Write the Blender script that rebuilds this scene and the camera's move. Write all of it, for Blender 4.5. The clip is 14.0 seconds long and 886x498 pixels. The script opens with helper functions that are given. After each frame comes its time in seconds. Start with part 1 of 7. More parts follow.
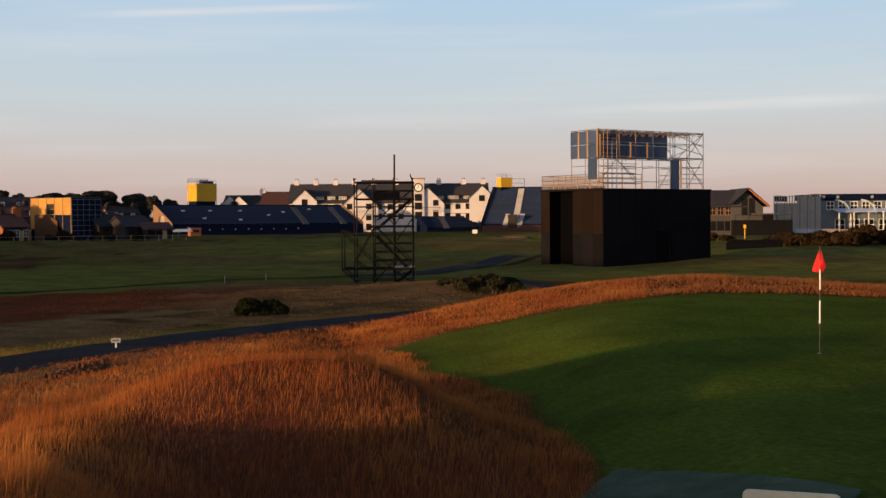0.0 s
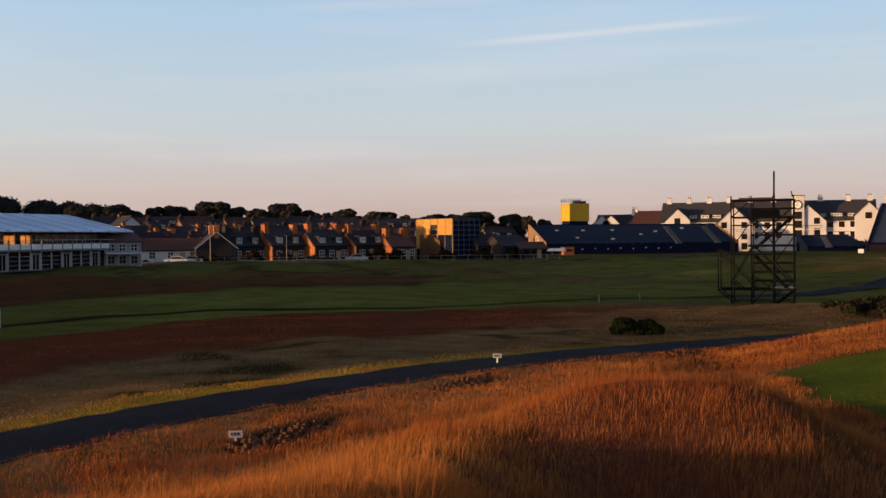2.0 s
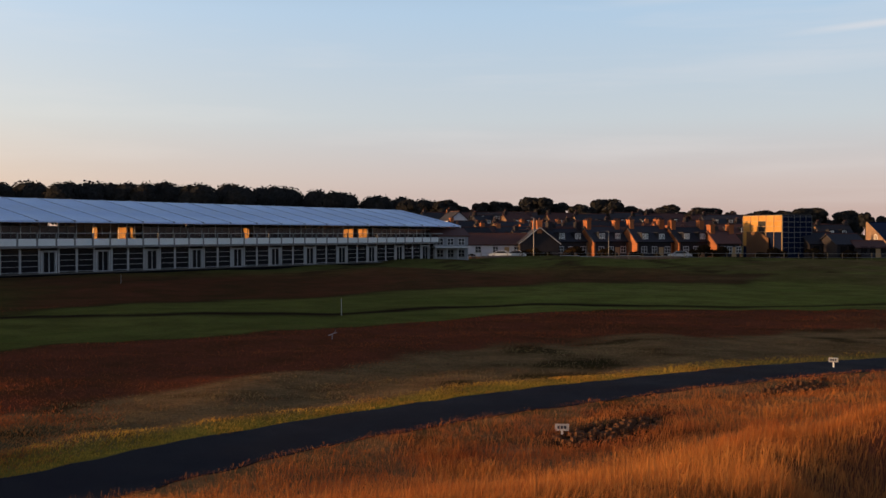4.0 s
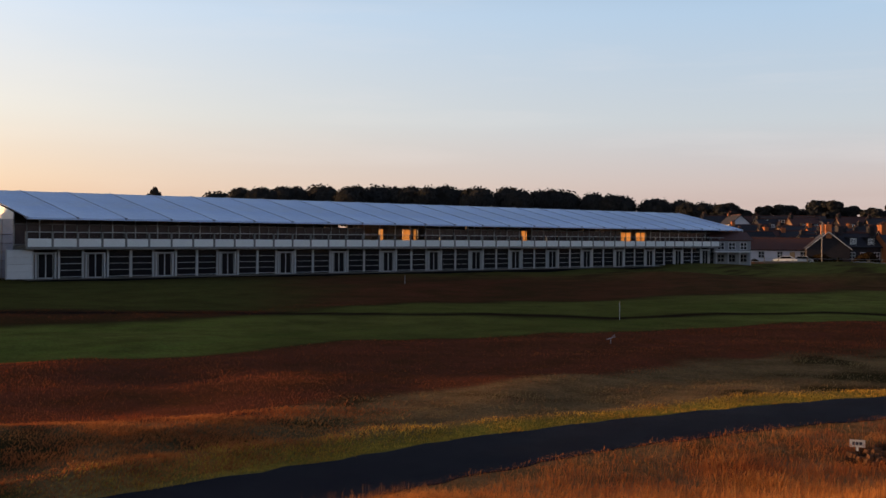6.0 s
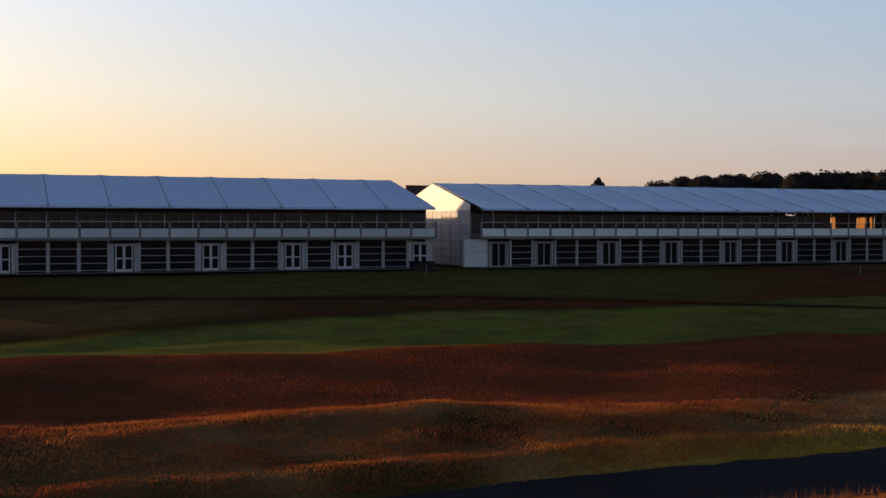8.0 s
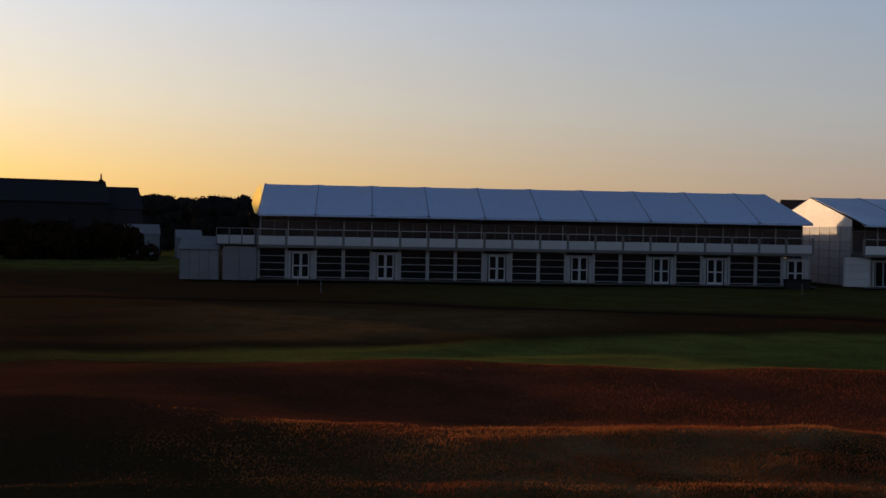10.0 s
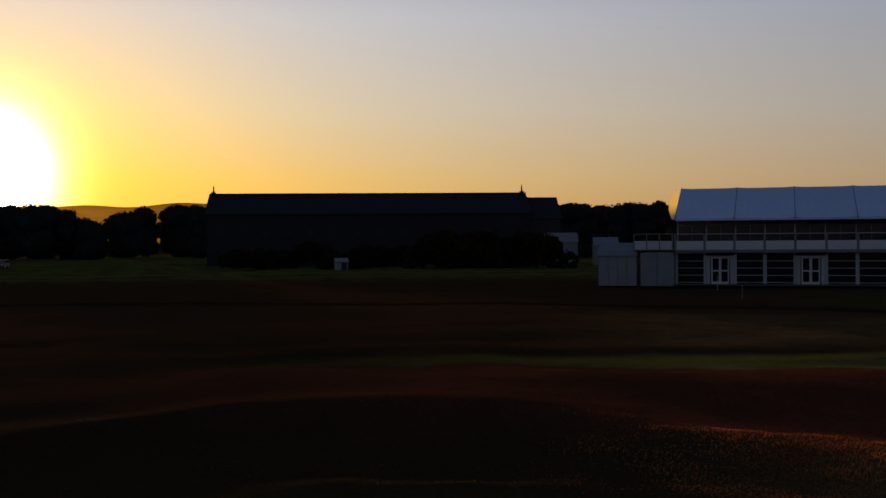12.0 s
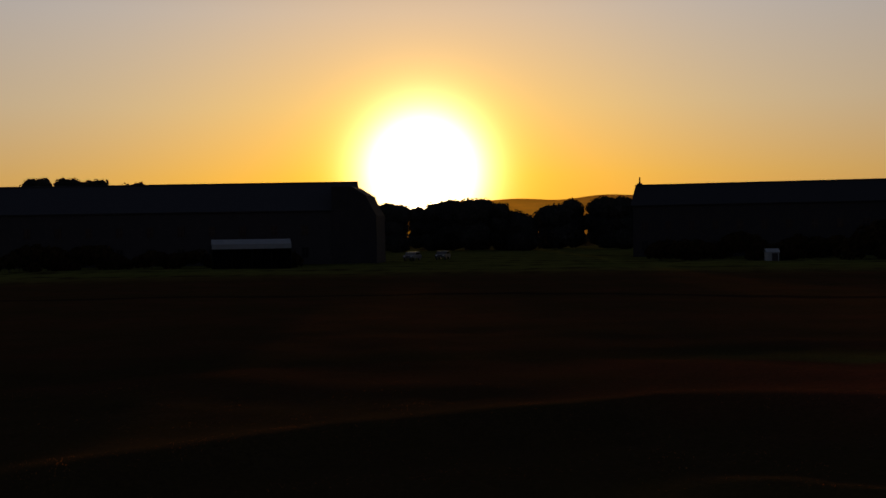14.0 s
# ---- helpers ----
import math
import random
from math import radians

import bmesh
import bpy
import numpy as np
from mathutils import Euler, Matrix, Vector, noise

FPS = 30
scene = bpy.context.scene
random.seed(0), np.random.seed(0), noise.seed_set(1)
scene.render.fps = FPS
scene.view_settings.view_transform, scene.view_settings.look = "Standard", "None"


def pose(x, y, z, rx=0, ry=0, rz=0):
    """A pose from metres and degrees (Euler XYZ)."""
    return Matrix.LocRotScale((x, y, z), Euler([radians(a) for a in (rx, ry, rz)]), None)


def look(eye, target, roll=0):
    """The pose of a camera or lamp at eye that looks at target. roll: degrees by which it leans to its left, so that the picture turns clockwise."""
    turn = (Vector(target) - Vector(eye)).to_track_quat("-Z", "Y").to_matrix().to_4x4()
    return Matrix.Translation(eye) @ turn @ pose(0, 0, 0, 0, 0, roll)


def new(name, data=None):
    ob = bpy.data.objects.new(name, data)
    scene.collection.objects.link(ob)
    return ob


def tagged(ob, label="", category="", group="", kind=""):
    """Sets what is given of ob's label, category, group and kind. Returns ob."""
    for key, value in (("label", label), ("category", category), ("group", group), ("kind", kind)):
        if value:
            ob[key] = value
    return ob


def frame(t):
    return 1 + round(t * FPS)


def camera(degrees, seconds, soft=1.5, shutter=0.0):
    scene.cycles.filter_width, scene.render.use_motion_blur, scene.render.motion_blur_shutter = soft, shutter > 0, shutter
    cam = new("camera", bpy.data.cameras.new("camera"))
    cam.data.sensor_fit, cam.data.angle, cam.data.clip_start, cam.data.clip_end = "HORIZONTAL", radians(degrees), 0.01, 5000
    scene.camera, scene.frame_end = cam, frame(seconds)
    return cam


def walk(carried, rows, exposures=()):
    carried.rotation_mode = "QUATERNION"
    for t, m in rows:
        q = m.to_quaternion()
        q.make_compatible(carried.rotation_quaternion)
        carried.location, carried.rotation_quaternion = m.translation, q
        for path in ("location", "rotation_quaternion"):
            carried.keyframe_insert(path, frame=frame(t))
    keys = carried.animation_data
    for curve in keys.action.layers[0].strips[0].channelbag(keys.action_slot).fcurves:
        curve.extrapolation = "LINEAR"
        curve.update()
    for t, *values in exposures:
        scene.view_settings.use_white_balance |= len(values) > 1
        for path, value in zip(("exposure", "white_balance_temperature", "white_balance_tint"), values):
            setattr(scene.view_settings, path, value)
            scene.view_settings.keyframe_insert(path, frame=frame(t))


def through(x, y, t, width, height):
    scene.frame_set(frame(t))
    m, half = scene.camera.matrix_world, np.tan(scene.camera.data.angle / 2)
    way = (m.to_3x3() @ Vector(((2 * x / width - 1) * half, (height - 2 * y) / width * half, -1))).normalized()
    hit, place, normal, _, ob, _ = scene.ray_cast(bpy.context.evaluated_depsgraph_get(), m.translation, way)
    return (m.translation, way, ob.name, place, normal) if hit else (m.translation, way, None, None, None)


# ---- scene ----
cam = camera(42.25, 14.0, soft=1.5)
EYE_Z = 4.35          # height of the lens above the plain
ARM = 0.55            # the camera is held out at arm's length and swung round its carrier

# seconds, yaw to the left, pitch, lean
TURNS = [
    (0, 0.00, -1.68, -0.38),
    (0.5, 3.70, -0.98, -0.73),
    (1, 8.44, -0.50, -0.76),
    (1.5, 13.79, -0.73, -0.73),
    (2, 18.39, -0.56, -0.59),
    (2.5, 21.90, -0.66, -0.10),
    (3, 24.82, -0.33, 0.19),
    (3.5, 29.71, -0.14, -0.32),
    (4, 34.34, -0.68, -0.06),
    (4.2, 36.39, 0.23, -0.41),
    (6.3, 51.74, -0.78, 0.25),
    (6.5, 54.70, -0.72, 0.03),
    (7, 59.84, -0.93, -0.09),
    (7.5, 64.66, -0.63, 0.17),
    (8, 69.86, -1.19, 0.07),
    (8.5, 74.69, -1.16, 0.15),
    (8.7, 76.64, -1.36, 0.47),
    (10.8, 96.08, -0.58, 0.00),
    (11, 98.37, -0.78, -0.36),
    (11.5, 102.88, -0.44, -0.25),
    (12, 108.55, -0.50, -0.38),
    (12.5, 113.56, -0.54, -0.10),
    (13, 119.54, -0.31, -0.28),
    (13.5, 124.67, -0.62, -0.16),
    (14, 129.56, -0.74, -0.83),
]


def held(yaw, pitch, lean):
    a = radians(yaw)
    eye = Vector((-ARM * math.sin(a), ARM * (math.cos(a) - 1), EYE_Z))
    ahead = Vector((-math.sin(a) * math.cos(radians(pitch)), math.cos(a) * math.cos(radians(pitch)), math.sin(radians(pitch))))
    return look(eye, eye + ahead * 10, lean)


walk(cam, [(t, held(y, p, r)) for t, y, p, r in TURNS],
     [(0, 0.02, 6450, 7), (4.2, 0.0, 6490, 9), (6.3, 0.03, 6460, 10), (7.2, -0.12, 6350, 10), (8.0, -0.3, 6250, 10), (8.7, -0.48, 6150, 10), (10.4, -1.15, 5900, 10),
      (11, -1.3, 5850, 10), (12.0, -1.58, 5950, 14), (13.0, -1.8, 6300, 14), (14, -1.98, 7000, 16)])

# ---- light: low evening sun, clear sky ----
SUN_AZ, SUN_EL = 130.5, 3.1
SUN_DIR = Vector((-math.sin(radians(SUN_AZ)) * math.cos(radians(SUN_EL)), math.cos(radians(SUN_AZ)) * math.cos(radians(SUN_EL)), math.sin(radians(SUN_EL))))


def make_sky():
    """Clear evening sky: physical sky under a soft gradient, warmer and brighter towards the sun, with thin high cirrus."""
    world = bpy.data.worlds.new("evening_sky")
    scene.world = world
    world.use_nodes = True
    nt = world.node_tree
    nt.nodes.clear()
    add, link = nt.nodes.new, nt.links.new

    def math_node(op, a, b=None, clamp=False):
        n = add("ShaderNodeMath")
        n.operation, n.use_clamp = op, clamp
        for i, v in enumerate((a, b)):
            if v is None:
                continue
            if isinstance(v, (int, float)):
                n.inputs[i].default_value = v
            else:
                link(v, n.inputs[i])
        return n.outputs[0]

    def colours(value, stops):
        n = add("ShaderNodeValToRGB")
        while len(n.color_ramp.elements) < len(stops):
            n.color_ramp.elements.new(0.5)
        for e, (p, c) in zip(n.color_ramp.elements, stops):
            e.position, e.color = p, (*c, 1)
        link(value, n.inputs[0])
        return n.outputs[0]

    def mixed(fac, a, b, blend="MIX"):
        n = add("ShaderNodeMix")
        n.data_type, n.blend_type = "RGBA", blend
        n.clamp_result = False
        for sock, v in ((n.inputs[0], fac), (n.inputs[6], a), (n.inputs[7], b)):
            if isinstance(v, tuple):
                sock.default_value = (*v, 1)
            elif isinstance(v, (int, float)):
                sock.default_value = v
            else:
                link(v, sock)
        return n.outputs[2]

    out, back = add("ShaderNodeOutputWorld"), add("ShaderNodeBackground")
    sky = add("ShaderNodeTexSky")
    sky.sky_type, sky.sun_disc = "NISHITA", False
    sky.sun_elevation, sky.sun_rotation = radians(SUN_EL), radians(-SUN_AZ)
    sky.air_density, sky.dust_density, sky.ozone_density = 1.0, 0.6, 2.5
    tc = add("ShaderNodeTexCoord")
    sep = add("ShaderNodeSeparateXYZ")
    link(tc.outputs["Generated"], sep.inputs[0])
    dot = add("ShaderNodeVectorMath")
    dot.operation = "DOT_PRODUCT"
    dot.inputs[1].default_value = SUN_DIR
    link(tc.outputs["Generated"], dot.inputs[0])
    c = dot.outputs["Value"]
    up = math_node("MAXIMUM", sep.outputs[2], 0.0)
    cool = colours(up, [(0.0, (0.52, 0.35, 0.31)), (0.045, (0.6, 0.5, 0.48)), (0.1, (0.56, 0.6, 0.64)), (0.19, (0.44, 0.58, 0.74)), (0.36, (0.17, 0.26, 0.42)), (1.0, (0.04, 0.07, 0.15))])
    warm = colours(up, [(0.0, (1.4, 0.68, 0.17)), (0.05, (1.5, 1.0, 0.48)), (0.11, (1.38, 1.15, 0.84)), (0.19, (1.16, 1.12, 1.1)), (0.36, (0.3, 0.34, 0.42)), (1.0, (0.04, 0.07, 0.15))])
    half = add("ShaderNodeMapRange")
    half.inputs["From Min"].default_value, half.inputs["From Max"].default_value = -0.25, 0.95
    link(c, half.inputs["Value"])
    fac = math_node("POWER", half.outputs[0], 2.2)
    base = mixed(fac, cool, warm)
    cpos = math_node("MAXIMUM", c, 0.0)
    hot = colours(up, [(0.0, (2.0, 0.95, 0.12)), (0.05, (1.95, 1.22, 0.34)), (0.11, (1.75, 1.4, 0.9)), (0.19, (1.5, 1.42, 1.32)), (0.36, (0.34, 0.38, 0.46)), (1.0, (0.04, 0.07, 0.15))])
    base = mixed(math_node("POWER", cpos, 6.5), base, hot)
    ember = colours(up, [(0.0, (2.3, 0.85, 0.02)), (0.05, (2.2, 1.2, 0.08)), (0.11, (1.8, 1.3, 0.42)), (0.19, (1.35, 1.2, 0.9)), (0.36, (0.34, 0.38, 0.46)), (1.0, (0.04, 0.07, 0.15))])
    base = mixed(math_node("POWER", cpos, 36), base, ember)
    base = mixed(math_node("MULTIPLY", math_node("POWER", cpos, 10), 0.35), base, mixed(1.0, base, (2.0, 2.0, 2.0), "MULTIPLY"))
    for power, col in ((60, (1.5, 0.66, 0.03)), (520, (5.5, 3.3, 0.4)), (1400, (30.0, 25.0, 17.0))):
        glow = mixed(math_node("POWER", cpos, power), (0.0, 0.0, 0.0), col)
        base = mixed(1.0, base, glow, "ADD")
    # thin cirrus, drawn out along the wind
    mp = add("ShaderNodeMapping")
    mp.inputs["Rotation"].default_value = (0.0, radians(-5), radians(12))
    mp.inputs["Scale"].default_value = (1.6, 5.0, 34.0)
    link(tc.outputs["Generated"], mp.inputs["Vector"])
    nz = add("ShaderNodeTexNoise")
    nz.inputs["Scale"].default_value = 1.0
    nz.inputs["Detail"].default_value = 5.0
    nz.inputs["Roughness"].default_value = 0.55
    link(mp.outputs[0], nz.inputs["Vector"])
    cl = add("ShaderNodeMapRange")
    cl.inputs["From Min"].default_value, cl.inputs["From Max"].default_value = 0.5, 0.76
    cl.inputs["To Max"].default_value = 0.28
    link(nz.outputs["Fac"], cl.inputs["Value"])
    cloud = mixed(fac, (0.8, 0.74, 0.73), (1.5, 1.2, 0.9))
    away = math_node("POWER", math_node("SUBTRACT", 1.0, half.outputs[0], True), 1.3)
    veil = math_node("MULTIPLY", cl.outputs[0], away)

    def ray(az, el):
        return Vector((-math.sin(radians(az)) * math.cos(radians(el)), math.cos(radians(az)) * math.cos(radians(el)), math.sin(radians(el))))

    def along(v):
        n = add("ShaderNodeVectorMath")
        n.operation = "DOT_PRODUCT"
        n.inputs[1].default_value = v
        link(tc.outputs["Generated"], n.inputs[0])
        return n.outputs["Value"]

    # single drawn-out streaks of ice cloud, each from one bearing and height to another
    shred = add("ShaderNodeMapRange")
    shred.inputs["From Min"].default_value, shred.inputs["From Max"].default_value = 0.3, 0.66
    link(nz.outputs["Fac"], shred.inputs["Value"])
    for a0, e0, a1, e1, wide, much in ((20, 9.3, 1, 10.4, 0.2, 0.55), (-8.5, 9.7, -18, 9.9, 0.28, 0.5), (0, 4.7, -24, 5.35, 0.3, 0.9), (9, 4.3, -7, 4.8, 0.45, 0.55),
                                       (22, 3.0, 9, 3.5, 0.35, 0.3), (16, 8.6, 4, 9.2, 0.5, 0.2), (28, 11.2, 12, 11.8, 0.3, 0.35)):
        p0, p1 = ray(a0, e0), ray(a1, e1)
        n, mid = p0.cross(p1).normalized(), (p0 + p1).normalized()
        off = math_node("DIVIDE", along(n), math.sin(radians(wide)))
        body = math_node("POWER", 2.718, math_node("MULTIPLY", math_node("MULTIPLY", off, off), -1.0))
        ends = add("ShaderNodeMapRange")
        ends.interpolation_type = "SMOOTHSTEP"
        half_run = p0.angle(p1) / 2
        for key, v in (("From Min", math.sin(half_run)), ("From Max", math.sin(half_run) * 0.35)):
            ends.inputs[key].default_value = v
        link(math_node("ABSOLUTE", along(n.cross(mid))), ends.inputs["Value"])
        front = math_node("MULTIPLY", along(mid), 4.0, True)
        one = math_node("MULTIPLY", math_node("MULTIPLY", body, ends.outputs[0]), math_node("MULTIPLY", front, shred.outputs[0]))
        veil = math_node("MAXIMUM", veil, math_node("MULTIPLY", one, much))
    base = mixed(veil, base, cloud)
    nish = mixed(1.0, sky.outputs[0], (0.02, 0.02, 0.02), "MULTIPLY")
    base = mixed(1.0, base, nish, "ADD")
    link(base, back.inputs["Color"])
    back.inputs["Strength"].default_value = 1.0
    link(back.outputs[0], out.inputs["Surface"])


make_sky()
sun = new("sun", bpy.data.lights.new("sun", "SUN"))
sun.data.energy, sun.data.angle, sun.data.color = 6.5, radians(0.6), (1.0, 0.58, 0.27)
sun.matrix_basis = look(SUN_DIR * 900, (0, 0, 0))

# ---- materials ----
def mix_node(nt, fac, a, b, blend="MIX"):
    n = nt.nodes.new("ShaderNodeMix")
    n.data_type, n.blend_type = "RGBA", blend
    for socket, value in ((n.inputs[0], fac), (n.inputs[6], a), (n.inputs[7], b)):
        if isinstance(value, bpy.types.NodeSocket):
            nt.links.new(value, socket)
        elif isinstance(value, tuple):
            socket.default_value = (*value[:3], 1)
        else:
            socket.default_value = value
    return n.outputs[2]


def noise_node(nt, scale, detail=3.0, rough=0.55, stretch=None, coords="Object"):
    tc = nt.nodes.new("ShaderNodeTexCoord")
    n = nt.nodes.new("ShaderNodeTexNoise")
    n.inputs["Scale"].default_value = scale
    n.inputs["Detail"].default_value = detail
    n.inputs["Roughness"].default_value = rough
    if stretch:
        mp = nt.nodes.new("ShaderNodeMapping")
        mp.inputs["Scale"].default_value = stretch
        nt.links.new(tc.outputs[coords], mp.inputs["Vector"])
        nt.links.new(mp.outputs[0], n.inputs["Vector"])
    else:
        nt.links.new(tc.outputs[coords], n.inputs["Vector"])
    return n.outputs["Fac"]


def ramp(nt, value, lo, hi, a=0.0, b=1.0):
    n = nt.nodes.new("ShaderNodeMapRange")
    n.inputs["From Min"].default_value, n.inputs["From Max"].default_value = lo, hi
    n.inputs["To Min"].default_value, n.inputs["To Max"].default_value = a, b
    nt.links.new(value, n.inputs["Value"])
    return n.outputs[0]


def blank(name):
    m = bpy.data.materials.new(name)
    m.use_nodes = True
    return m, m.node_tree, m.node_tree.nodes["Principled BSDF"]


def surface(name, c1, c2, scale=3.0, rough=0.7, metal=0.0, bump=0.15, fine=30.0, vary=0.25, stretch=None, dirt=None, gloss=0.3):
    """A painted, built or natural surface: two tones, stains at a large scale, grain at a fine one, a shade of its own for each object."""
    m, nt, b = blank(name)
    big = ramp(nt, noise_node(nt, scale, 4, 0.6, stretch), 0.3, 0.7)
    col = mix_node(nt, big, c1, c2)
    grain = noise_node(nt, fine, 2, 0.5)
    col = mix_node(nt, ramp(nt, grain, 0.3, 0.7, 0.0, 0.35), col, tuple(v * 0.6 for v in c1))
    if dirt:
        spots = ramp(nt, noise_node(nt, scale * 0.35, 5, 0.7), 0.52, 0.75, 0.0, 0.7)
        col = mix_node(nt, spots, col, dirt)
    info = nt.nodes.new("ShaderNodeObjectInfo")
    hsv = nt.nodes.new("ShaderNodeHueSaturation")
    nt.links.new(ramp(nt, info.outputs["Random"], 0, 1, 1 - vary, 1 + vary), hsv.inputs["Value"])
    nt.links.new(col, hsv.inputs["Color"])
    nt.links.new(hsv.outputs[0], b.inputs["Base Color"])
    b.inputs["Metallic"].default_value = metal
    b.inputs["Specular IOR Level"].default_value = gloss
    nt.links.new(ramp(nt, big, 0, 1, max(0.05, rough - 0.12), min(1, rough + 0.1)), b.inputs["Roughness"])
    bm_ = nt.nodes.new("ShaderNodeBump")
    bm_.inputs["Strength"].default_value = bump
    bm_.inputs["Distance"].default_value = 0.02
    nt.links.new(grain, bm_.inputs["Height"])
    nt.links.new(bm_.outputs[0], b.inputs["Normal"])
    return m


M = {}
M["white_render"] = surface("white_render", (0.62, 0.6, 0.65), (0.54, 0.51, 0.56), 0.3, 0.8, dirt=(0.5, 0.46, 0.4), vary=0.06)
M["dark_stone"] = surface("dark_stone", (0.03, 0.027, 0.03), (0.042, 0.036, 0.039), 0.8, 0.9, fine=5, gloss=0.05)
M["slate"] = surface("slate", (0.032, 0.031, 0.038), (0.046, 0.042, 0.048), 0.8, 0.8, fine=6, vary=0.25, gloss=0.1)
M["stone"] = surface("stone", (0.18, 0.11, 0.07), (0.25, 0.15, 0.09), 0.8, 0.85, fine=5, bump=0.4, vary=0.25, dirt=(0.16, 0.1, 0.07), gloss=0.06)
M["brick"] = surface("brick", (0.3, 0.105, 0.045), (0.38, 0.14, 0.06), 1.2, 0.85, fine=8, bump=0.4, vary=0.2, gloss=0.06)
M["tile_roof"] = surface("tile_roof", (0.07, 0.03, 0.026), (0.11, 0.045, 0.035), 1.0, 0.8, fine=7, vary=0.25)
M["seat_blue"] = surface("seat_blue", (0.007, 0.017, 0.055), (0.01, 0.022, 0.066), 2.0, 0.6, fine=10, vary=0.2)
M["navy_cloth"] = surface("navy_cloth", (0.003, 0.007, 0.024), (0.005, 0.009, 0.03), 1.0, 0.8, fine=8, vary=0.15, gloss=0.06)
M["steel"] = surface("steel", (0.3, 0.29, 0.28), (0.4, 0.38, 0.36), 6, 0.45, 0.8, vary=0.15)
M["dark_steel"] = surface("dark_steel", (0.005, 0.005, 0.006), (0.008, 0.007, 0.008), 6, 0.7, 0.0, vary=0.2, gloss=0.08)
# orange scaffold tube: the low sun's warmth put into the colour
M["sunlit_pipe"] = surface("sunlit_pipe", (0.35, 0.2, 0.11), (0.45, 0.3, 0.18), 5, 0.6, 0.3, vary=0.15)
M["black_cloth"] = surface("black_cloth", (0.0016, 0.0019, 0.0042), (0.0026, 0.003, 0.006), 0.8, 0.85, fine=14, vary=0.1, gloss=0.06)
M["brown_mesh"] = surface("brown_mesh", (0.01, 0.006, 0.0045), (0.0135, 0.008, 0.006), 0.8, 0.85, fine=14, vary=0.12, dirt=(0.02, 0.018, 0.016), gloss=0.06)
M["lower_mesh"] = surface("lower_mesh", (0.009, 0.008, 0.0085), (0.004, 0.0045, 0.0065), 0.25, 0.85, fine=14, vary=0.3, gloss=0.06)
M["stair_grey"] = surface("stair_grey", (0.08, 0.085, 0.1), (0.11, 0.11, 0.125), 2, 0.6, vary=0.1)
M["club_wall"] = surface("club_wall", (0.05, 0.048, 0.052), (0.075, 0.07, 0.07), 0.6, 0.8, vary=0.15)
M["shade_black"] = surface("shade_black", (0.0012, 0.0012, 0.002), (0.0018, 0.0018, 0.0026), 1, 0.8, vary=0.1, gloss=0.03)
# white surfaces darkened: their shade is put into the colour
M["shade_white"] = surface("shade_white", (0.24, 0.245, 0.26), (0.2, 0.2, 0.22), 0.8, 0.6, vary=0.08)
M["dark_car"] = surface("dark_car", (0.1, 0.1, 0.11), (0.07, 0.07, 0.08), 1, 0.45, vary=0.3)
M["plywood"] = surface("plywood", (0.1, 0.045, 0.018), (0.13, 0.06, 0.024), 0.8, 0.8, fine=6, vary=0.1)
M["timber"] = surface("timber", (0.32, 0.2, 0.1), (0.42, 0.27, 0.14), 1.5, 0.8, fine=12, stretch=(1, 1, 6), vary=0.12)
M["yellow_paint"] = surface("yellow_paint", (0.6, 0.33, 0.01), (0.66, 0.37, 0.015), 1.0, 0.5, vary=0.05)
# white roof cloth, with the blue sky's reflection put into its colour
M["pvc_sky_tint"] = surface("pvc_sky_tint", (0.56, 0.67, 0.9), (0.51, 0.62, 0.86), 0.25, 0.42, fine=3, bump=0.1, vary=0.05, dirt=(0.5, 0.54, 0.62))
M["white_panel"] = surface("white_panel", (0.6, 0.6, 0.61), (0.53, 0.53, 0.54), 0.8, 0.5, vary=0.07)
M["grey_panel"] = surface("grey_panel", (0.36, 0.36, 0.38), (0.44, 0.43, 0.44), 0.7, 0.5, vary=0.12)
M["white_frame"] = surface("white_frame", (0.43, 0.42, 0.42), (0.38, 0.37, 0.37), 3, 0.5, vary=0.08)
M["grey_frame"] = surface("grey_frame", (0.16, 0.155, 0.155), (0.2, 0.19, 0.185), 3, 0.5, 0.3, vary=0.1)
M["deck"] = surface("deck", (0.1, 0.09, 0.08), (0.15, 0.13, 0.11), 2, 0.8, vary=0.15)
M["dark_void"] = surface("dark_void", (0.03, 0.028, 0.027), (0.045, 0.04, 0.037), 1, 0.9, vary=0.2, gloss=0.06)
M["inner_wall"] = surface("inner_wall", (0.3, 0.24, 0.2), (0.22, 0.18, 0.16), 0.6, 0.9, vary=0.3)
M["asphalt"] = surface("asphalt", (0.0085, 0.0072, 0.0125), (0.013, 0.0105, 0.017), 0.5, 0.85, fine=40, bump=0.4, vary=0.02, dirt=(0.02, 0.016, 0.014), gloss=0.04)
M["red_cloth"] = surface("red_cloth", (0.75, 0.02, 0.02), (0.62, 0.015, 0.02), 3, 0.7, vary=0.02)
M["black_paint"] = surface("black_paint", (0.02, 0.02, 0.02), (0.03, 0.03, 0.03), 5, 0.4, vary=0.02)
M["white_paint"] = surface("white_paint", (0.8, 0.8, 0.78), (0.72, 0.72, 0.7), 5, 0.5, vary=0.04)
M["ink"] = surface("ink", (0.03, 0.03, 0.05), (0.05, 0.05, 0.07), 5, 0.6, vary=0.02)
M["cream"] = surface("cream", (0.75, 0.66, 0.5), (0.68, 0.58, 0.43), 6, 0.5, vary=0.02)
M["tarp"] = surface("tarp", (0.034, 0.06, 0.022), (0.026, 0.048, 0.018), 2, 0.85, fine=18, bump=0.3, vary=0.02)
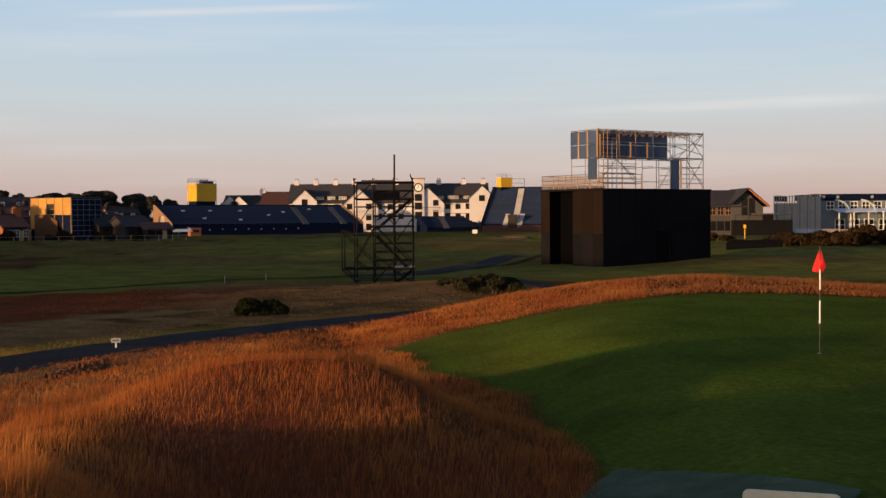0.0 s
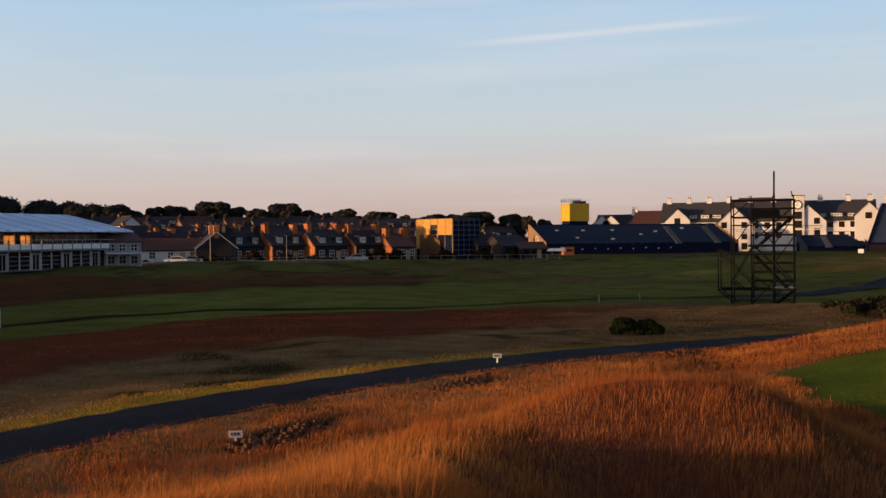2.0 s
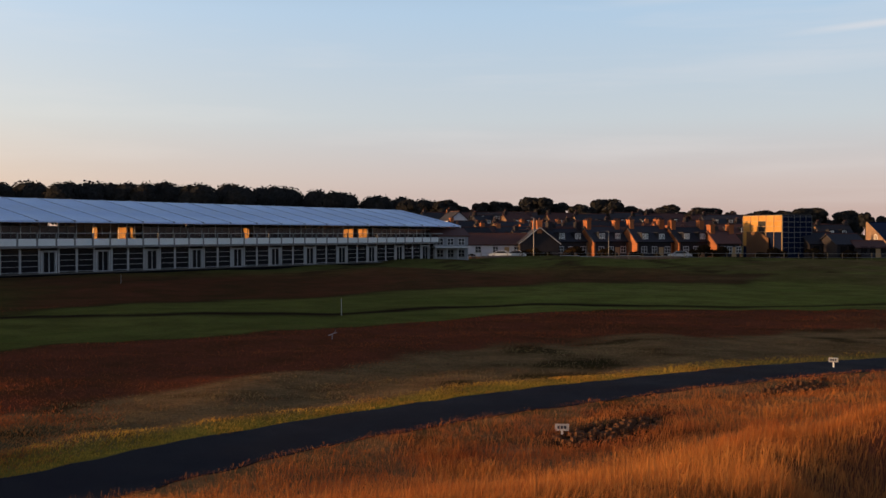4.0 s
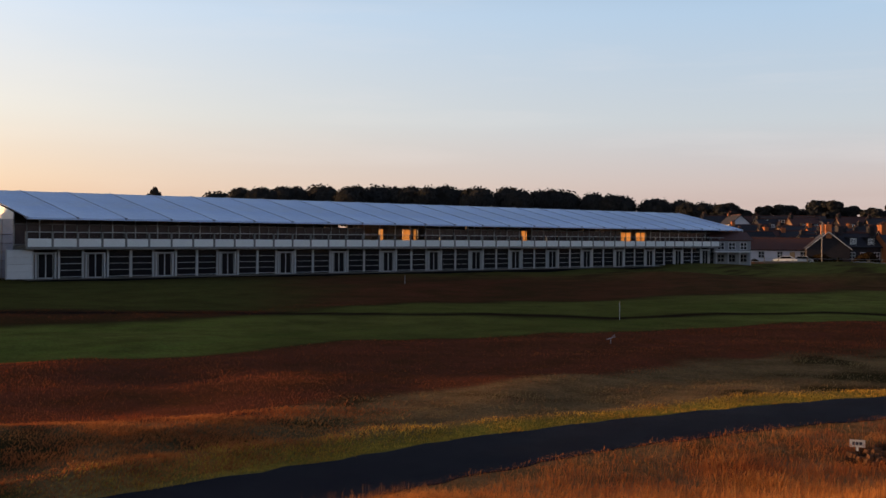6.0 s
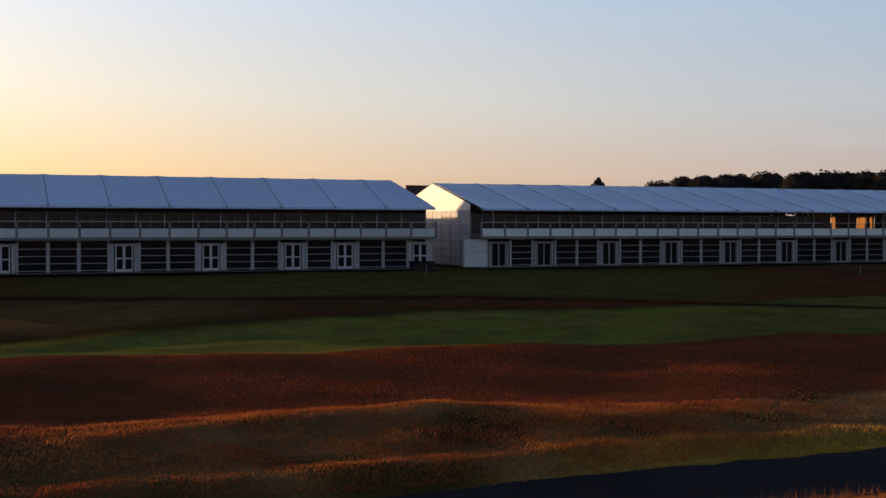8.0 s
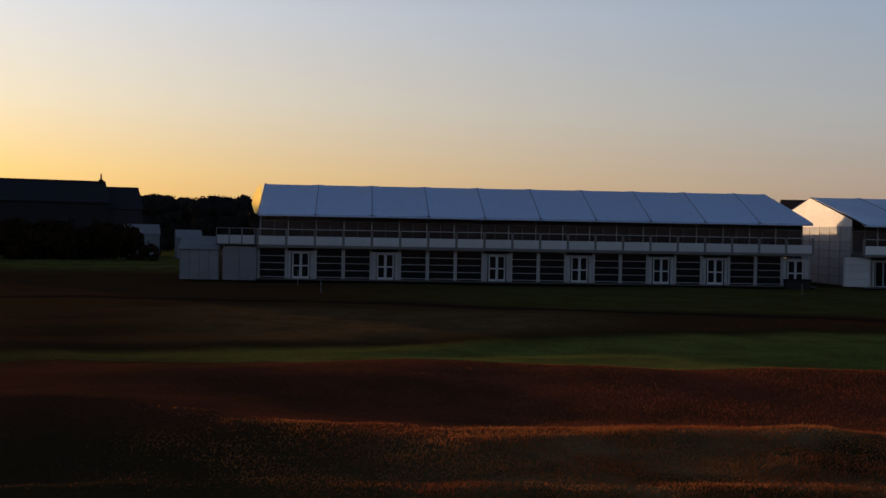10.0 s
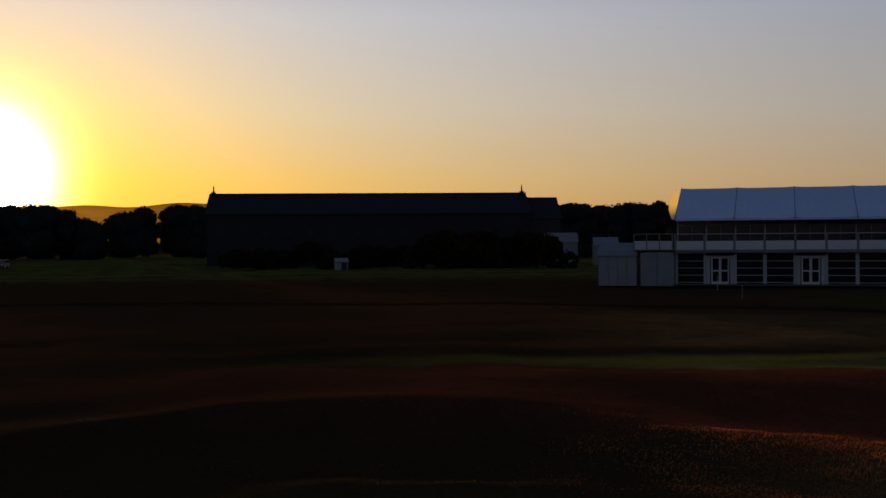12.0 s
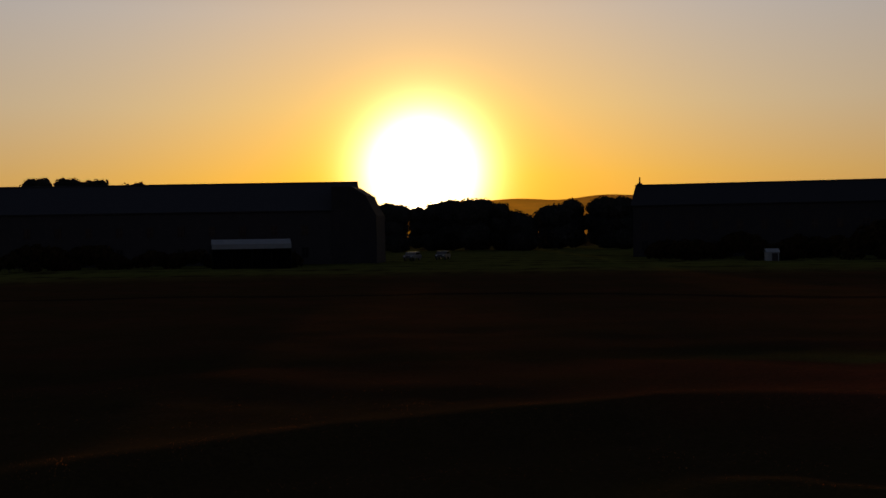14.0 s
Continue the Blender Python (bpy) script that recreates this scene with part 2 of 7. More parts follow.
M["bark"] = surface("bark", (0.06, 0.045, 0.03), (0.09, 0.07, 0.05), 3, 0.9, fine=14, bump=0.6)
M["sand"] = surface("sand", (0.1, 0.062, 0.036), (0.13, 0.08, 0.045), 1, 0.9, fine=20)
M["hoard_gold"] = surface("hoard_gold", (0.52, 0.25, 0.04), (0.44, 0.2, 0.035), 0.8, 0.6, vary=0.1)
M["screen_blue"] = surface("screen_blue", (0.03, 0.055, 0.12), (0.045, 0.07, 0.15), 1, 0.45, vary=0.15)
M["roof_tape"] = surface("roof_tape", (0.2, 0.24, 0.34), (0.26, 0.3, 0.4), 2, 0.6, vary=0.1)
# hall wall: the blue-grey of shade put into the colour
M["hall_shade_tint"] = surface("hall_shade_tint", (0.1, 0.135, 0.18), (0.15, 0.18, 0.22), 0.5, 0.35, vary=0.1)
M["car_paint"] = surface("car_paint", (0.5, 0.5, 0.52), (0.45, 0.45, 0.47), 1, 0.3, 0.4, vary=0.4)


def glass_material(name, tint, rough=0.08):
    m, nt, b = blank(name)
    b.inputs["Base Color"].default_value = (*tint, 1)
    b.inputs["Roughness"].default_value = rough
    b.inputs["IOR"].default_value = 1.28
    col = mix_node(nt, ramp(nt, noise_node(nt, 0.7, 3), 0.3, 0.7), tint, tuple(v * 1.7 for v in tint))
    nt.links.new(col, b.inputs["Base Color"])
    return m


M["glass"] = glass_material("glass", (0.009, 0.009, 0.011))
M["upper_glass"] = glass_material("upper_glass", (0.05, 0.036, 0.036), 0.2)
M["clear_glass"], _nt, _b = blank("clear_glass")
_b.inputs["Transmission Weight"].default_value = 1.0
_b.inputs["Roughness"].default_value = 0.03
_b.inputs["IOR"].default_value = 1.1


def foliage(name, c1, c2, light=0.25):
    m, nt, b = blank(name)
    geo = nt.nodes.new("ShaderNodeNewGeometry")
    col = mix_node(nt, geo.outputs["Random Per Island"], c1, c2)
    big = ramp(nt, noise_node(nt, 0.5, 3), 0.3, 0.7, 0.0, 0.5)
    col = mix_node(nt, big, col, tuple(v * 0.5 for v in c1))
    diff = nt.nodes.new("ShaderNodeBsdfDiffuse")
    tran = nt.nodes.new("ShaderNodeBsdfTranslucent")
    mixs = nt.nodes.new("ShaderNodeMixShader")
    mixs.inputs[0].default_value = light
    nt.links.new(col, diff.inputs["Color"])
    nt.links.new(col, tran.inputs["Color"])
    nt.links.new(diff.outputs[0], mixs.inputs[1])
    nt.links.new(tran.outputs[0], mixs.inputs[2])
    nt.links.new(mixs.outputs[0], nt.nodes["Material Output"].inputs["Surface"])
    nt.nodes.remove(b)
    return m


M["leaf"] = foliage("leaf", (0.03, 0.029, 0.028), (0.052, 0.048, 0.044), 0.15)
M["hedge_leaf"] = foliage("hedge_leaf", (0.022, 0.015, 0.008), (0.05, 0.03, 0.014), 0.15)
M["scrub_leaf"] = foliage("scrub_leaf", (0.022, 0.022, 0.013), (0.04, 0.036, 0.02), 0.15)
M["gorse_leaf"] = foliage("gorse_leaf", (0.01, 0.014, 0.006), (0.022, 0.025, 0.01), 0.1)


def straw(name, root, mid, tip, alt):
    """Grass stems: green at the root, straw above, redder seed heads; each stem has its own tone."""
    m, nt, b = blank(name)
    at = nt.nodes.new("ShaderNodeAttribute")
    at.attribute_name = "height"
    geo = nt.nodes.new("ShaderNodeNewGeometry")
    low = mix_node(nt, ramp(nt, at.outputs["Fac"], 0.0, 0.45), root, mid)
    col = mix_node(nt, ramp(nt, at.outputs["Fac"], 0.5, 1.0), low, tip)
    col = mix_node(nt, ramp(nt, geo.outputs["Random Per Island"], 0.4, 1.0, 0.0, 0.75), col, alt)
    patch = ramp(nt, noise_node(nt, 0.5, 5, 0.65), 0.42, 0.6, 0.0, 0.7)
    col = mix_node(nt, patch, col, (tip[0] * 0.52, tip[1] * 0.36, tip[2] * 0.46))
    sunny = ramp(nt, noise_node(nt, 0.22, 5, 0.7), 0.5, 0.64, 0.0, 0.6)
    col = mix_node(nt, sunny, col, (tip[0] * 1.1, tip[1] * 1.18, tip[2] * 1.05))
    diff = nt.nodes.new("ShaderNodeBsdfDiffuse")
    tran = nt.nodes.new("ShaderNodeBsdfTranslucent")
    mixs = nt.nodes.new("ShaderNodeMixShader")
    mixs.inputs[0].default_value = 0.34
    for s in (diff, tran):
        nt.links.new(col, s.inputs["Color"])
    nt.links.new(diff.outputs[0], mixs.inputs[1])
    nt.links.new(tran.outputs[0], mixs.inputs[2])
    nt.links.new(mixs.outputs[0], nt.nodes["Material Output"].inputs["Surface"])
    nt.nodes.remove(b)
    return m


M["fescue"] = straw("fescue", (0.06, 0.03, 0.01), (0.26, 0.076, 0.019), (0.57, 0.2, 0.052), (0.36, 0.185, 0.06))
M["red_fescue"] = straw("red_fescue", (0.1, 0.03, 0.013), (0.27, 0.062, 0.019), (0.42, 0.105, 0.033), (0.22, 0.082, 0.034))
M["verge_grass"] = straw("verge_grass", (0.17, 0.11, 0.02), (0.47, 0.265, 0.038), (0.66, 0.37, 0.06), (0.3, 0.21, 0.035))
M["dry_grass"] = straw("dry_grass", (0.14, 0.045, 0.018), (0.36, 0.115, 0.036), (0.56, 0.2, 0.06), (0.28, 0.1, 0.03))
M["olive_grass"] = straw("olive_grass", (0.06, 0.04, 0.018), (0.15, 0.098, 0.045), (0.25, 0.16, 0.075), (0.2, 0.14, 0.068))
M["pale_fescue"] = straw("pale_fescue", (0.11, 0.045, 0.017), (0.26, 0.1, 0.032), (0.39, 0.165, 0.055), (0.29, 0.14, 0.055))


def ground_material():
    """One sheet of links turf: mown grass, red fescue, dry straw and verge, weighted by what grows where and partly by
    how the sun meets it.
    """
    m, nt, b = blank("links_turf")
    a = nt.nodes.new("ShaderNodeAttribute")
    a.attribute_name = "cover_a"
    c = nt.nodes.new("ShaderNodeAttribute")
    c.attribute_name = "cover_b"
    sa = nt.nodes.new("ShaderNodeSeparateColor")
    sc = nt.nodes.new("ShaderNodeSeparateColor")
    nt.links.new(a.outputs["Color"], sa.inputs[0])
    nt.links.new(c.outputs["Color"], sc.inputs[0])
    n1 = ramp(nt, noise_node(nt, 0.09, 5, 0.6), 0.35, 0.65)
    n2 = ramp(nt, noise_node(nt, 0.9, 4, 0.6), 0.3, 0.7)
    n3 = noise_node(nt, 9.0, 3, 0.6)
    rough_col = mix_node(nt, n2, (0.042, 0.029, 0.013), (0.066, 0.04, 0.017))
    rough_col = mix_node(nt, n1, rough_col, (0.05, 0.036, 0.014))
    fair = mix_node(nt, n1, (0.135, 0.168, 0.03), (0.2, 0.205, 0.045))
    fair = mix_node(nt, ramp(nt, n2, 0, 1, 0, 0.5), fair, (0.17, 0.125, 0.04))
    red = mix_node(nt, n2, (0.2, 0.055, 0.028), (0.14, 0.042, 0.022))
    red = mix_node(nt, ramp(nt, n1, 0, 1, 0, 0.5), red, (0.11, 0.042, 0.022))
    pale = mix_node(nt, n2, (0.29, 0.17, 0.075), (0.18, 0.105, 0.047))
    verge = mix_node(nt, n2, (0.46, 0.29, 0.04), (0.32, 0.23, 0.035))
    soil = mix_node(nt, n2, (0.022, 0.013, 0.01), (0.035, 0.02, 0.014))
    green = mix_node(nt, n1, (0.08, 0.12, 0.017), (0.108, 0.145, 0.022))
    col = mix_node(nt, sa.outputs[0], rough_col, fair)
    col = mix_node(nt, sa.outputs[1], col, red)
    col = mix_node(nt, sa.outputs[2], col, pale)
    col = mix_node(nt, sc.outputs[0], col, verge)
    col = mix_node(nt, sc.outputs[1], col, green)
    col = mix_node(nt, sc.outputs[2], col, soil)
    col = mix_node(nt, ramp(nt, n3, 0.3, 0.7, 0.0, 0.45), col, (0.008, 0.006, 0.003))
    streak = ramp(nt, noise_node(nt, 0.3, 6, 0.7), 0.42, 0.66, 0.0, 0.5)
    col = mix_node(nt, streak, col, (0.035, 0.024, 0.009))
    nt.links.new(col, b.inputs["Base Color"])
    b.inputs["Roughness"].default_value = 0.95
    b.inputs["Specular IOR Level"].default_value = 0.0
    bump = nt.nodes.new("ShaderNodeBump")
    bump.inputs["Strength"].default_value = 0.3
    bump.inputs["Distance"].default_value = 0.12
    nt.links.new(n3, bump.inputs["Height"])
    nt.links.new(bump.outputs[0], b.inputs["Normal"])
    return m


M["turf"] = ground_material()


def blind_material(name, light, dark, through):
    """Thin cloth that lets the light behind it through."""
    m, nt, b = blank(name)
    tran, diff, mixs = nt.nodes.new("ShaderNodeBsdfTranslucent"), nt.nodes.new("ShaderNodeBsdfDiffuse"), nt.nodes.new("ShaderNodeMixShader")
    col = mix_node(nt, ramp(nt, noise_node(nt, 1.5, 3), 0.3, 0.7), light, dark)
    for s in (tran, diff):
        nt.links.new(col, s.inputs["Color"])
    mixs.inputs[0].default_value = through
    nt.links.new(diff.outputs[0], mixs.inputs[1])
    nt.links.new(tran.outputs[0], mixs.inputs[2])
    nt.links.new(mixs.outputs[0], nt.nodes["Material Output"].inputs["Surface"])
    nt.nodes.remove(b)
    return m


M["blind"] = blind_material("blind_cloth", (0.82, 0.62, 0.36), (0.68, 0.48, 0.26), 0.85)
# translucent cloth with the sun's gold put into its colour
M["sunlit_cloth"] = blind_material("sunlit_cloth", (0.97, 0.88, 0.52), (0.95, 0.84, 0.46), 0.97)
M["earth"] = surface("earth", (0.085, 0.038, 0.02), (0.12, 0.056, 0.028), 1.5, 0.95, fine=12, bump=0.5, gloss=0.03)
M["turf_lip"] = surface("turf_lip", (0.045, 0.045, 0.014), (0.06, 0.05, 0.018), 0.4, 0.95, fine=3, vary=0.1)
# end wall sheets: blue-grey, their shade below the gable put into the colour
M["wall_cloth_shade"] = surface("wall_cloth_shade", (0.34, 0.38, 0.48), (0.3, 0.34, 0.43), 0.6, 0.5, fine=3, bump=0.1, vary=0.06)
M["gable_cloth"] = surface("gable_cloth", (0.88, 0.86, 0.82), (0.82, 0.8, 0.77), 0.4, 0.45, fine=3, bump=0.1, vary=0.03)


# ---- small builders ----
class Shape:
    """Collects corners and faces for one mesh."""

    def __init__(self):
        self.v, self.f = [], []

    def add(self, verts, faces):
        k = len(self.v)
        self.v += [tuple(p) for p in verts]
        self.f += [tuple(i + k for i in f) for f in faces]
        return self

    def box(self, x0, x1, y0, y1, z0, z1):
        p = [(x, y, z) for z in (z0, z1) for y in (y0, y1) for x in (x0, x1)]
        return self.add(p, [(0, 2, 3, 1), (4, 5, 7, 6), (0, 1, 5, 4), (2, 6, 7, 3), (0, 4, 6, 2), (1, 3, 7, 5)])

    def slab(self, pts, thick):
        """A flat face of any corners, given its thickness along its normal, backwards."""
        p = [Vector(q) for q in pts]
        n = (p[1] - p[0]).cross(p[2] - p[0]).normalized() * thick
        k = len(p)
        back = [q - n for q in p]
        faces = [tuple(range(k)), tuple(range(2 * k - 1, k - 1, -1))]
        faces += [(i, k + i, k + (i + 1) % k, (i + 1) % k) for i in range(k)]
        return self.add(p + back, faces)

    def prism(self, outline, y0, y1):
        """An outline in x and z, drawn out along y."""
        k = len(outline)
        p = [(x, y0, z) for x, z in outline] + [(x, y1, z) for x, z in outline]
        return self.add(p, [tuple(range(k)), tuple(range(2 * k - 1, k - 1, -1))] + [(i, k + i, k + (i + 1) % k, (i + 1) % k) for i in range(k)])

    def bar(self, a, b, r, sides=6, r2=None):
        a, b = Vector(a), Vector(b)
        d = (b - a).normalized()
        s = d.cross(Vector((0, 0, 1)) if abs(d.z) < 0.9 else Vector((1, 0, 0))).normalized()
        t = d.cross(s)
        r2 = r if r2 is None else r2
        p = []
        for c, q in ((a, r), (b, r2)):
            p += [c + (s * math.cos(6.2832 * i / sides) + t * math.sin(6.2832 * i / sides)) * q for i in range(sides)]
        f = [(i, (i + 1) % sides, sides + (i + 1) % sides, sides + i) for i in range(sides)]
        return self.add(p, f + [tuple(range(sides - 1, -1, -1)), tuple(range(sides, 2 * sides))])

    def lattice(self, w, h, xbars, zbars, y0, y1):
        """A frame of crossing bars cut from one board: xbars and zbars are (from, to) pairs across and up it."""
        xs = sorted({0.0, w, *(q for b in xbars for q in b)})
        zs = sorted({0.0, h, *(q for b in zbars for q in b)})
        solid = lambda i, k: any(a <= xs[i] and xs[i + 1] <= b for a, b in xbars) or any(a <= zs[k] and zs[k + 1] <= b for a, b in zbars)
        nx, nz, k0 = len(xs), len(zs), len(self.v)
        self.v += [(x, y, z) for y in (y0, y1) for z in zs for x in xs]
        at = lambda i, k, s: k0 + s * nx * nz + k * nx + i
        full = {(i, k) for i in range(nx - 1) for k in range(nz - 1) if solid(i, k)}
        for i, k in full:
            self.f += [(at(i, k, 0), at(i + 1, k, 0), at(i + 1, k + 1, 0), at(i, k + 1, 0)), (at(i, k, 1), at(i, k + 1, 1), at(i + 1, k + 1, 1), at(i + 1, k, 1))]
            for di, dk, a, b in ((-1, 0, (i, k), (i, k + 1)), (1, 0, (i + 1, k), (i + 1, k + 1)), (0, -1, (i, k), (i + 1, k)), (0, 1, (i, k + 1), (i + 1, k + 1))):
                if (i + di, k + dk) not in full:
                    self.f.append((at(*a, 0), at(*a, 1), at(*b, 1), at(*b, 0)))
        return self

    def moved(self, x, y, z):
        self.v = [(a + x, b + y, c + z) for a, b, c in self.v]
        return self

    def mesh(self, name):
        me = bpy.data.meshes.new(name)
        me.from_pydata(self.v, [], self.f)
        bm = bmesh.new()
        bm.from_mesh(me)
        bmesh.ops.delete(bm, geom=[v for v in bm.verts if not v.link_faces], context="VERTS")
        bmesh.ops.recalc_face_normals(bm, faces=bm.faces)
        bm.to_mesh(me)
        bm.free()
        return me


def part(name, shape, material, parent=None, label="", kind=""):
    """One mesh object out of a shape, or of a ready mesh, under a thing or under a part."""
    me = shape.mesh(name) if isinstance(shape, Shape) else shape
    if not me.materials:
        me.materials.append(M[material])
    ob = new(name, me)
    if parent:
        ob.parent = parent
    return tagged(ob, label, kind=kind)


def thing(name, m, label, category, group=""):
    ob = new(name)
    ob.matrix_basis = m
    ob.empty_display_size = 0.5
    return tagged(ob, label, category, group)


def place(az, r, turn=0.0, z=0.0):
    """A frame on the ground at a bearing to the left of north and a distance: x to the right, y away, z up."""
    return pose(-r * math.sin(radians(az)), r * math.cos(radians(az)), z, 0, 0, az + turn)


# ---- the lie of the land ----
def smooth(a, b, x):
    t = np.clip((x - a) / (b - a), 0, 1)
    return t * t * (3 - 2 * t)


def bump_at(x, y, cx, cy, rx, ry, turn=0.0):
    c, s = math.cos(radians(turn)), math.sin(radians(turn))
    u, v = (x - cx) * c + (y - cy) * s, -(x - cx) * s + (y - cy) * c
    return np.exp(-((u / rx) ** 2 + (v / ry) ** 2))


def waves(x, y):
    """Soft natural unevenness from a few crossed swells."""
    return (np.sin(x * 0.21 + 1.3 * np.sin(y * 0.13)) * np.sin(y * 0.17 + 0.8 * np.sin(x * 0.11 + 2)) * 0.5
            + np.sin(x * 0.071 + y * 0.043 + 1) * 0.35 + np.sin(x * 0.53 - y * 0.37) * np.sin(y * 0.61 + x * 0.19) * 0.15)


PATH_LINE = [(-15.9, -9.0), (-16.5, -3.0), (-16.3, 4.0), (-16.8, 12.0), (-16.8, 19.0), (-15.2, 27.0), (-12.3, 35.0), (-8.2, 42.0), (-3.6, 47.5), (2.0, 51.5), (9.0, 54.0)]
PATH_HALF = 1.45


def spline(pts, n):
    """A smooth line through points."""
    p = np.array([2 * np.array(pts[0]) - pts[1], *pts, 2 * np.array(pts[-1]) - pts[-2]], float)
    out = []
    for i in range(1, len(p) - 2):
        for t in np.linspace(0, 1, n, endpoint=False):
            a, b, c, d = p[i - 1], p[i], p[i + 1], p[i + 2]
            out.append(0.5 * (2 * b + (c - a) * t + (2 * a - 5 * b + 4 * c - d) * t * t + (3 * b - a - 3 * c + d) * t ** 3))
    return np.array(out + [p[-2]])


PATH_PTS = spline(PATH_LINE, 12)
CREST_AZ, CREST_R = [48, 58, 69, 80, 88, 94, 99, 106, 114, 120, 128, 135, 143, 155], [24.6, 25.0, 25.2, 23.6, 22.4, 22.7, 24.2, 26.0, 27.6, 28.0, 26.3, 25.0, 22.8, 21.0]


# two spots of broken earth beside the path: middle, half lengths, turn
CLODS = [(-11.3, 22.6, 2.2, 0.7, 88), (-10.2, 32.2, 1.7, 0.7, 78)]


def path_gap(x, y):
    """Distance from the middle of the cart path."""
    best = np.full(np.shape(x), 1e9)
    for px, py in PATH_PTS:
        best = np.minimum(best, (x - px) ** 2 + (y - py) ** 2)
    return np.sqrt(best)


def polar(x, y):
    return np.degrees(np.arctan2(-x, y)), np.hypot(x, y)


GREEN_R, GREEN_AZ = [5, 9, 13, 14.6, 16, 18, 22.4, 26, 28, 36, 42], [-17, -12.5, -10.1, -9.5, -8.7, -7.5, -5.6, -2.6, -0.4, 1.2, 3]


PATH_AZ, PATH_R = (v[np.argsort(polar(PATH_PTS[:, 0], PATH_PTS[:, 1])[0])] for v in polar(PATH_PTS[:, 0], PATH_PTS[:, 1]))


def height(x, y):
    x, y = np.asarray(x, float), np.asarray(y, float)
    az, r = polar(x, y)
    az = np.where(az < -100, az + 360, az)
    # the raised ground where the camera stands, its spur, the mound and the green
    rim = np.interp(az, [-100, -5, 5, 12, 20, 50, 75, 110, 260], [8, 8, 9, 14, 22, 21, 16, 11, 9])
    z = 2.7 * (1 - smooth(2.5, rim, r))
    mound = 0.6 * bump_at(x, y, -4.4, 23.0, 3.5, 7.5, 8) + 1.72 * bump_at(x, y, -1.4, 16.8, np.where(x > -1.4, 2.2, 4.5), 4.2, 8)
    side = x + np.interp(y, [4, 9, 16, 22, 27], [3.6, 4.0, 3.7, 3.0, 2.4])
    mound = mound + 0.42 * np.exp(-((side / np.where(side > 0, 1.9, 3.5)) ** 2)) * smooth(4, 10, y) * smooth(24, 15, y)
    lean = 1.5 - 0.75 * smooth(-11, 2, az)
    lip = np.interp(r, GREEN_R, GREEN_AZ)
    green = lean * (0.6 * smooth(9, 0, az + 0.12 * (r - 22)) + 0.4 * smooth(lip + 3.0, lip - 8.0, az)) * smooth(60, 44, r) * smooth(-75, -50, az)
    z = np.maximum(z, green)
    z = z + mound * (1 - 0.5 * np.clip(z / 2.0, 0, 1))
    z = z + 0.14 * bump_at(x, y, -5.3, 8.4, 2.6, 3.0)
    z = z + 0.2 * bump_at(x, y, -12.7, 9.3, 1.7, 2.6, 30)
    # ridge of long grass behind the green
    z = z + (0.3 + 0.22 * smooth(6, 11, x)) * bump_at(x, y, 11.5, 47.5, 11.0, 3.2, 6) * smooth(7, 1, az) - 0.15 * bump_at(x, y, 1.2, 36.0, 3.5, 5.0, -25)
    # low banks on the plain, hummocks between the far fairways
    z = z + 0.55 * smooth(85, 120, r) * (1 - smooth(200, 235, r)) * smooth(48, 36, az) * (0.35 + np.sin(x * 0.12 + 1.5 * np.sin(y * 0.05)) * np.sin(y * 0.19 + 0.9 * np.sin(x * 0.07)))
    far = smooth(20, 40, r)
    z = z + far * 0.16 * waves(x, y) * (1 - smooth(150, 300, r))
    z = z + 0.7 * bump_at(x, y, 0.5, 64, 6.5, 7, 0) + 0.35 * bump_at(x, y, -22.0, 8.0, 3.0, 9.0, 0)
    z = z + 0.4 * bump_at(x, y, -26, -8, 4, 10, -30) + 0.5 * bump_at(x, y, -34, -2, 4, 16, 10)
    z = z + 0.5 * bump_at(x, y, -72, 62, 7, 22, -25) + 0.5 * bump_at(x, y, -26, 200, 16, 5, 0) + 0.6 * bump_at(x, y, 16, 205, 10, 5, 0)
    z = z + 0.06 * waves(x * 3.1, y * 3.1) * smooth(4, 9, r) * (1 - smooth(60, 120, r)) * (1 - 0.8 * (green > 0.9))
    # swells under the red rough
    z = z + 0.09 * np.sin(x * 0.62 + 1.1 * np.sin(y * 0.33)) * np.sin(y * 0.47 + 1.4 * np.sin(x * 0.29)) * smooth(26, 31, r) * smooth(60, 46, r) * smooth(8, 16, az)
    # tussocks on the dry banks
    z = z + (0.055 * waves(x * 6.3 + 2, y * 6.3) + 0.05 * waves(x * 11.0, y * 11.0 + 4)) * smooth(17, 19, r) * smooth(29, 26, r) * smooth(40, 55, az) * smooth(150, 120, az)
    # the cart path lies level in a shallow cutting
    gap = path_gap(x, y)
    cut = 1 - smooth(PATH_HALF, PATH_HALF + 2.2, gap)
    z = z * (1 - cut) + (0.02 + 0.25 * np.minimum(z, 1.0)) * cut
    # a bank along the far side of the path, and a second crest behind it
    beyond = smooth(-0.3, 0.6, r - np.interp(az, PATH_AZ, PATH_R))
    z = z + beyond * np.exp(-(((gap - 2.55) / 0.62) ** 2)) * np.interp(az, [10, 30, 45, 60, 68, 75, 80, 88, 100, 112, 120], [0.02, 0.03, 0.06, 0.17, 0.2, 0.24, 0.18, 0.16, 0.17, 0.2, 0.0])
    line = np.interp(az, CREST_AZ, CREST_R)
    z = z + np.where(r < line, np.exp(-(((r - line) / 1.1) ** 2)), np.exp(-(((r - line) / 2.2) ** 2))) * np.interp(az, [48, 60, 66, 72, 80, 90, 100, 110, 150, 165], [0.0, 0.0, 0.12, 0.3, 0.25, 0.16, 0.2, 0.35, 0.45, 0.0])
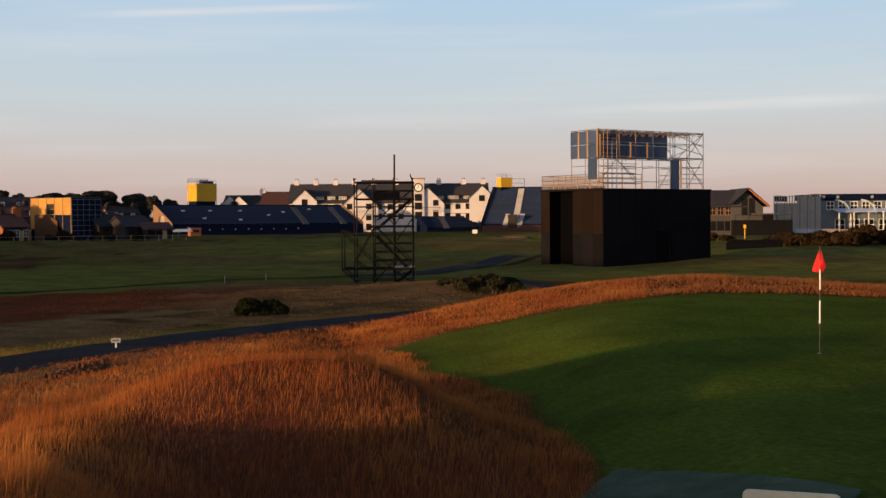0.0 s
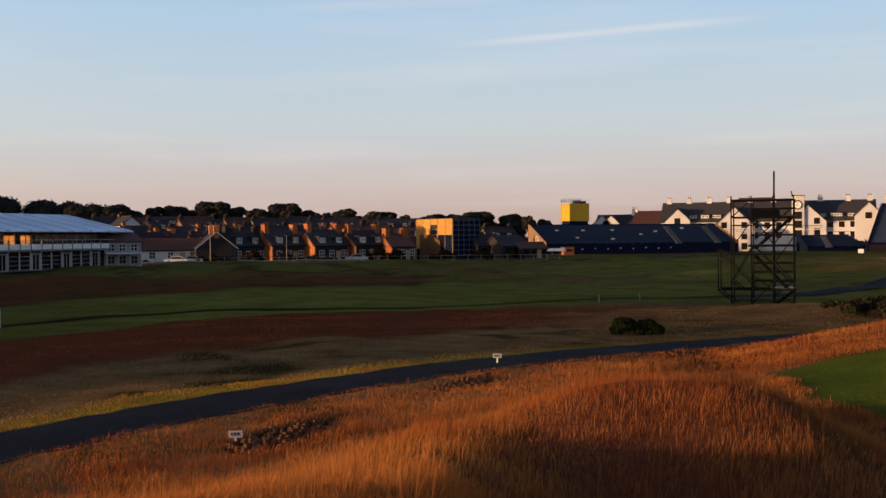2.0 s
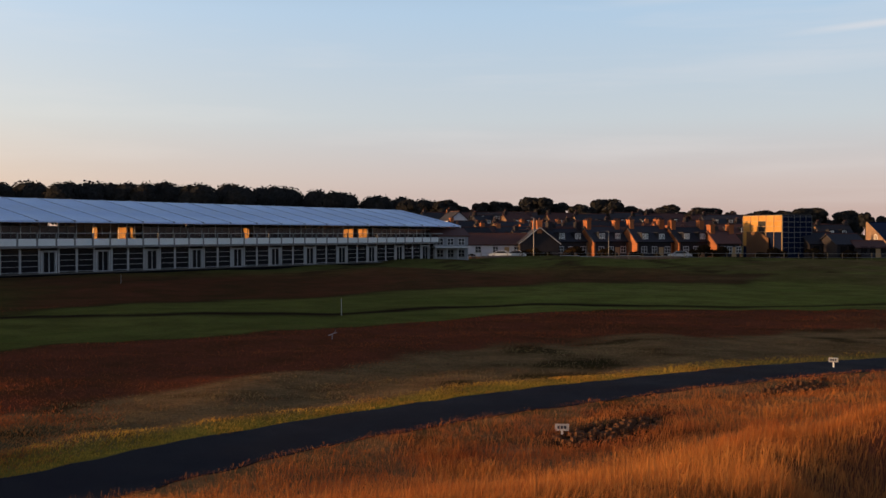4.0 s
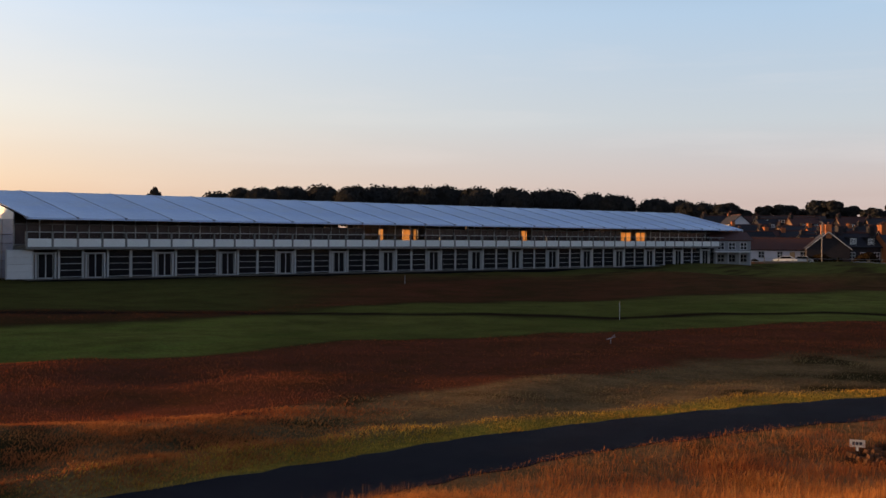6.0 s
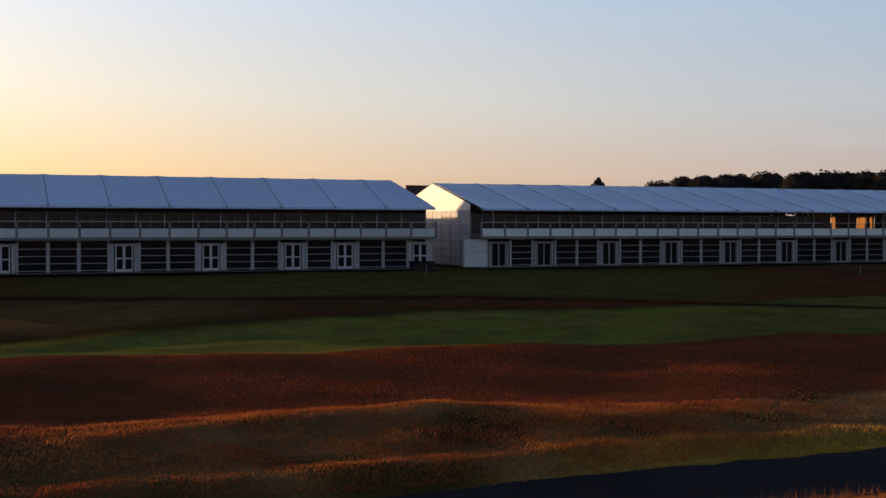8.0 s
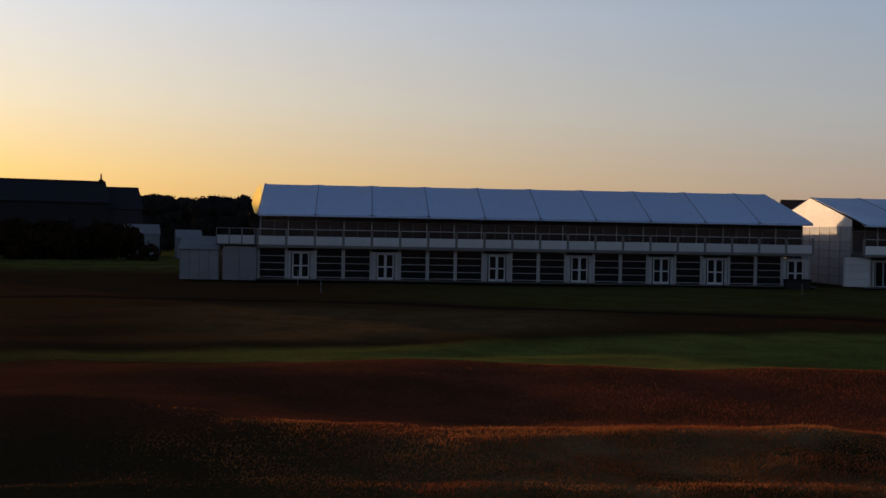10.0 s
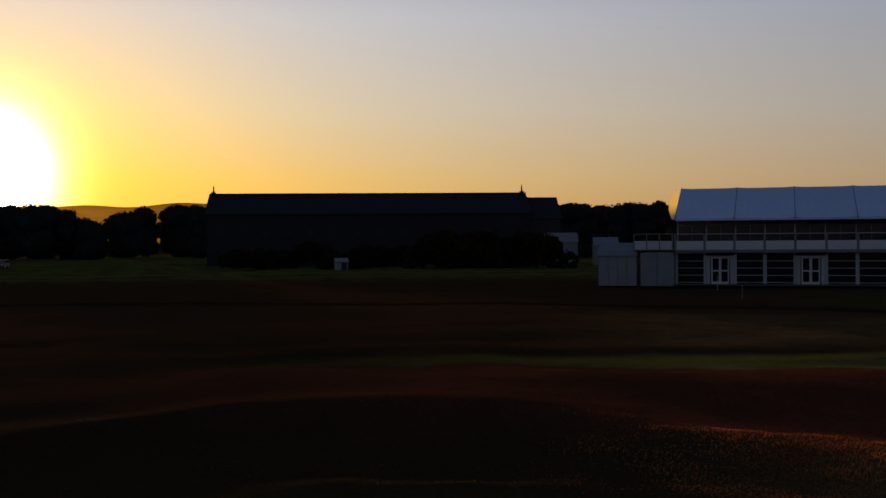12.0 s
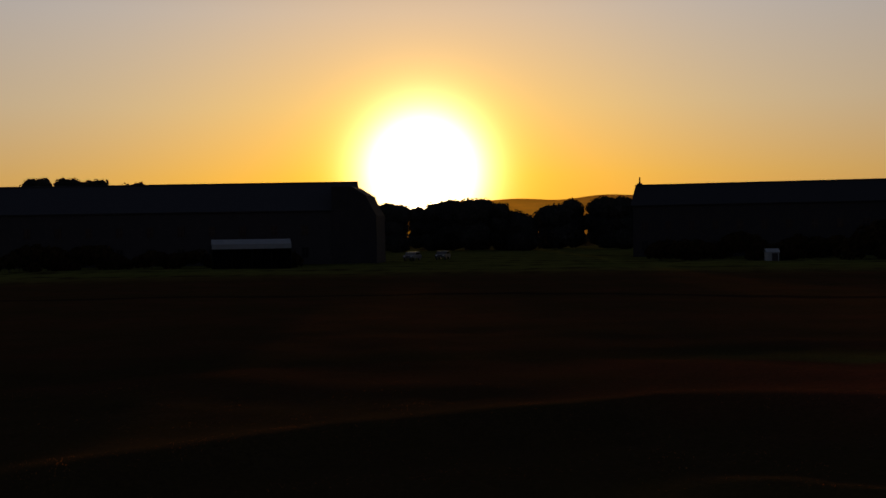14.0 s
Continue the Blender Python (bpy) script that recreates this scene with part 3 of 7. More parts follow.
    # town hill behind the houses, woods behind the pavilions
    z = z + 7.5 * smooth(235, 430, r) * smooth(8, 22, az) * smooth(95, 70, az)
    return z


def z_at(x, y):
    return float(height(np.array([x]), np.array([y]))[0])


AZ_KNOTS = [0, 10, 20, 30, 40, 50, 60, 70, 80, 90, 105, 120, 160]
RED_NEAR = [66, 60, 51, 44, 38.5, 32.5, 26.3, 25.6, 24.4, 23.3, 25, 28.5, 40]
RED_FAR = [73, 73, 69, 62, 54.5, 50, 44, 41.5, 37.5, 36.8, 39, 40, 38]
BURN_AZ = [-8, -5, -2, 0, 10, 20, 30, 40, 50, 60, 70, 80, 90, 105, 120, 160]
BURN = [150, 115, 95, 88, 80, 72, 71, 65, 65, 68, 68, 69, 72, 76, 80, 90]
FAIR_FAR = [230, 180, 106, 95, 84, 78, 62, 58, 50.5, 45.5, 43, 42, 40]


def covers(x, y, z):
    """What grows where: mown fairway, red fescue, dry straw; verge, putting green, bare soil. Some weights also imitate
    front-lit and backlit turf.
    """
    az, r = polar(x, y)
    az = np.where(az < -100, az + 360, az)
    n = waves(x * 1.7 + 5, y * 1.7)
    n2 = waves(x * 5.1, y * 5.1 + 3)
    rn = np.interp(az, AZ_KNOTS, RED_NEAR) * (1 + 0.06 * n + 0.04 * n2)
    rf = np.interp(az, AZ_KNOTS, RED_FAR) * (1 + 0.03 * n + 0.015 * n2)
    bu = np.interp(az, BURN_AZ, BURN) * (1 + 0.012 * n)
    ff = np.interp(az, AZ_KNOTS, FAIR_FAR) * (1 + 0.05 * n)
    soft = 0.025 * r + 0.3
    fair = smooth(rf - soft * 0.3, rf + soft * 0.5, r) * smooth(ff + soft, ff - soft, r)
    fair = fair * smooth(125, 95, az)
    # thin fairway cover here, to darken turf seen against the sun
    fair = np.maximum(fair, 0.35 * smooth(bu + 1, bu + 4, r) * smooth(125, 110, r) * smooth(98, 82, az) * smooth(49, 58, az))
    fair = np.maximum(fair, 0.75 * smooth(115, 140, r) * smooth(0.15, 0.5, n2 * 0.5 + 0.5))
    fair = fair * (1 - 0.8 * smooth(12, 4, az) * smooth(85, 70, r))
    red = (0.3 + 0.7 * smooth(130, 100, az)) * smooth(rn - 2.5 * soft, rn + 1.5 * soft, r) * smooth(rf + soft * 0.4, rf - soft * 0.4, r) * smooth(6, 12, az)
    red = np.maximum(red, smooth(ff, ff + 4, r) * smooth(150, 120, r) * smooth(15, 28, az) * (0.55 + 0.4 * n2) * (1 - smooth(52, 60, az) * smooth(96, 84, az) * smooth(bu, bu + 3, r)) * (1 - 0.55 * smooth(62, 75, az)))
    strip = smooth(0.15, 0.45, np.sin(y * 0.19 + 0.9 * np.sin(x * 0.07) + 0.4) * (0.7 + 0.4 * np.sin(x * 0.05 + y * 0.02))) * smooth(88, 110, r) * smooth(40, 30, az)
    fair = fair * (1 - 0.45 * strip)
    gap = path_gap(x, y)
    # dry straw fades out towards the sun, darkening the backlit banks
    pale = smooth(rn + soft, rn - soft, r) * (0.05 + 0.95 * smooth(102, 74, az)) * smooth(16, 20, r) * smooth(0.2, -0.4, n2 - 0.5) * smooth(5, 12, az)
    pale = np.maximum(pale, 0.8 * bump_at(x, y, 0.5, 63, 8, 9) ** 0.5)
    # paler cover away from the sun stands in for front-lit turf
    pale = np.maximum(pale, (0.35 + 0.45 * smooth(28, 16, az)) * smooth(70, 95, r) * smooth(46, 36, az) * smooth(300, 240, r) * (0.55 + 0.45 * n) * (0.45 + 0.55 * strip))
    pale = np.maximum(pale, 0.85 * smooth(15, 10, az) * smooth(-6, -2, az) * smooth(46, 50, r) * smooth(82, 72, r) * (0.7 + 0.3 * n2))
    dry = smooth(77, 84, az) * smooth(106, 96, az) * smooth(ff + 1, ff + 5, r) * smooth(72, 62, r)
    pale, red = np.maximum(pale, 0.45 * dry), red * (1 - 0.75 * dry)
    outer = smooth(-0.3, 0.6, r - np.interp(az, PATH_AZ, PATH_R))
    pale = np.maximum(pale, 0.9 * bump_at(x, y, -1.6, 36.5, 1.9, 1.2, 10))
    verge = smooth(PATH_HALF + 1.7 + 0.5 * n2, PATH_HALF + 0.5, gap) * (0.05 + 0.95 * outer) * np.interp(az, [5, 18, 30, 46, 58, 68], [0.3, 0.5, 1.0, 1.0, 0.8, 0.1])
    green = smooth(2.5, 0.5, az + 0.9 * n2 - np.interp(r, GREEN_R, GREEN_AZ)) * smooth(-70, -55, az)
    edge = np.interp(az, [-22, -17, -13, -9, -3, 0, 2.5], [41, 42, 41.3, 39, 38, 37.5, 36])
    green = green * smooth(edge + 0.8, edge - 0.4, r) * smooth(6.2, 7.6, r + 0.6 * n2)
    soil = smooth(1.6, 0.5, np.abs(r - bu) * np.interp(az, [-6, 0, 6, 12], [0.5, 0.6, 0.8, 1.0])) * smooth(-7, -5, az) * np.interp(az, [-5, 2, 8, 22], [0.95, 0.9, 0.6, 1.0])
    soil = np.maximum(soil, 0.95 * smooth(0.25, 0.55, np.maximum(bump_at(x, y, *CLODS[0]), bump_at(x, y, *CLODS[1])) + 0.15 * n2))
    # extra soil colour towards the sun stands in for dark backlit grass
    soil = np.maximum(soil, 0.4 * smooth(84, 106, az) * smooth(60, 40, r))
    fair = fair * smooth(420, 300, r) * (1 - 0.3 * smooth(30, 38, az) * smooth(62, 54, az))
    knoll = smooth(0.5, 1.5, np.interp(az, PATH_AZ, PATH_R) - PATH_HALF - 0.6 - r) * smooth(4, 6, r) * smooth(-14, -8, az) * smooth(95, 80, az)
    red = np.maximum(red, 0.85 * knoll * (1 - green))
    clip = lambda a: np.clip(a, 0, 1)
    return [clip(v) for v in (fair, red, pale, verge, green, soil)]


def make_ground():
    rad = np.concatenate([np.arange(0.4, 20, 0.25), np.arange(20, 62, 0.45), np.arange(62, 120, 0.9), np.arange(120, 320, 3.0), np.geomspace(320, 4800, 50)])
    ang = np.concatenate([np.arange(-32, 160, 0.36), np.arange(160, 328, 3.0)])
    A, Rr = np.meshgrid(np.radians(ang), rad, indexing="ij")
    x, y = (-Rr * np.sin(A)).ravel(), (Rr * np.cos(A)).ravel()
    z = height(x, y)
    cov = covers(x, y, z)
    na, nr = len(ang), len(rad)
    i, j = np.meshgrid(np.arange(na), np.arange(nr - 1), indexing="ij")
    k = (i + 1) % na
    quads = np.stack([i * nr + j, i * nr + j + 1, k * nr + j + 1, k * nr + j], -1).reshape(-1, 4)
    co = np.stack([x, y, z], -1)
    co = np.vstack([co, [[0, 0, z_at(0.0, 0.001)]]])
    me = bpy.data.meshes.new("ground")
    tri = [(na * nr, int(a * nr), int(((a + 1) % na) * nr)) for a in range(na)]
    loops = np.concatenate([quads[:, ::-1].ravel(), np.array(tri)[:, ::-1].ravel()]).astype(np.int32)
    starts = np.concatenate([np.arange(len(quads)) * 4, len(quads) * 4 + np.arange(len(tri)) * 3]).astype(np.int32)
    me.vertices.add(len(co))
    me.vertices.foreach_set("co", co.ravel())
    me.loops.add(len(loops))
    me.loops.foreach_set("vertex_index", loops)
    me.polygons.add(len(starts))
    me.polygons.foreach_set("loop_start", starts)
    me.polygons.foreach_set("use_smooth", np.ones(len(starts), bool))
    me.update(calc_edges=True)
    me.validate()
    for name, trio in (("cover_a", cov[:3]), ("cover_b", cov[3:])):
        at = me.color_attributes.new(name, "FLOAT_COLOR", "POINT")
        rgba = np.ones((len(co), 4), np.float32)
        for q in range(3):
            rgba[:-1, q] = trio[q]
        at.data.foreach_set("color", rgba.ravel())
    me.materials.append(M["turf"])
    return tagged(new("ground", me), "rolling links turf with fairways, red rough and dry grass", "ground", kind="structure")


make_ground()


def ribbon(name, pts, half, lift, material, label):
    """A strip laid on the land, with a thickness and worn edges."""
    s = Shape()
    rng = random.Random(4)
    n = len(pts)
    for i, (px, py) in enumerate(pts):
        t = np.array(pts[min(i + 1, n - 1)]) - np.array(pts[max(i - 1, 0)])
        t = t / np.hypot(*t)
        w = (-t[1], t[0])
        for q in (-1.0, -0.5, 0.0, 0.5, 1.0):
            h = half * q * (1 + rng.uniform(-0.09, 0.05))
            x, y = px + w[0] * h, py + w[1] * h
            s.v.append((x, y, z_at(x, y) + lift + 0.02 * (1 - q * q)))
        for q in (-1.02, 1.02):
            s.v.append((px + w[0] * half * q, py + w[1] * half * q, z_at(px + w[0] * half * q, py + w[1] * half * q) - 0.12))
    for i in range(n - 1):
        a, b = i * 7, (i + 1) * 7
        s.f += [(a + q, a + q + 1, b + q + 1, b + q) for q in range(4)] + [(a + 5, a, b, b + 5), (a + 4, a + 6, b + 6, b + 4)]
    return tagged(part(name, s, material), label, "path", kind="structure")


ribbon("path", PATH_PTS, PATH_HALF, 0.02, "asphalt", "dark asphalt cart path across the links")
ribbon("path_far", spline([(-7.0, 84.5), (-3.2, 86.5), (0.4, 90.5), (2.6, 99.0), (5.2, 110.0), (10.5, 123.0), (17.0, 131.0)], 8), 1.25, 0.03, "asphalt", "dark blue-grey path crossing the fairways")
ribbon("path_branch", spline([(3.4, 80.0), (5.0, 72.0), (7.0, 64.0), (9.2, 55.5)], 8), 1.2, 0.03, "asphalt", "dark blue-grey path branching off behind the ridge")


# ---- two-storey hospitality pavilions ----
PAV_AZ, PAV_R = 92.2, 102.0
PAV = place(PAV_AZ, PAV_R)
DECK_Z, FLOOR_Z, EAVE_Z, RIDGE_Z = 0.28, 3.35, 5.95, 8.85
BALCONY, STEP = 2.7, 2.5


def pavilion(x0, bays, doors, name_label, white_first, lit, shift=0.0, HALF_W=10.0, leaf_mat="dark_steel", frame_mat="grey_frame", bar=0.05, tail=0.0, hip=0.0):
    """A run of tent bays five metres wide; x0 is its end nearest the other pavilion's far end, in metres along the row."""
    top = thing("pavilion", PAV @ pose(x0, 0, 0), name_label, "pavilion", "white hospitality pavilions")
    length, n = bays * 5.0, bays * 2
    front = BALCONY
    mid, rear = front + HALF_W, front + 2 * HALF_W
    # roof: one sagging fabric panel for each bay
    def roof_panel():
        s = Shape()
        cols, rows = 6, 8
        prof = [(0.0, EAVE_Z), (BALCONY, EAVE_Z + 0.55), (mid, RIDGE_Z)]
        for side in (1, -1):
            grid = []
            for j in range(rows + 1):
                d = mid * j / rows if side == 1 else front + (mid - front) * j / rows
                zz = float(np.interp(d, [q[0] for q in prof], [q[1] for q in prof]))
                zz = EAVE_Z + (RIDGE_Z - EAVE_Z) * (d / mid) ** 0.96 if side else zz
                for i in range(cols + 1):
                    u = i / cols
                    sag = -0.16 * math.sin(math.pi * u) * math.sin(math.pi * min(1, j / rows * 1.05)) + 0.05 * (1 if i in (0, cols) else 0)
                    yy = d if side == 1 else 2 * mid - d
                    grid.append((u * 4.99 + 0.005, yy, zz + sag))
            k = len(s.v)
            s.v += grid
            s.f += [(k + j * (cols + 1) + i, k + j * (cols + 1) + i + 1, k + (j + 1) * (cols + 1) + i + 1, k + (j + 1) * (cols + 1) + i) for j in range(rows) for i in range(cols)]
        s.slab([(0.02, -0.01, EAVE_Z - 0.16), (4.98, -0.01, EAVE_Z - 0.16), (4.98, -0.01, EAVE_Z + 0.02), (0.02, -0.01, EAVE_Z + 0.02)], 0.03)
        return s.mesh("roof_panel")
    panel = roof_panel()
    seam = Shape()
    for q in range(8):
        a, b = q / 8, (q + 1) / 8
        za, zb = (EAVE_Z + (RIDGE_Z - EAVE_Z) * t ** 0.96 for t in (a, b))
        seam.bar((0, mid * a, za + 0.05), (0, mid * b, zb + 0.05), 0.045, 5)
    seam.bar((0, -0.1, EAVE_Z + 0.03), (0, 0.25, EAVE_Z + 0.03), 0.11, 5)
    seam = seam.mesh("roof_seam")
    for b in range(bays - (hip > 0)):
        part("roof_panel", panel, "pvc_sky_tint", top).location = (b * 5.0, 0, 0)
    if hip:
        # the last panel narrows to a hip, closed by a sloping end cloth
        last = panel.copy()
        for v in last.vertices:
            up = min(v.co.y, 2 * mid - v.co.y) / mid
            v.co.x *= 1 - hip / 5.0 * up
        part("roof_panel", last, "pvc_sky_tint", top).location = (length - 5.0, 0, 0)
        part("hip_cloth", Shape().slab([(length, 0.0, EAVE_Z), (length, rear, EAVE_Z + 0.6), (length - hip, mid, RIDGE_Z)], 0.03), "pvc_sky_tint", top)
    if tail:
        short = part("roof_panel", panel, "pvc_sky_tint", top)
        short.location, short.scale = (length, 0, 0), (tail / 5.0, 1, 1)
        part("balcony_panel", Shape().box(length + 0.11, length + tail, -0.03, 0.03, FLOOR_Z - 0.08, FLOOR_Z + 0.68), "white_panel", top)
        part("handrail", Shape().box(length + 0.08, length + tail, -0.035, 0.035, FLOOR_Z + 1.25, FLOOR_Z + 1.32), "white_frame", top)
        part("landing", Shape().box(length, length + tail, 0.1, BALCONY + 2.0, FLOOR_Z - 0.3, FLOOR_Z), "deck", top)
        for y in (0.0, BALCONY + 1.9):
            part("post", Shape().box(length + tail - 0.14, length + tail, y, y + 0.14, 0, EAVE_Z + 0.1), "white_frame", top)
    for b in range(bays + (hip == 0)):
        part("roof_seam", seam, "roof_tape", top).location = (b * 5.0, 0, 0)
    # a cloth flap added at the sunny end, for the glow of the sunlit gable
    flap = Shape().slab([(-0.06, 3.6, EAVE_Z - 0.15), (-0.62, 3.25, EAVE_Z + 0.1), (-0.85, 3.1, EAVE_Z + 0.9), (-0.72, 3.18, EAVE_Z + 1.7), (-0.42, 3.38, EAVE_Z + 2.35), (-0.06, 3.6, RIDGE_Z - 0.1)], 0.01)
    if not white_first:
        part("added_flap", flap, "sunlit_cloth", top, "added gold flap for the glow of the sunlit gable")
    # gable ends: fabric triangle over wall sheets
    for gx, flip in ((0.0, -1), (length, 1)):
        g = Shape()
        peak = RIDGE_Z - 0.05 if flip < 0 or not hip else EAVE_Z + 0.52
        g.prism([(front, EAVE_Z - 0.1), (rear, EAVE_Z - 0.1), (rear, EAVE_Z + 0.5), (mid, peak), (front, EAVE_Z + 0.5)], 0, 0.06)
        ob = part("gable", g, "gable_cloth", top, "white fabric gable")
        ob.matrix_basis = Matrix(((0, 1, 0, gx + 0.05 * flip), (1, 0, 0, 0), (0, 0, 1, 0), (0, 0, 0, 1)))
        w = (rear - front) / 8
        sheet = Shape().box(-0.04, 0.04, 0.03, w - 0.03, 0.02, 0.8).mesh("wall_sheet")
        rib = Shape().box(-0.07, 0.07, -0.05, 0.05, 0.0, EAVE_Z - 0.1).mesh("wall_rib")
        for q in range(8):
            for r_ in range(7):
                part("wall_sheet", sheet, "wall_cloth_shade", top).location = (gx, front + q * w, DECK_Z + 0.82 * r_ - 0.12 * (r_ == 6))
        for q in range(9):
            part("wall_rib", rib, "grey_frame", top).location = (gx, front + q * w, 0)
    # unseen block, added to throw shade on the next pavilion's end wall
    if not white_first:
        part("rear_annex", Shape().box(length - 20, length - 0.3, rear + 0.05, rear + 13, 0, 5.5), "white_panel", top)
    # floors and back wall
    part("deck", Shape().box(-0.2, length + 0.2, -0.6, rear, DECK_Z - 0.07, DECK_Z), "deck", top, "low timber deck")
    # the skirt is dark itself; its black also holds the shade under the deck
    part("skirt", Shape().box(0, length, -0.5, -0.4, -0.5, DECK_Z - 0.075), "black_cloth", top, "dark skirt under the deck")
    part("upper_floor", Shape().box(0.05, length - 0.05, 0.1, rear - 0.1, FLOOR_Z - 0.3, FLOOR_Z), "deck", top)
    back = Shape()
    back.box(0, length, rear - 0.12, rear, DECK_Z, FLOOR_Z + 0.2)
    # unseen openings added in the back wall and partition let sunlight reach the blinds at the front
    slip = (rear - front) * math.tan(radians(SUN_AZ - PAV_AZ))
    gaps = sorted(lit)
    edge = 0.0
    for a, b in [(a - slip - 0.4, b - slip + 0.4) for a, b in gaps] + [(length, length)]:
        back.box(edge, max(edge, a), rear - 0.12, rear, FLOOR_Z + 0.2, EAVE_Z + 0.4)
        edge = b
    part("back_wall", back, "inner_wall", top)
    inner = Shape()
    edge = 0.0
    for a, b in [(a - slip * 0.3 - 0.5, b - slip * 0.3 + 0.5) for a, b in gaps] + [(length, length)]:
        inner.box(edge, max(edge, a), front + (rear - front) * 0.3, front + (rear - front) * 0.3 + 0.1, FLOOR_Z, EAVE_Z + 1.2)
        edge = b
    part("partition", inner, "inner_wall", top)
    for a, b in gaps:
        part("window_blind", Shape().box(a, b, front + 0.1, front + 0.12, FLOOR_Z + 0.1, FLOOR_Z + 2.1), "blind", top, "cream window blind lit from behind")
    part("lower_partition", Shape().box(0.2, length - 0.2, front + 5.0, front + 5.1, DECK_Z, FLOOR_Z - 0.3), "inner_wall", top)
    # shared pieces
    post = Shape().box(-0.07, 0.07, -0.07, 0.07, DECK_Z, FLOOR_Z - 0.3).mesh("post")
    upper = Shape().box(-0.05, 0.05, -0.05, 0.05, FLOOR_Z, EAVE_Z + 0.4).mesh("upper_post")
    rail_post = Shape().box(-0.1, 0.1, -0.07, 0.07, FLOOR_Z - 0.12, FLOOR_Z + 1.32).mesh("rail_post")
    fascia = Shape().box(0.11, STEP - 0.11, -0.03, 0.03, FLOOR_Z - 0.08, FLOOR_Z + 0.68).mesh("balcony_panel")
    rail = Shape().box(0.08, STEP - 0.08, -0.035, 0.035, FLOOR_Z + 1.25, FLOOR_Z + 1.32).mesh("handrail")
    pane = Shape().box(0.12, STEP - 0.12, -0.01, 0.01, FLOOR_Z + 0.7, FLOOR_Z + 1.24).mesh("balcony_glass")
    beam = Shape().box(0, length, 0.0, 0.14, FLOOR_Z - 0.32, FLOOR_Z - 0.09)
    part("balcony_beam", beam, "grey_frame", top)
    up = FLOOR_Z - 0.32 - DECK_Z
    window_frame = Shape().lattice(STEP - 0.16, up, [(0, 0.07), (STEP - 0.23, STEP - 0.16)], [(0.12 + q * 0.62, 0.12 + bar + q * 0.62) for q in range(4)] + [(up - 0.1, up)], -0.045, 0.045).moved(0.08, 0, DECK_Z).mesh("window_frame")
    win_pane = Shape().box(0.15, STEP - 0.15, -0.008, 0.008, DECK_Z + 0.1, FLOOR_Z - 0.42).mesh("window_pane")
    side = 0.2 if white_first else 0.3
    door_frame = Shape().lattice(2.3, 2.45, [(0.3 - side, 0.3), (2.0, 2.0 + side)], [(2.35, 2.45)], -0.05, 0.05).moved(0.1, 0, DECK_Z).mesh("door_frame")
    stile = 0.045 if white_first else 0.1
    middle = [] if white_first else [(1.08, 1.2)]
    door_leaf = Shape().lattice(0.73, 2.33, [(0, stile), (0.73 - stile, 0.73)], [(0.0, 2 * stile), *middle, (2.33 - stile, 2.33)], -0.035, 0.035).mesh("door_leaf")
    door_pane = Shape().box(stile - 0.02, 0.75 - stile, -0.008, 0.008, 0.1, 2.3 - stile).mesh("door_pane")
    up_frame = Shape().lattice(STEP, EAVE_Z + 0.3 - FLOOR_Z, [(STEP / 2 - 0.03, STEP / 2 + 0.03)], [(0.05, 0.15), (2.0, 2.1)], -0.03, 0.03).moved(0, 0, FLOOR_Z).mesh("upper_frame")
    up_pane = Shape().box(0.06, STEP - 0.06, -0.008, 0.008, FLOOR_Z + 0.15, FLOOR_Z + 2.0).mesh("upper_pane")
    lower_y = 0.9
    for k in range(n + 1):
        x = k * STEP
        part("post", post, "white_frame", top).location = (x + shift, lower_y, 0)
        part("upper_post", upper, "white_frame", top).location = (x, front, 0)
        part("rail_post", rail_post, "grey_frame", top).location = (x, 0, 0)
        if k == n:
            break
        # the longer pavilion's panels are whiter: brighter sky light put into the colour
        part("balcony_panel", fascia, "white_paint" if white_first else "white_panel", top).location = (x, 0, 0)
        part("handrail", rail, "white_frame", top).location = (x, 0, 0)
        part("balcony_glass", pane, "clear_glass", top).location = (x, 0, 0)
        part("upper_frame", up_frame, "grey_frame", top).location = (x, front, 0)
        open_up = any(a - STEP < x < b for a, b in gaps)
        if not open_up:
            part("upper_pane", up_pane, "upper_glass", top).location = (x, front + 0.02, 0)
        if white_first and k == 0:
            for q in range(4):
                board = Shape().box(0.1, STEP - 0.05, -0.05, 0.05, DECK_Z + q * 0.68 + 0.01, DECK_Z + q * 0.68 + 0.67)
                part("blank_panel", board, "white_panel", top, "plain white wall panel").location = (x + shift, lower_y, 0)
        elif k in doors:
            d = part("door", door_frame, "white_frame", top, "double door with glass panes")
            d.location = (x + shift, lower_y, 0)
            for q in (0.51, 1.26):
                leaf = part("door_leaf", door_leaf, leaf_mat, d)
                leaf.location = (q, 0, DECK_Z + 0.01)
                part("door_pane", door_pane, "glass", leaf)
        else:
            w = part("window", window_frame, frame_mat, top)
            w.location = (x + shift, lower_y, 0)
            part("window_pane", win_pane, "glass", w)
    return top


A_LEN, B_X0 = 50.0, 45.4
A_X0 = -9.4
pavilion(A_X0, 10, {1, 4, 8, 11, 14, 16, 19}, "long white-roofed two-storey tent pavilion with balcony", False, [], 0.0, 4.6, "white_panel", "white_frame", hip=2.0)
pavilion(B_X0, 24, {1, 3, *range(6, 48, 3)}, "longer white-roofed two-storey tent pavilion with balcony beside the first", True, [(44.9, 45.6), (48.7, 50.2), (50.6, 51.0), (70.6, 71.6), (92.6, 95.2), (96.4, 98.6)], -1.5, leaf_mat="white_frame", frame_mat="white_frame", bar=0.045, tail=2.1)


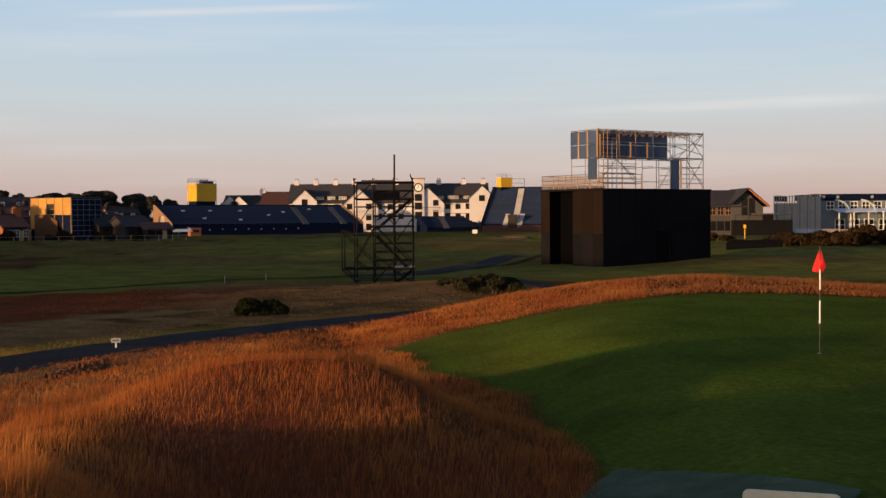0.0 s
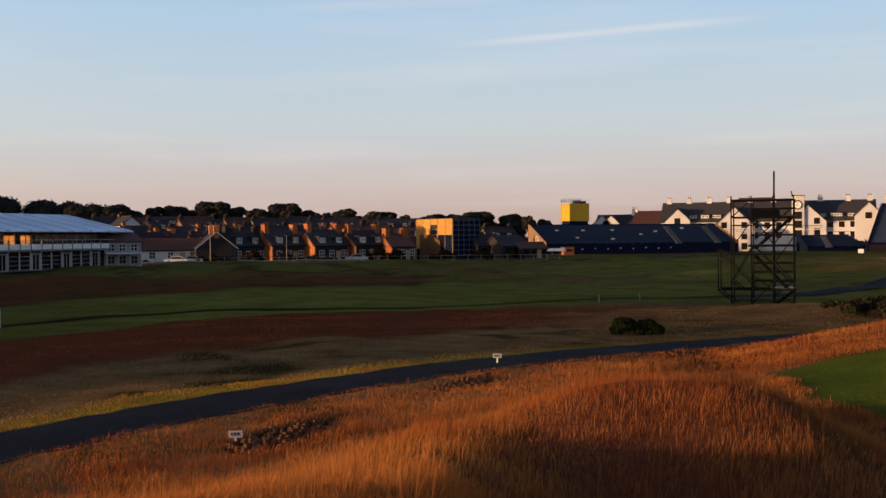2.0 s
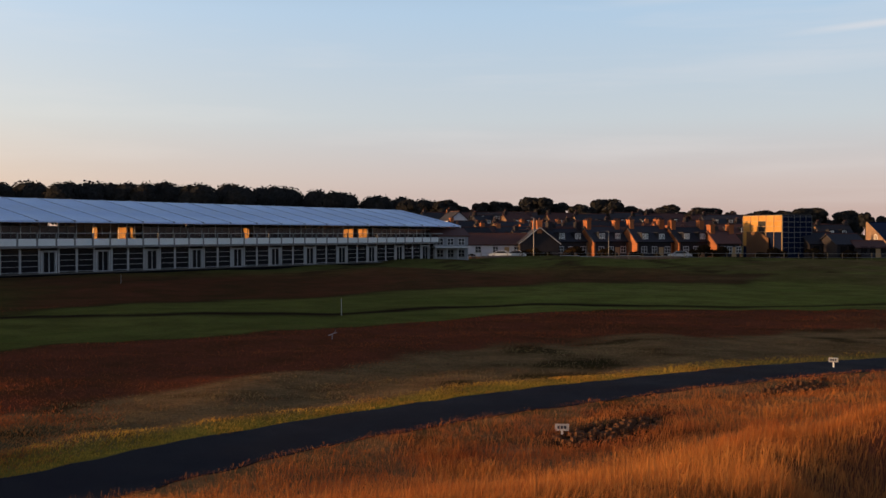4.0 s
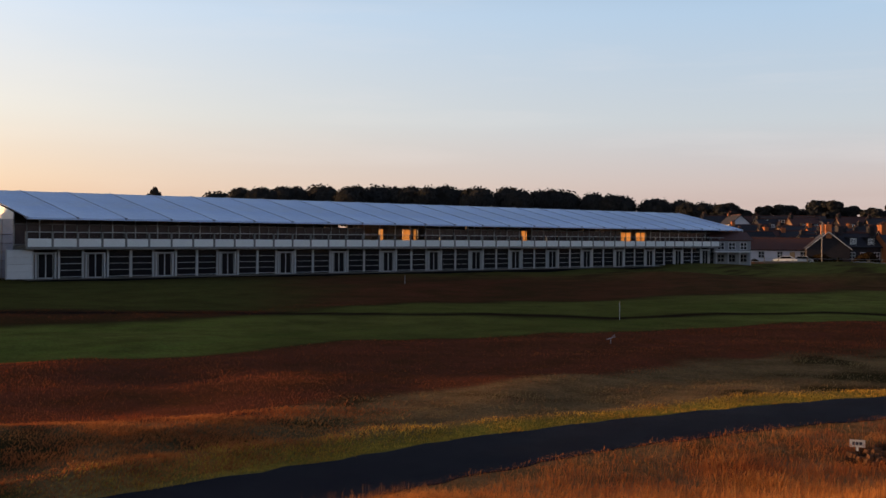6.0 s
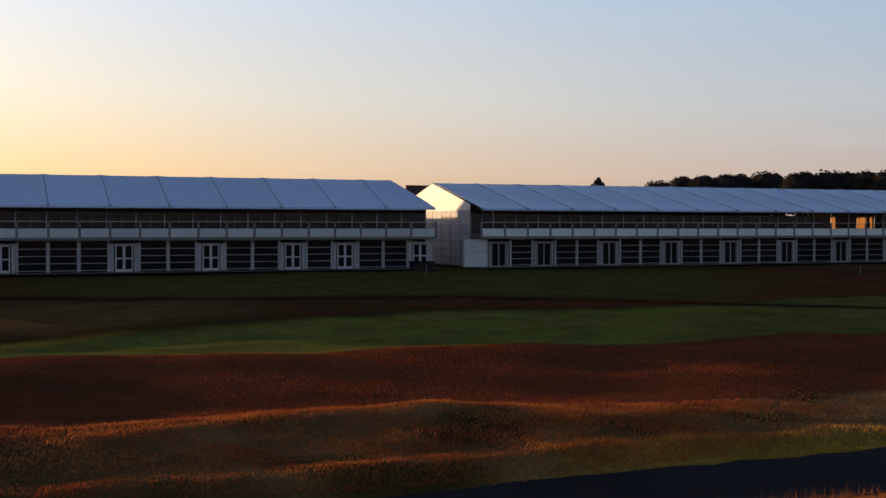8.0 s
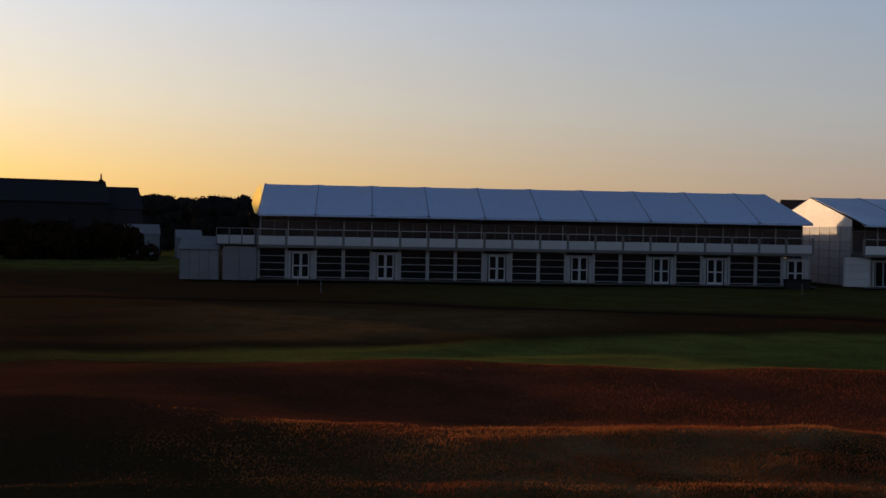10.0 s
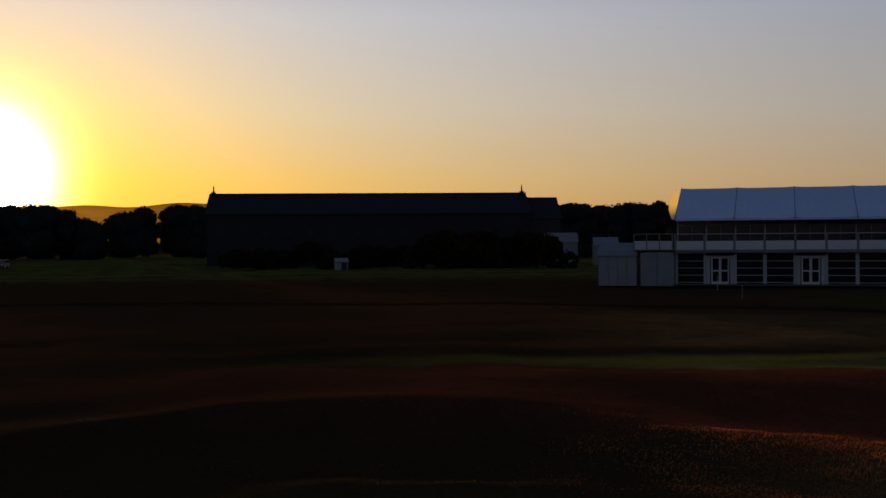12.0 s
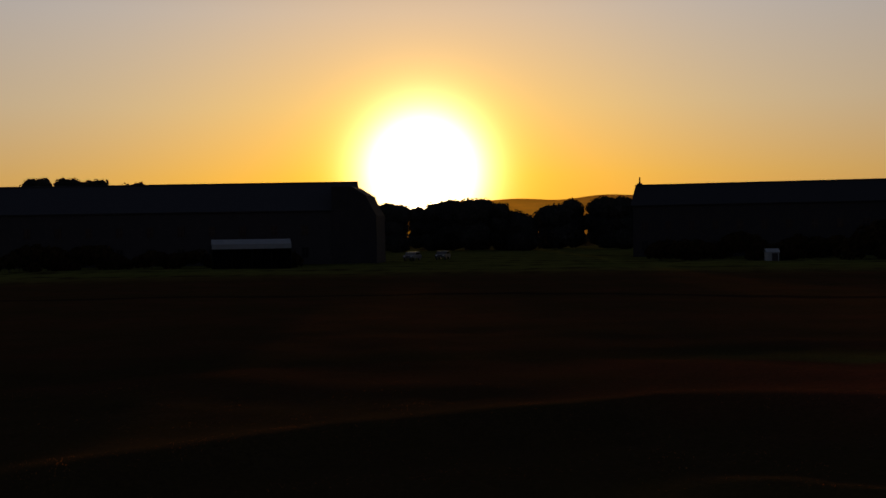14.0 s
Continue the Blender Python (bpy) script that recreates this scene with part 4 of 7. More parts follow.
# ---- trees and bushes ----
def leaf_cloud(s, rng, centre, radius, count, size, flat=0.8):
    """Leaves on and inside a lobed ball: small tilted quads with uneven spread."""
    for _ in range(count):
        a, b = rng.uniform(0, 6.2832), math.acos(rng.uniform(-0.75, 1))
        q = radius * rng.uniform(1 - 0.45 * rng.random(), 1.0)
        out = Vector((math.sin(b) * math.cos(a), math.sin(b) * math.sin(a), math.cos(b) * flat))
        p = Vector(centre) + out * q
        n = (out * 1.3 + Vector((rng.gauss(0, 0.6), rng.gauss(0, 0.6), rng.gauss(0, 0.6)))).normalized()
        t = n.orthogonal().normalized() * size * rng.uniform(0.6, 1.3)
        w = n.cross(t) * rng.uniform(0.5, 0.9)
        s.add([p - t, p + w, p + t, p - w], [(0, 1, 2, 3)])


def quick_mesh(s, name):
    me = bpy.data.meshes.new(name)
    me.from_pydata(s.v, [], s.f)
    return me


def tree_meshes(seed, h, spread, lobes, per, size):
    rng = random.Random(seed)
    trunk, crown = Shape(), Shape()
    fork = h * 0.34
    trunk.bar((0, 0, -0.5), (0, 0, fork), h * 0.035, 7, h * 0.024)
    for k in range(lobes):
        a = 6.2832 * k / lobes + rng.uniform(-0.4, 0.4)
        d = spread * rng.uniform(0.15, 0.72)
        z = h * rng.uniform(0.45, 0.84) - 0.22 * h * (d / spread) ** 2
        tip = (d * math.cos(a), d * math.sin(a), z)
        trunk.bar((0, 0, fork * rng.uniform(0.7, 1.0)), tip, h * 0.014, 5, h * 0.004)
        leaf_cloud(crown, rng, tip, spread * rng.uniform(0.3, 0.48), per, size)
    return quick_mesh(trunk, "trunk"), quick_mesh(crown, "crown")


TREE_KINDS = [tree_meshes(11, 10, 4.6, 19, 260, 0.46), tree_meshes(12, 10, 4.0, 17, 260, 0.46), tree_meshes(13, 10, 5.4, 22, 250, 0.5),
              tree_meshes(14, 10, 3.0, 13, 230, 0.42)]


def tree(az, r, top, wide, kind, label="dark rounded broadleaf tree against the evening sky", group="trees behind the town"):
    """A tree that stands on the land and reaches the height top, so many metres wide."""
    m = place(az, r)
    x, y = m.translation.x, m.translation.y
    z = z_at(x, y)
    ob = thing("tree", pose(x, y, z, 0, 0, az * 37 % 360), label, "tree", group)
    trunk, crown = TREE_KINDS[kind]
    sx = wide / (2 * (4.9, 4.3, 5.7, 3.3)[kind])
    for name, me, mat in (("trunk", trunk, "bark"), ("crown", crown, "leaf")):
        part(name, me, mat, ob).scale = (sx, sx, (top - z) / 9.6)
    return ob


rng = random.Random(5)
# bearing, height of the top as an angle, width in metres
TOWN_TREES = [(34.3, 1.7, 11, 0), (33.4, 1.45, 8, 1), (32.6, 1.72, 9, 3), (31.5, 1.63, 12, 2), (29.65, 1.84, 14, 2), (28.65, 1.6, 9, 1), (27.5, 1.46, 10, 0), (26.3, 1.74, 14, 2),
              (25.0, 1.4, 10, 1), (24.15, 1.36, 5, 3), (23.25, 1.43, 10, 0), (21.45, 1.28, 14, 2), (20.3, 1.2, 5, 3), (18.95, 1.15, 12, 1), (16.7, 1.24, 15, 2), (15.0, 1.08, 11, 0), (14.15, 1.14, 6, 3),
              (22.4, 1.1, 9, 1), (17.8, 1.1, 10, 0), (30.6, 1.4, 9, 0), (35.3, 1.62, 9, 1), (36.1, 1.72, 9, 0), (13.3, 0.85, 7, 1)]
for az, el, wide, kind in TOWN_TREES:
    r = 400 + rng.uniform(-15, 25)
    tree(az, r, EYE_Z + r * math.tan(radians(el)) + 0.4, wide, kind)
tree(62.3, 330, EYE_Z + 330 * math.tan(radians(2.3)), 5.0, 0, "small dark tree top beyond the pavilion roof", "trees behind the pavilions")


def crown_shell(s, rng, centre, wide, count, size):
    """One broad lumpy crown: small leaves lying on its outside, with hollows between the lumps."""
    p1, p2, p3 = (rng.uniform(0, 6.2832) for _ in range(3))
    c = Vector(centre)

    def swell(a, b):
        return 1 + 0.13 * math.sin(3 * a + p1) * math.sin(3 * b + p2) + 0.07 * math.sin(7 * a + p3) * math.sin(5 * b + p1)

    # a closed core added inside for the mass of twigs, to block the light
    core = [c + Vector((math.sin(b) * math.cos(a), math.sin(b) * math.sin(a), math.cos(b) * 0.82)) * (0.9 * wide * swell(a, b))
            for b in (0.05, 0.5, 0.95, 1.4, 1.85, 2.3, 3.0) for a in (6.2832 * k / 14 for k in range(14))]
    s.add(core, [(j * 14 + k, j * 14 + 14 + k, j * 14 + 14 + (k + 1) % 14, j * 14 + (k + 1) % 14) for j in range(6) for k in range(14)])
    for _ in range(count):
        a, b = rng.uniform(0, 6.2832), math.acos(rng.uniform(-0.7, 1))
        lump = swell(a, b)
        out = Vector((math.sin(b) * math.cos(a), math.sin(b) * math.sin(a), math.cos(b) * 0.82))
        n = (out * 1.4 + Vector((rng.gauss(0, 0.5), rng.gauss(0, 0.5), rng.gauss(0, 0.5)))).normalized()
        q = c + out * (wide * lump * (1 - 0.12 * rng.random() ** 2))
        t = n.orthogonal().normalized() * size * rng.uniform(0.6, 1.3)
        w = n.cross(t) * rng.uniform(0.6, 0.9)
        s.add([q - t, q + w, q + t, q - w], [(0, 1, 2, 3)])


def woods(name, az0, az1, r, tops, count, seed, label, leaf=0.55):
    """A closed belt of trees, too many to count."""
    rng = random.Random(seed)
    s = Shape()
    gap = abs(az1 - az0) * r * 0.01745 / count
    for k in range(count):
        a = az0 + (az1 - az0) * (k + 0.5 + rng.uniform(-0.35, 0.35)) / count
        d = r + rng.uniform(-15, 25)
        m = place(a, d).translation
        z0 = z_at(m.x, m.y)
        top = EYE_Z + d * math.tan(radians(float(np.interp(a, [t[0] for t in tops], [t[1] for t in tops])) + rng.uniform(-0.14, 0.02)))
        w = min(gap * rng.uniform(0.7, 1.25), 0.6 * (top - z0))
        h = top - 0.85 * w
        while True:
            crown_shell(s, rng, (m.x + rng.uniform(-0.25, 0.25) * w, m.y + rng.uniform(-0.25, 0.25) * w, h), w, int(min(1300, 5.0 * w * w / (leaf * leaf))), leaf)
            if h - w < z0 + 0.3:
                break
            h = max(z0 + 0.6 * w, h - 1.05 * w)
    ob = new(name, quick_mesh(s, name))
    ob.data.materials.append(M["leaf"])
    return tagged(ob, label, "woodland", kind="stuff")


woods("woodland", 33.5, 59.6, 450, [(33, 1.5), (36.5, 1.95), (41, 2.4), (46, 2.58), (51, 2.66), (54.5, 2.58), (58.2, 2.42), (59.7, 2.05)], 30, 3, "dark belt of broadleaf woodland behind the pavilion")
woods("town_woods", 13.0, 36.5, 425, [(13, 0.7), (20, 0.95), (26, 1.15), (31, 1.25), (36.5, 1.35)], 26, 8, "dark belt of trees behind the roofs of the town")
woods("tree_belt", 119.4, 134.5, 300, [(121, 1.85), (123.2, 1.7), (124, 1.55), (125.3, 1.1), (126, 0.95), (126.8, 1.6), (127.4, 1.82), (129, 1.75), (130.6, 1.6), (131.3, 1.05), (131.8, 1.6), (133, 1.68), (134, 1.7)], 19, 4, "dark hedgerow trees below the setting sun", 0.34)
woods("shelter_belt", 96.5, 103.2, 260, [(96, 1.75), (99, 1.85), (101, 1.7), (103, 1.8)], 11, 6, "dark trees between the stone house and the pavilion", 0.34)
woods("garden_trees", 144.2, 153.0, 215, [(143.9, 2.4), (144.2, 2.65), (144.8, 2.95), (145.2, 2.4), (145.8, 2.8), (146.5, 2.95), (147.2, 2.85), (148.3, 2.98), (149.3, 2.85), (149.7, 2.3), (151, 2.0), (153, 1.95)], 17, 7, "dark garden trees behind the slate-roofed building", 0.25)


def bush(name, x, y, wide, high, seed, label, category="bush", mat="gorse_leaf", clumps=9, group=""):
    rng = random.Random(seed)
    twig, leaf = Shape(), Shape()
    z = z_at(x, y)
    for k in range(clumps):
        u, v = rng.uniform(-0.5, 0.5) * wide, rng.uniform(-0.4, 0.4) * min(wide, 2.5)
        h = high * rng.uniform(0.45, 0.8) * (1 - 0.6 * (2 * u / wide) ** 2)
        twig.bar((u * 0.6, v * 0.6, -0.1), (u, v, h), 0.03, 5, 0.008)
        leaf_cloud(leaf, rng, (u, v, h * 0.75), high * rng.uniform(0.3, 0.45), 170, 0.07 * high + 0.02, 0.75)
    ob = thing(name, pose(x, y, z, 0, 0, math.degrees(math.atan2(-x, y))), label, category, group)
    part("stem", quick_mesh(twig, "stem"), "bark", ob)
    part("foliage", quick_mesh(leaf, "foliage"), mat, ob)
    return ob


bush("gorse_bush", -8.45, 50.2, 0.8, 0.95, 21, "dense dark green gorse bush in pale grass", clumps=9, group="gorse in the pale grass")
bush("gorse_bush", -7.5, 50.6, 0.85, 0.8, 25, "dense dark green gorse bush in pale grass", clumps=8, group="gorse in the pale grass")
bush("gorse_scrub", 2.3, 59.5, 3.0, 1.2, 22, "low grey-green gorse scrub on a grassy bank", mat="scrub_leaf", clumps=16)
bush("gorse_scrub", 0.6, 61.5, 2.2, 0.6, 23, "low grey-green gorse scrub on a grassy bank", mat="scrub_leaf", clumps=10)
for k, (col, dist, high) in enumerate([(1390, 150, 2.3), (1425, 148, 2.0), (1460, 150, 2.5), (1495, 146, 2.2), (1530, 150, 2.6), (1565, 148, 2.2), (1270, 170, 1.8), (1600, 150, 2.4)]):
    a = -math.degrees(math.atan((col - 784) / 2029))
    p = place(a, dist).translation
    bush("hedge_bush", p.x, p.y, 4.5, high, 30 + k, "dark thicket bush in a row along the course", mat="hedge_leaf", clumps=12, group="thicket beyond the green")


# ---- things of tube and cloth ----
def tube(parent, a, b, r=0.035, mat="steel", name="tube"):
    return part(name, Shape().bar(a, b, r, 6), mat, parent)


def black_tower():
    """Broadcast and screen building: dark cloth box, deck with guard rail, scaffold gantry with screens."""
    rot = 33.0
    top = thing("broadcast_tower", pose(13.2, 94.3, 0, 0, 0, rot), "black-clad broadcast building with scaffold screen gantry on its roof", "tower")
    W, D, H = 12.4, 8.3, 6.35
    for k in range(7):
        x0 = W * k / 7
        s = Shape().box(x0 + 0.012, x0 + W / 7 - 0.012, 0.0, 0.08, 0.0, H)
        part("cladding_panel", s, "black_cloth", top)
        part("cladding_panel", Shape().box(x0 + 0.012, x0 + W / 7 - 0.012, D - 0.08, D, 0.0, H), "black_cloth", top)
    # a flat near-black panel stands in for the shade inside the doorway
    part("doorway", Shape().box(5.8, 7.4, -0.03, -0.003, 0.05, 2.9), "shade_black", top, "near-black panel for the shaded doorway")
    part("door_frame", Shape().lattice(1.8, 3.0, [(0, 0.1), (1.7, 1.8)], [(2.9, 3.0)], -0.05, -0.003).moved(5.7, 0, 0), "black_cloth", top)
    # side in brown mesh, with a deep recess whose shade is a near-black colour
    for a, b, mat in ((0.1, 1.35, "brown_mesh"), (1.37, 2.6, "brown_mesh"), (2.62, 3.9, "brown_mesh"), (7.1, 8.2, "brown_mesh")):
        part("mesh_panel", Shape().box(0.0, 0.08, a, b, 2.7, H - 0.02), mat, top)
        part("mesh_panel", Shape().box(0.0, 0.08, a, b, 0.0, 2.68), "lower_mesh", top, "greyer lower panel")
    part("recess_back", Shape().box(1.2, 1.28, 3.9, 7.1, 0, H), "shade_black", top)
    part("recess_side", Shape().box(0.0, 1.2, 3.9, 3.96, 0, H), "shade_black", top)
    part("recess_side", Shape().box(0.0, 1.2, 7.04, 7.1, 0, H), "shade_black", top)
    part("side_wall", Shape().box(W - 0.08, W, 0.08, D - 0.08, 0, H), "black_cloth", top)
    part("roof_deck", Shape().box(-0.05, W + 0.05, -0.05, D + 0.05, H, H + 0.14), "dark_steel", top)
    # guard rail
    rail_pts = [(4.3, 0.1), (0.05, 0.1), (0.05, D - 0.1), (W * 0.6, D - 0.1)]
    for (ax, ay), (bx, by) in zip(rail_pts, rail_pts[1:]):
        n = max(2, int(math.hypot(bx - ax, by - ay) / 1.6))
        for z in (0.45, 0.8, 1.2):
            tube(top, (ax, ay, H + 0.14 + z), (bx, by, H + 0.14 + z), 0.03, "steel", "guard_rail")
        for k in range(n + 1):
            x, y = ax + (bx - ax) * k / n, ay + (by - ay) * k / n
            tube(top, (x, y, H + 0.1), (x, y, H + 1.4), 0.03, "sunlit_pipe", "rail_post")
        panel = Shape().slab([(ax, ay, H + 0.2), (bx, by, H + 0.2), (bx, by, H + 1.25), (ax, ay, H + 1.25)], 0.02)
        if bx == ax:
            part("mesh_infill", panel, "mesh_net", top, "fine rusty mesh infill")
    # scaffold gantry
    xs, ys, zs = [0.1, 2.1, 4.2, 6.2, 8.2, 10.2, 12.2], [0.7, 2.4, 4.2], [H + 0.14, 7.7, 8.4, 9.2, 10.2, 11.45, 11.4]
    for x in xs:
        for y in ys:
            low = H + 0.14 if x in (0.1, 2.1, 4.2, 8.2, 10.2, 12.2) else 9.0
            tube(top, (x, y, low), (x, y, 11.5), 0.035, "sunlit_pipe" if x < 4.5 else "steel", "standard")
    for y in ys:
        for z in (11.4, 11.3, 10.4, 9.15):
            tube(top, (xs[0], y, z), (xs[-1], y, z), 0.032, "steel", "ledger")
    for z in (7.0, 7.4, 7.8, 8.4, 9.2):
        tube(top, (0.1, 0.7, z), (4.2, 0.7, z), 0.03, "sunlit_pipe", "ledger")
        tube(top, (8.2, 0.7, z), (12.2, 0.7, z), 0.03, "steel", "ledger")
        tube(top, (10.2, 4.2, z), (12.2, 4.2, z), 0.03, "steel", "ledger")
    for x in xs:
        for z in (11.4, 9.15, 8.4):
            tube(top, (x, ys[0], z), (x, ys[-1], z), 0.03, "steel", "transom")
        for k in range(2):
            tube(top, (x, ys[k], 11.1), (x, ys[k + 1], 11.4), 0.025, "sunlit_pipe", "lacing")
    for k in range(28):
        x = 0.1 + k * 0.432
        for y in (0.7, 2.4):
            tube(top, (x, y, 10.95 if k % 2 else 11.4), (x + 0.432, y, 11.4 if k % 2 else 11.1), 0.022, "sunlit_pipe", "lacing")
    for a, b in (((10.2, 0.7, 11.4), (12.2, 0.7, 9.2)), ((12.2, 0.7, 9.2), (10.2, 0.7, 6.6)), ((8.2, 0.7, 11.4), (12.2, 0.7, 10.2)), ((12.2, 0.7, 11.4), (12.2, 4.2, 9.2)), ((0.1, 0.7, 7.0), (2.1, 0.7, 9.0)), ((2.1, 0.7, 9.0), (4.2, 0.7, 7.0)), ((10.2, 0.7, 8.4), (12.2, 0.7, 7.0))):
        tube(top, a, b, 0.03, "steel", "brace")
    # screens on the gantry
    for k in range(3):
        for q in range(2):
            part("screen_panel", Shape().box(-0.02, 0.1, 0.75 + k * 1.15, 1.87 + k * 1.15, 9.05 + q * 1.15, 10.15 + q * 1.15), "screen_blue", top)
    for k in range(5):
        for q in range(2):
            part("screen_panel", Shape().box(0.25 + k * 1.6, 1.8 + k * 1.6, 1.05, 1.2, 9.05 + q * 1.15, 10.15 + q * 1.15), "screen_blue", top)
    part("screen_leg", Shape().box(-0.02, 0.1, 0.9, 1.9, H + 0.9, 9.03), "screen_blue", top)
    part("screen_leg", Shape().box(8.2, 9.2, 0.6, 0.66, H + 0.14, 9.03), "screen_blue", top)
    for k, x in enumerate((0.15, 2.2, 3.5, 5.4, 9.3)):
        part("edge_strip", Shape().box(x, x + 0.13, 0.56, 0.63, 9.1 if x < 9 else H + 0.2, 11.0 if x < 3 else 10.4 if x < 9 else 9.2), "timber", top, "sunlit timber edge strip")
    for y in (0.62, 1.87, 3.02):
        part("edge_strip", Shape().box(-0.06, -0.021, y, y + 0.14, 9.05, 11.35), "timber", top)
    # ladder frame in the corner and the crossed lacing of the roof truss
    for x in (0.5, 0.95, 1.45, 1.95):
        tube(top, (x, 0.55, H + 0.14), (x, 0.55, 10.6 if x > 1 else 11.4), 0.03, "sunlit_pipe" if x < 1 else "steel", "standard")
    for k in range(11):
        z = 6.9 + k * 0.42
        tube(top, (0.3 if k > 5 else 0.5, 0.55, z), (1.95 if k > 5 else 4.2, 0.55, z), 0.028, "sunlit_pipe" if k % 2 else "steel", "ledger")
    for k in range(24):
        x = 0.3 + k * 0.37
        for y, h in ((0.7, 0.5), (2.4, 0.62), (4.2, 0.62)):
            tube(top, (x, y, 11.4 - h * (k % 2)), (x + 0.37, y, 11.4 - h * ((k + 1) % 2)), 0.024, "steel" if y > 1 else "sunlit_pipe", "lacing")
            if k % 3 == 0:
                tube(top, (x, y, 11.1), (x, y, 11.4), 0.026, "steel", "lacing")
    for a, b in (((10.2, 0.7, 9.2), (12.2, 0.7, 11.4)), ((12.2, 0.7, 6.6), (10.2, 0.7, 9.0)), ((8.2, 0.7, 9.2), (10.2, 0.7, 9.9)), ((8.2, 0.7, 10.3), (12.2, 0.7, 9.5)), ((10.2, 4.2, 6.6), (12.2, 4.2, 9.2)), ((10.2, 4.2, 11.4), (12.2, 4.2, 9.2)), ((2.1, 0.7, 8.9), (4.2, 0.7, 7.4))):
        tube(top, a, b, 0.03, "steel", "brace")
    part("far_guard_rail", Shape().bar((4.2, 0.7, 7.1), (8.2, 0.7, 7.1), 0.03), "steel", top)
    return top


_m, _nt, _b = blank("mesh_net")
_b.inputs["Base Color"].default_value = (0.2, 0.15, 0.12, 1)
_b.inputs["Roughness"].default_value = 0.8
_b.inputs["Alpha"].default_value = 0.35
M["mesh_net"] = _m
black_tower()


def camera_scaffold():
    """Open scaffold tower with stair flights, landings, a top platform and a mast."""
    z0 = z_at(-4, 75.5) - 0.1
    top = thing("scaffold_tower", pose(0, 75.0, z0), "dark steel scaffold tower with stairs, platform and tall mast", "scaffold")
    xs, ys = [-5.78, -4.55, -3.22, -1.98], [0.0, 2.2]
    H = 6.75
    for x in xs:
        for y in ys:
            tube(top, (x, y, 0), (x, y, H), 0.05, "dark_steel", "standard")
            part("base_plate", Shape().box(x - 0.12, x + 0.12, y - 0.12, y + 0.12, -0.02, 0.03), "dark_steel", top)
    # ledgers: (height, from, thickness); the stair bay has more of them than the side bay
    for z, x0, r in ((0.3, -5.78, 0.04), (1.02, -6.6, 0.06), (1.55, -4.55, 0.055), (2.12, -4.55, 0.05), (2.68, -4.55, 0.05), (3.25, -5.78, 0.04), (3.8, -4.75, 0.08), (4.48, -4.55, 0.075), (5.1, -5.78, 0.045), (5.6, -5.78, 0.06), (6.15, -4.55, 0.045), (6.7, -5.78, 0.06)):
        for y in ys:
            tube(top, (x0, y, z), (xs[-1] + 0.08, y, z), r, "dark_steel", "ledger")
        for x in xs:
            if x >= x0 - 0.01:
                tube(top, (x, ys[0], z), (x, ys[1], z), 0.04, "dark_steel", "transom")
    # outrigger frame
    for y in (0.0, 2.0):
        tube(top, (-6.6, y, 1.0), (-6.6, y, 3.6), 0.05, "dark_steel", "outrigger_post")
        for a, b in (((-6.6, y, 3.45), (-4.2, y, 1.1)), ((-6.6, y, 1.0), (-5.45, y, 0.0)), ((-6.6, y, 3.55), (-5.78, y, 3.25)), ((-5.78, y, 1.55), (-4.55, y, 3.7)), ((-5.78, y, 1.55), (-4.9, y, 0.9))):
            tube(top, a, b, 0.04, "dark_steel", "brace")
    for a, b in (((-4.55, 0, 2.0), (-1.98, 0, 0.1)), ((-4.55, 0, 0.1), (-3.22, 0, 1.55)), ((-3.22, 2.2, 2.68), (-1.98, 2.2, 4.4)), ((-3.22, 0, 3.8), (-1.98, 0, 5.6)), ((-4.55, 2.2, 5.6), (-3.22, 2.2, 3.8)), ((-5.78, 2.2, 3.8), (-4.55, 2.2, 5.6)), ((-3.22, 0, 2.9), (-1.98, 0, 1.55)), ((-1.98, 0, 0.3), (-1.98, 2.2, 2.6)), ((-1.98, 2.2, 2.6), (-1.98, 0, 5.0)), ((-4.55, 0, 3.0), (-4.55, 2.2, 0.4)), ((-5.78, 0, 5.6), (-4.55, 0, 6.7))):
        tube(top, a, b, 0.038, "dark_steel", "brace")
    # stair flights: two strings, treads, handrails
    for (x0, zlo), (x1, zhi), y in (((-2.35, 1.05), (-4.35, 3.15), 0.3), ((-4.4, 3.6), (-2.1, 5.6), 1.1), ((-3.2, 0.0), (-1.9, 1.0), 1.1)):
        for dy in (0, 0.75):
            part("stair_string", Shape().bar((x0, y + dy, zlo), (x1, y + dy, zhi), 0.09, 4), "dark_steel", top)
            tube(top, (x0, y + dy, zlo + 0.6), (x1, y + dy, zhi + 0.6), 0.035, "dark_steel", "handrail")
        n = max(4, int((zhi - zlo) / 0.2))
        for k in range(n):
            t = (k + 0.5) / n
            x, z = x0 + (x1 - x0) * t, zlo + (zhi - zlo) * t
            part("tread", Shape().box(x - 0.15, x + 0.15, y, y + 0.75, z - 0.025, z + 0.025), "dark_steel", top)
    for z, x0, x1 in ((5.6, -3.4, -1.9), (3.75, -4.65, -1.9), (4.4, -4.6, -2.0), (1.0, -3.3, -1.9)):
        part("platform", Shape().box(x0, x1, 0.05, 2.15, z + 0.07, z + 0.13), "black_paint", top)
    part("windbreak", Shape().box(-4.5, -2.8, -0.06, -0.01, 5.62, 6.05), "black_cloth", top, "black cloth windbreak")
    part("roof_board", Shape().box(-5.3, -3.1, -0.1, 0.3, H - 0.02, H + 0.09), "black_paint", top)
    tube(top, (-3.2, 1.0, H - 1.0), (-3.18, 1.0, 8.55), 0.065, "dark_steel", "mast")
    tube(top, (-1.98, 0.0, H), (-2.12, 0.0, 7.2), 0.04, "dark_steel", "antenna")
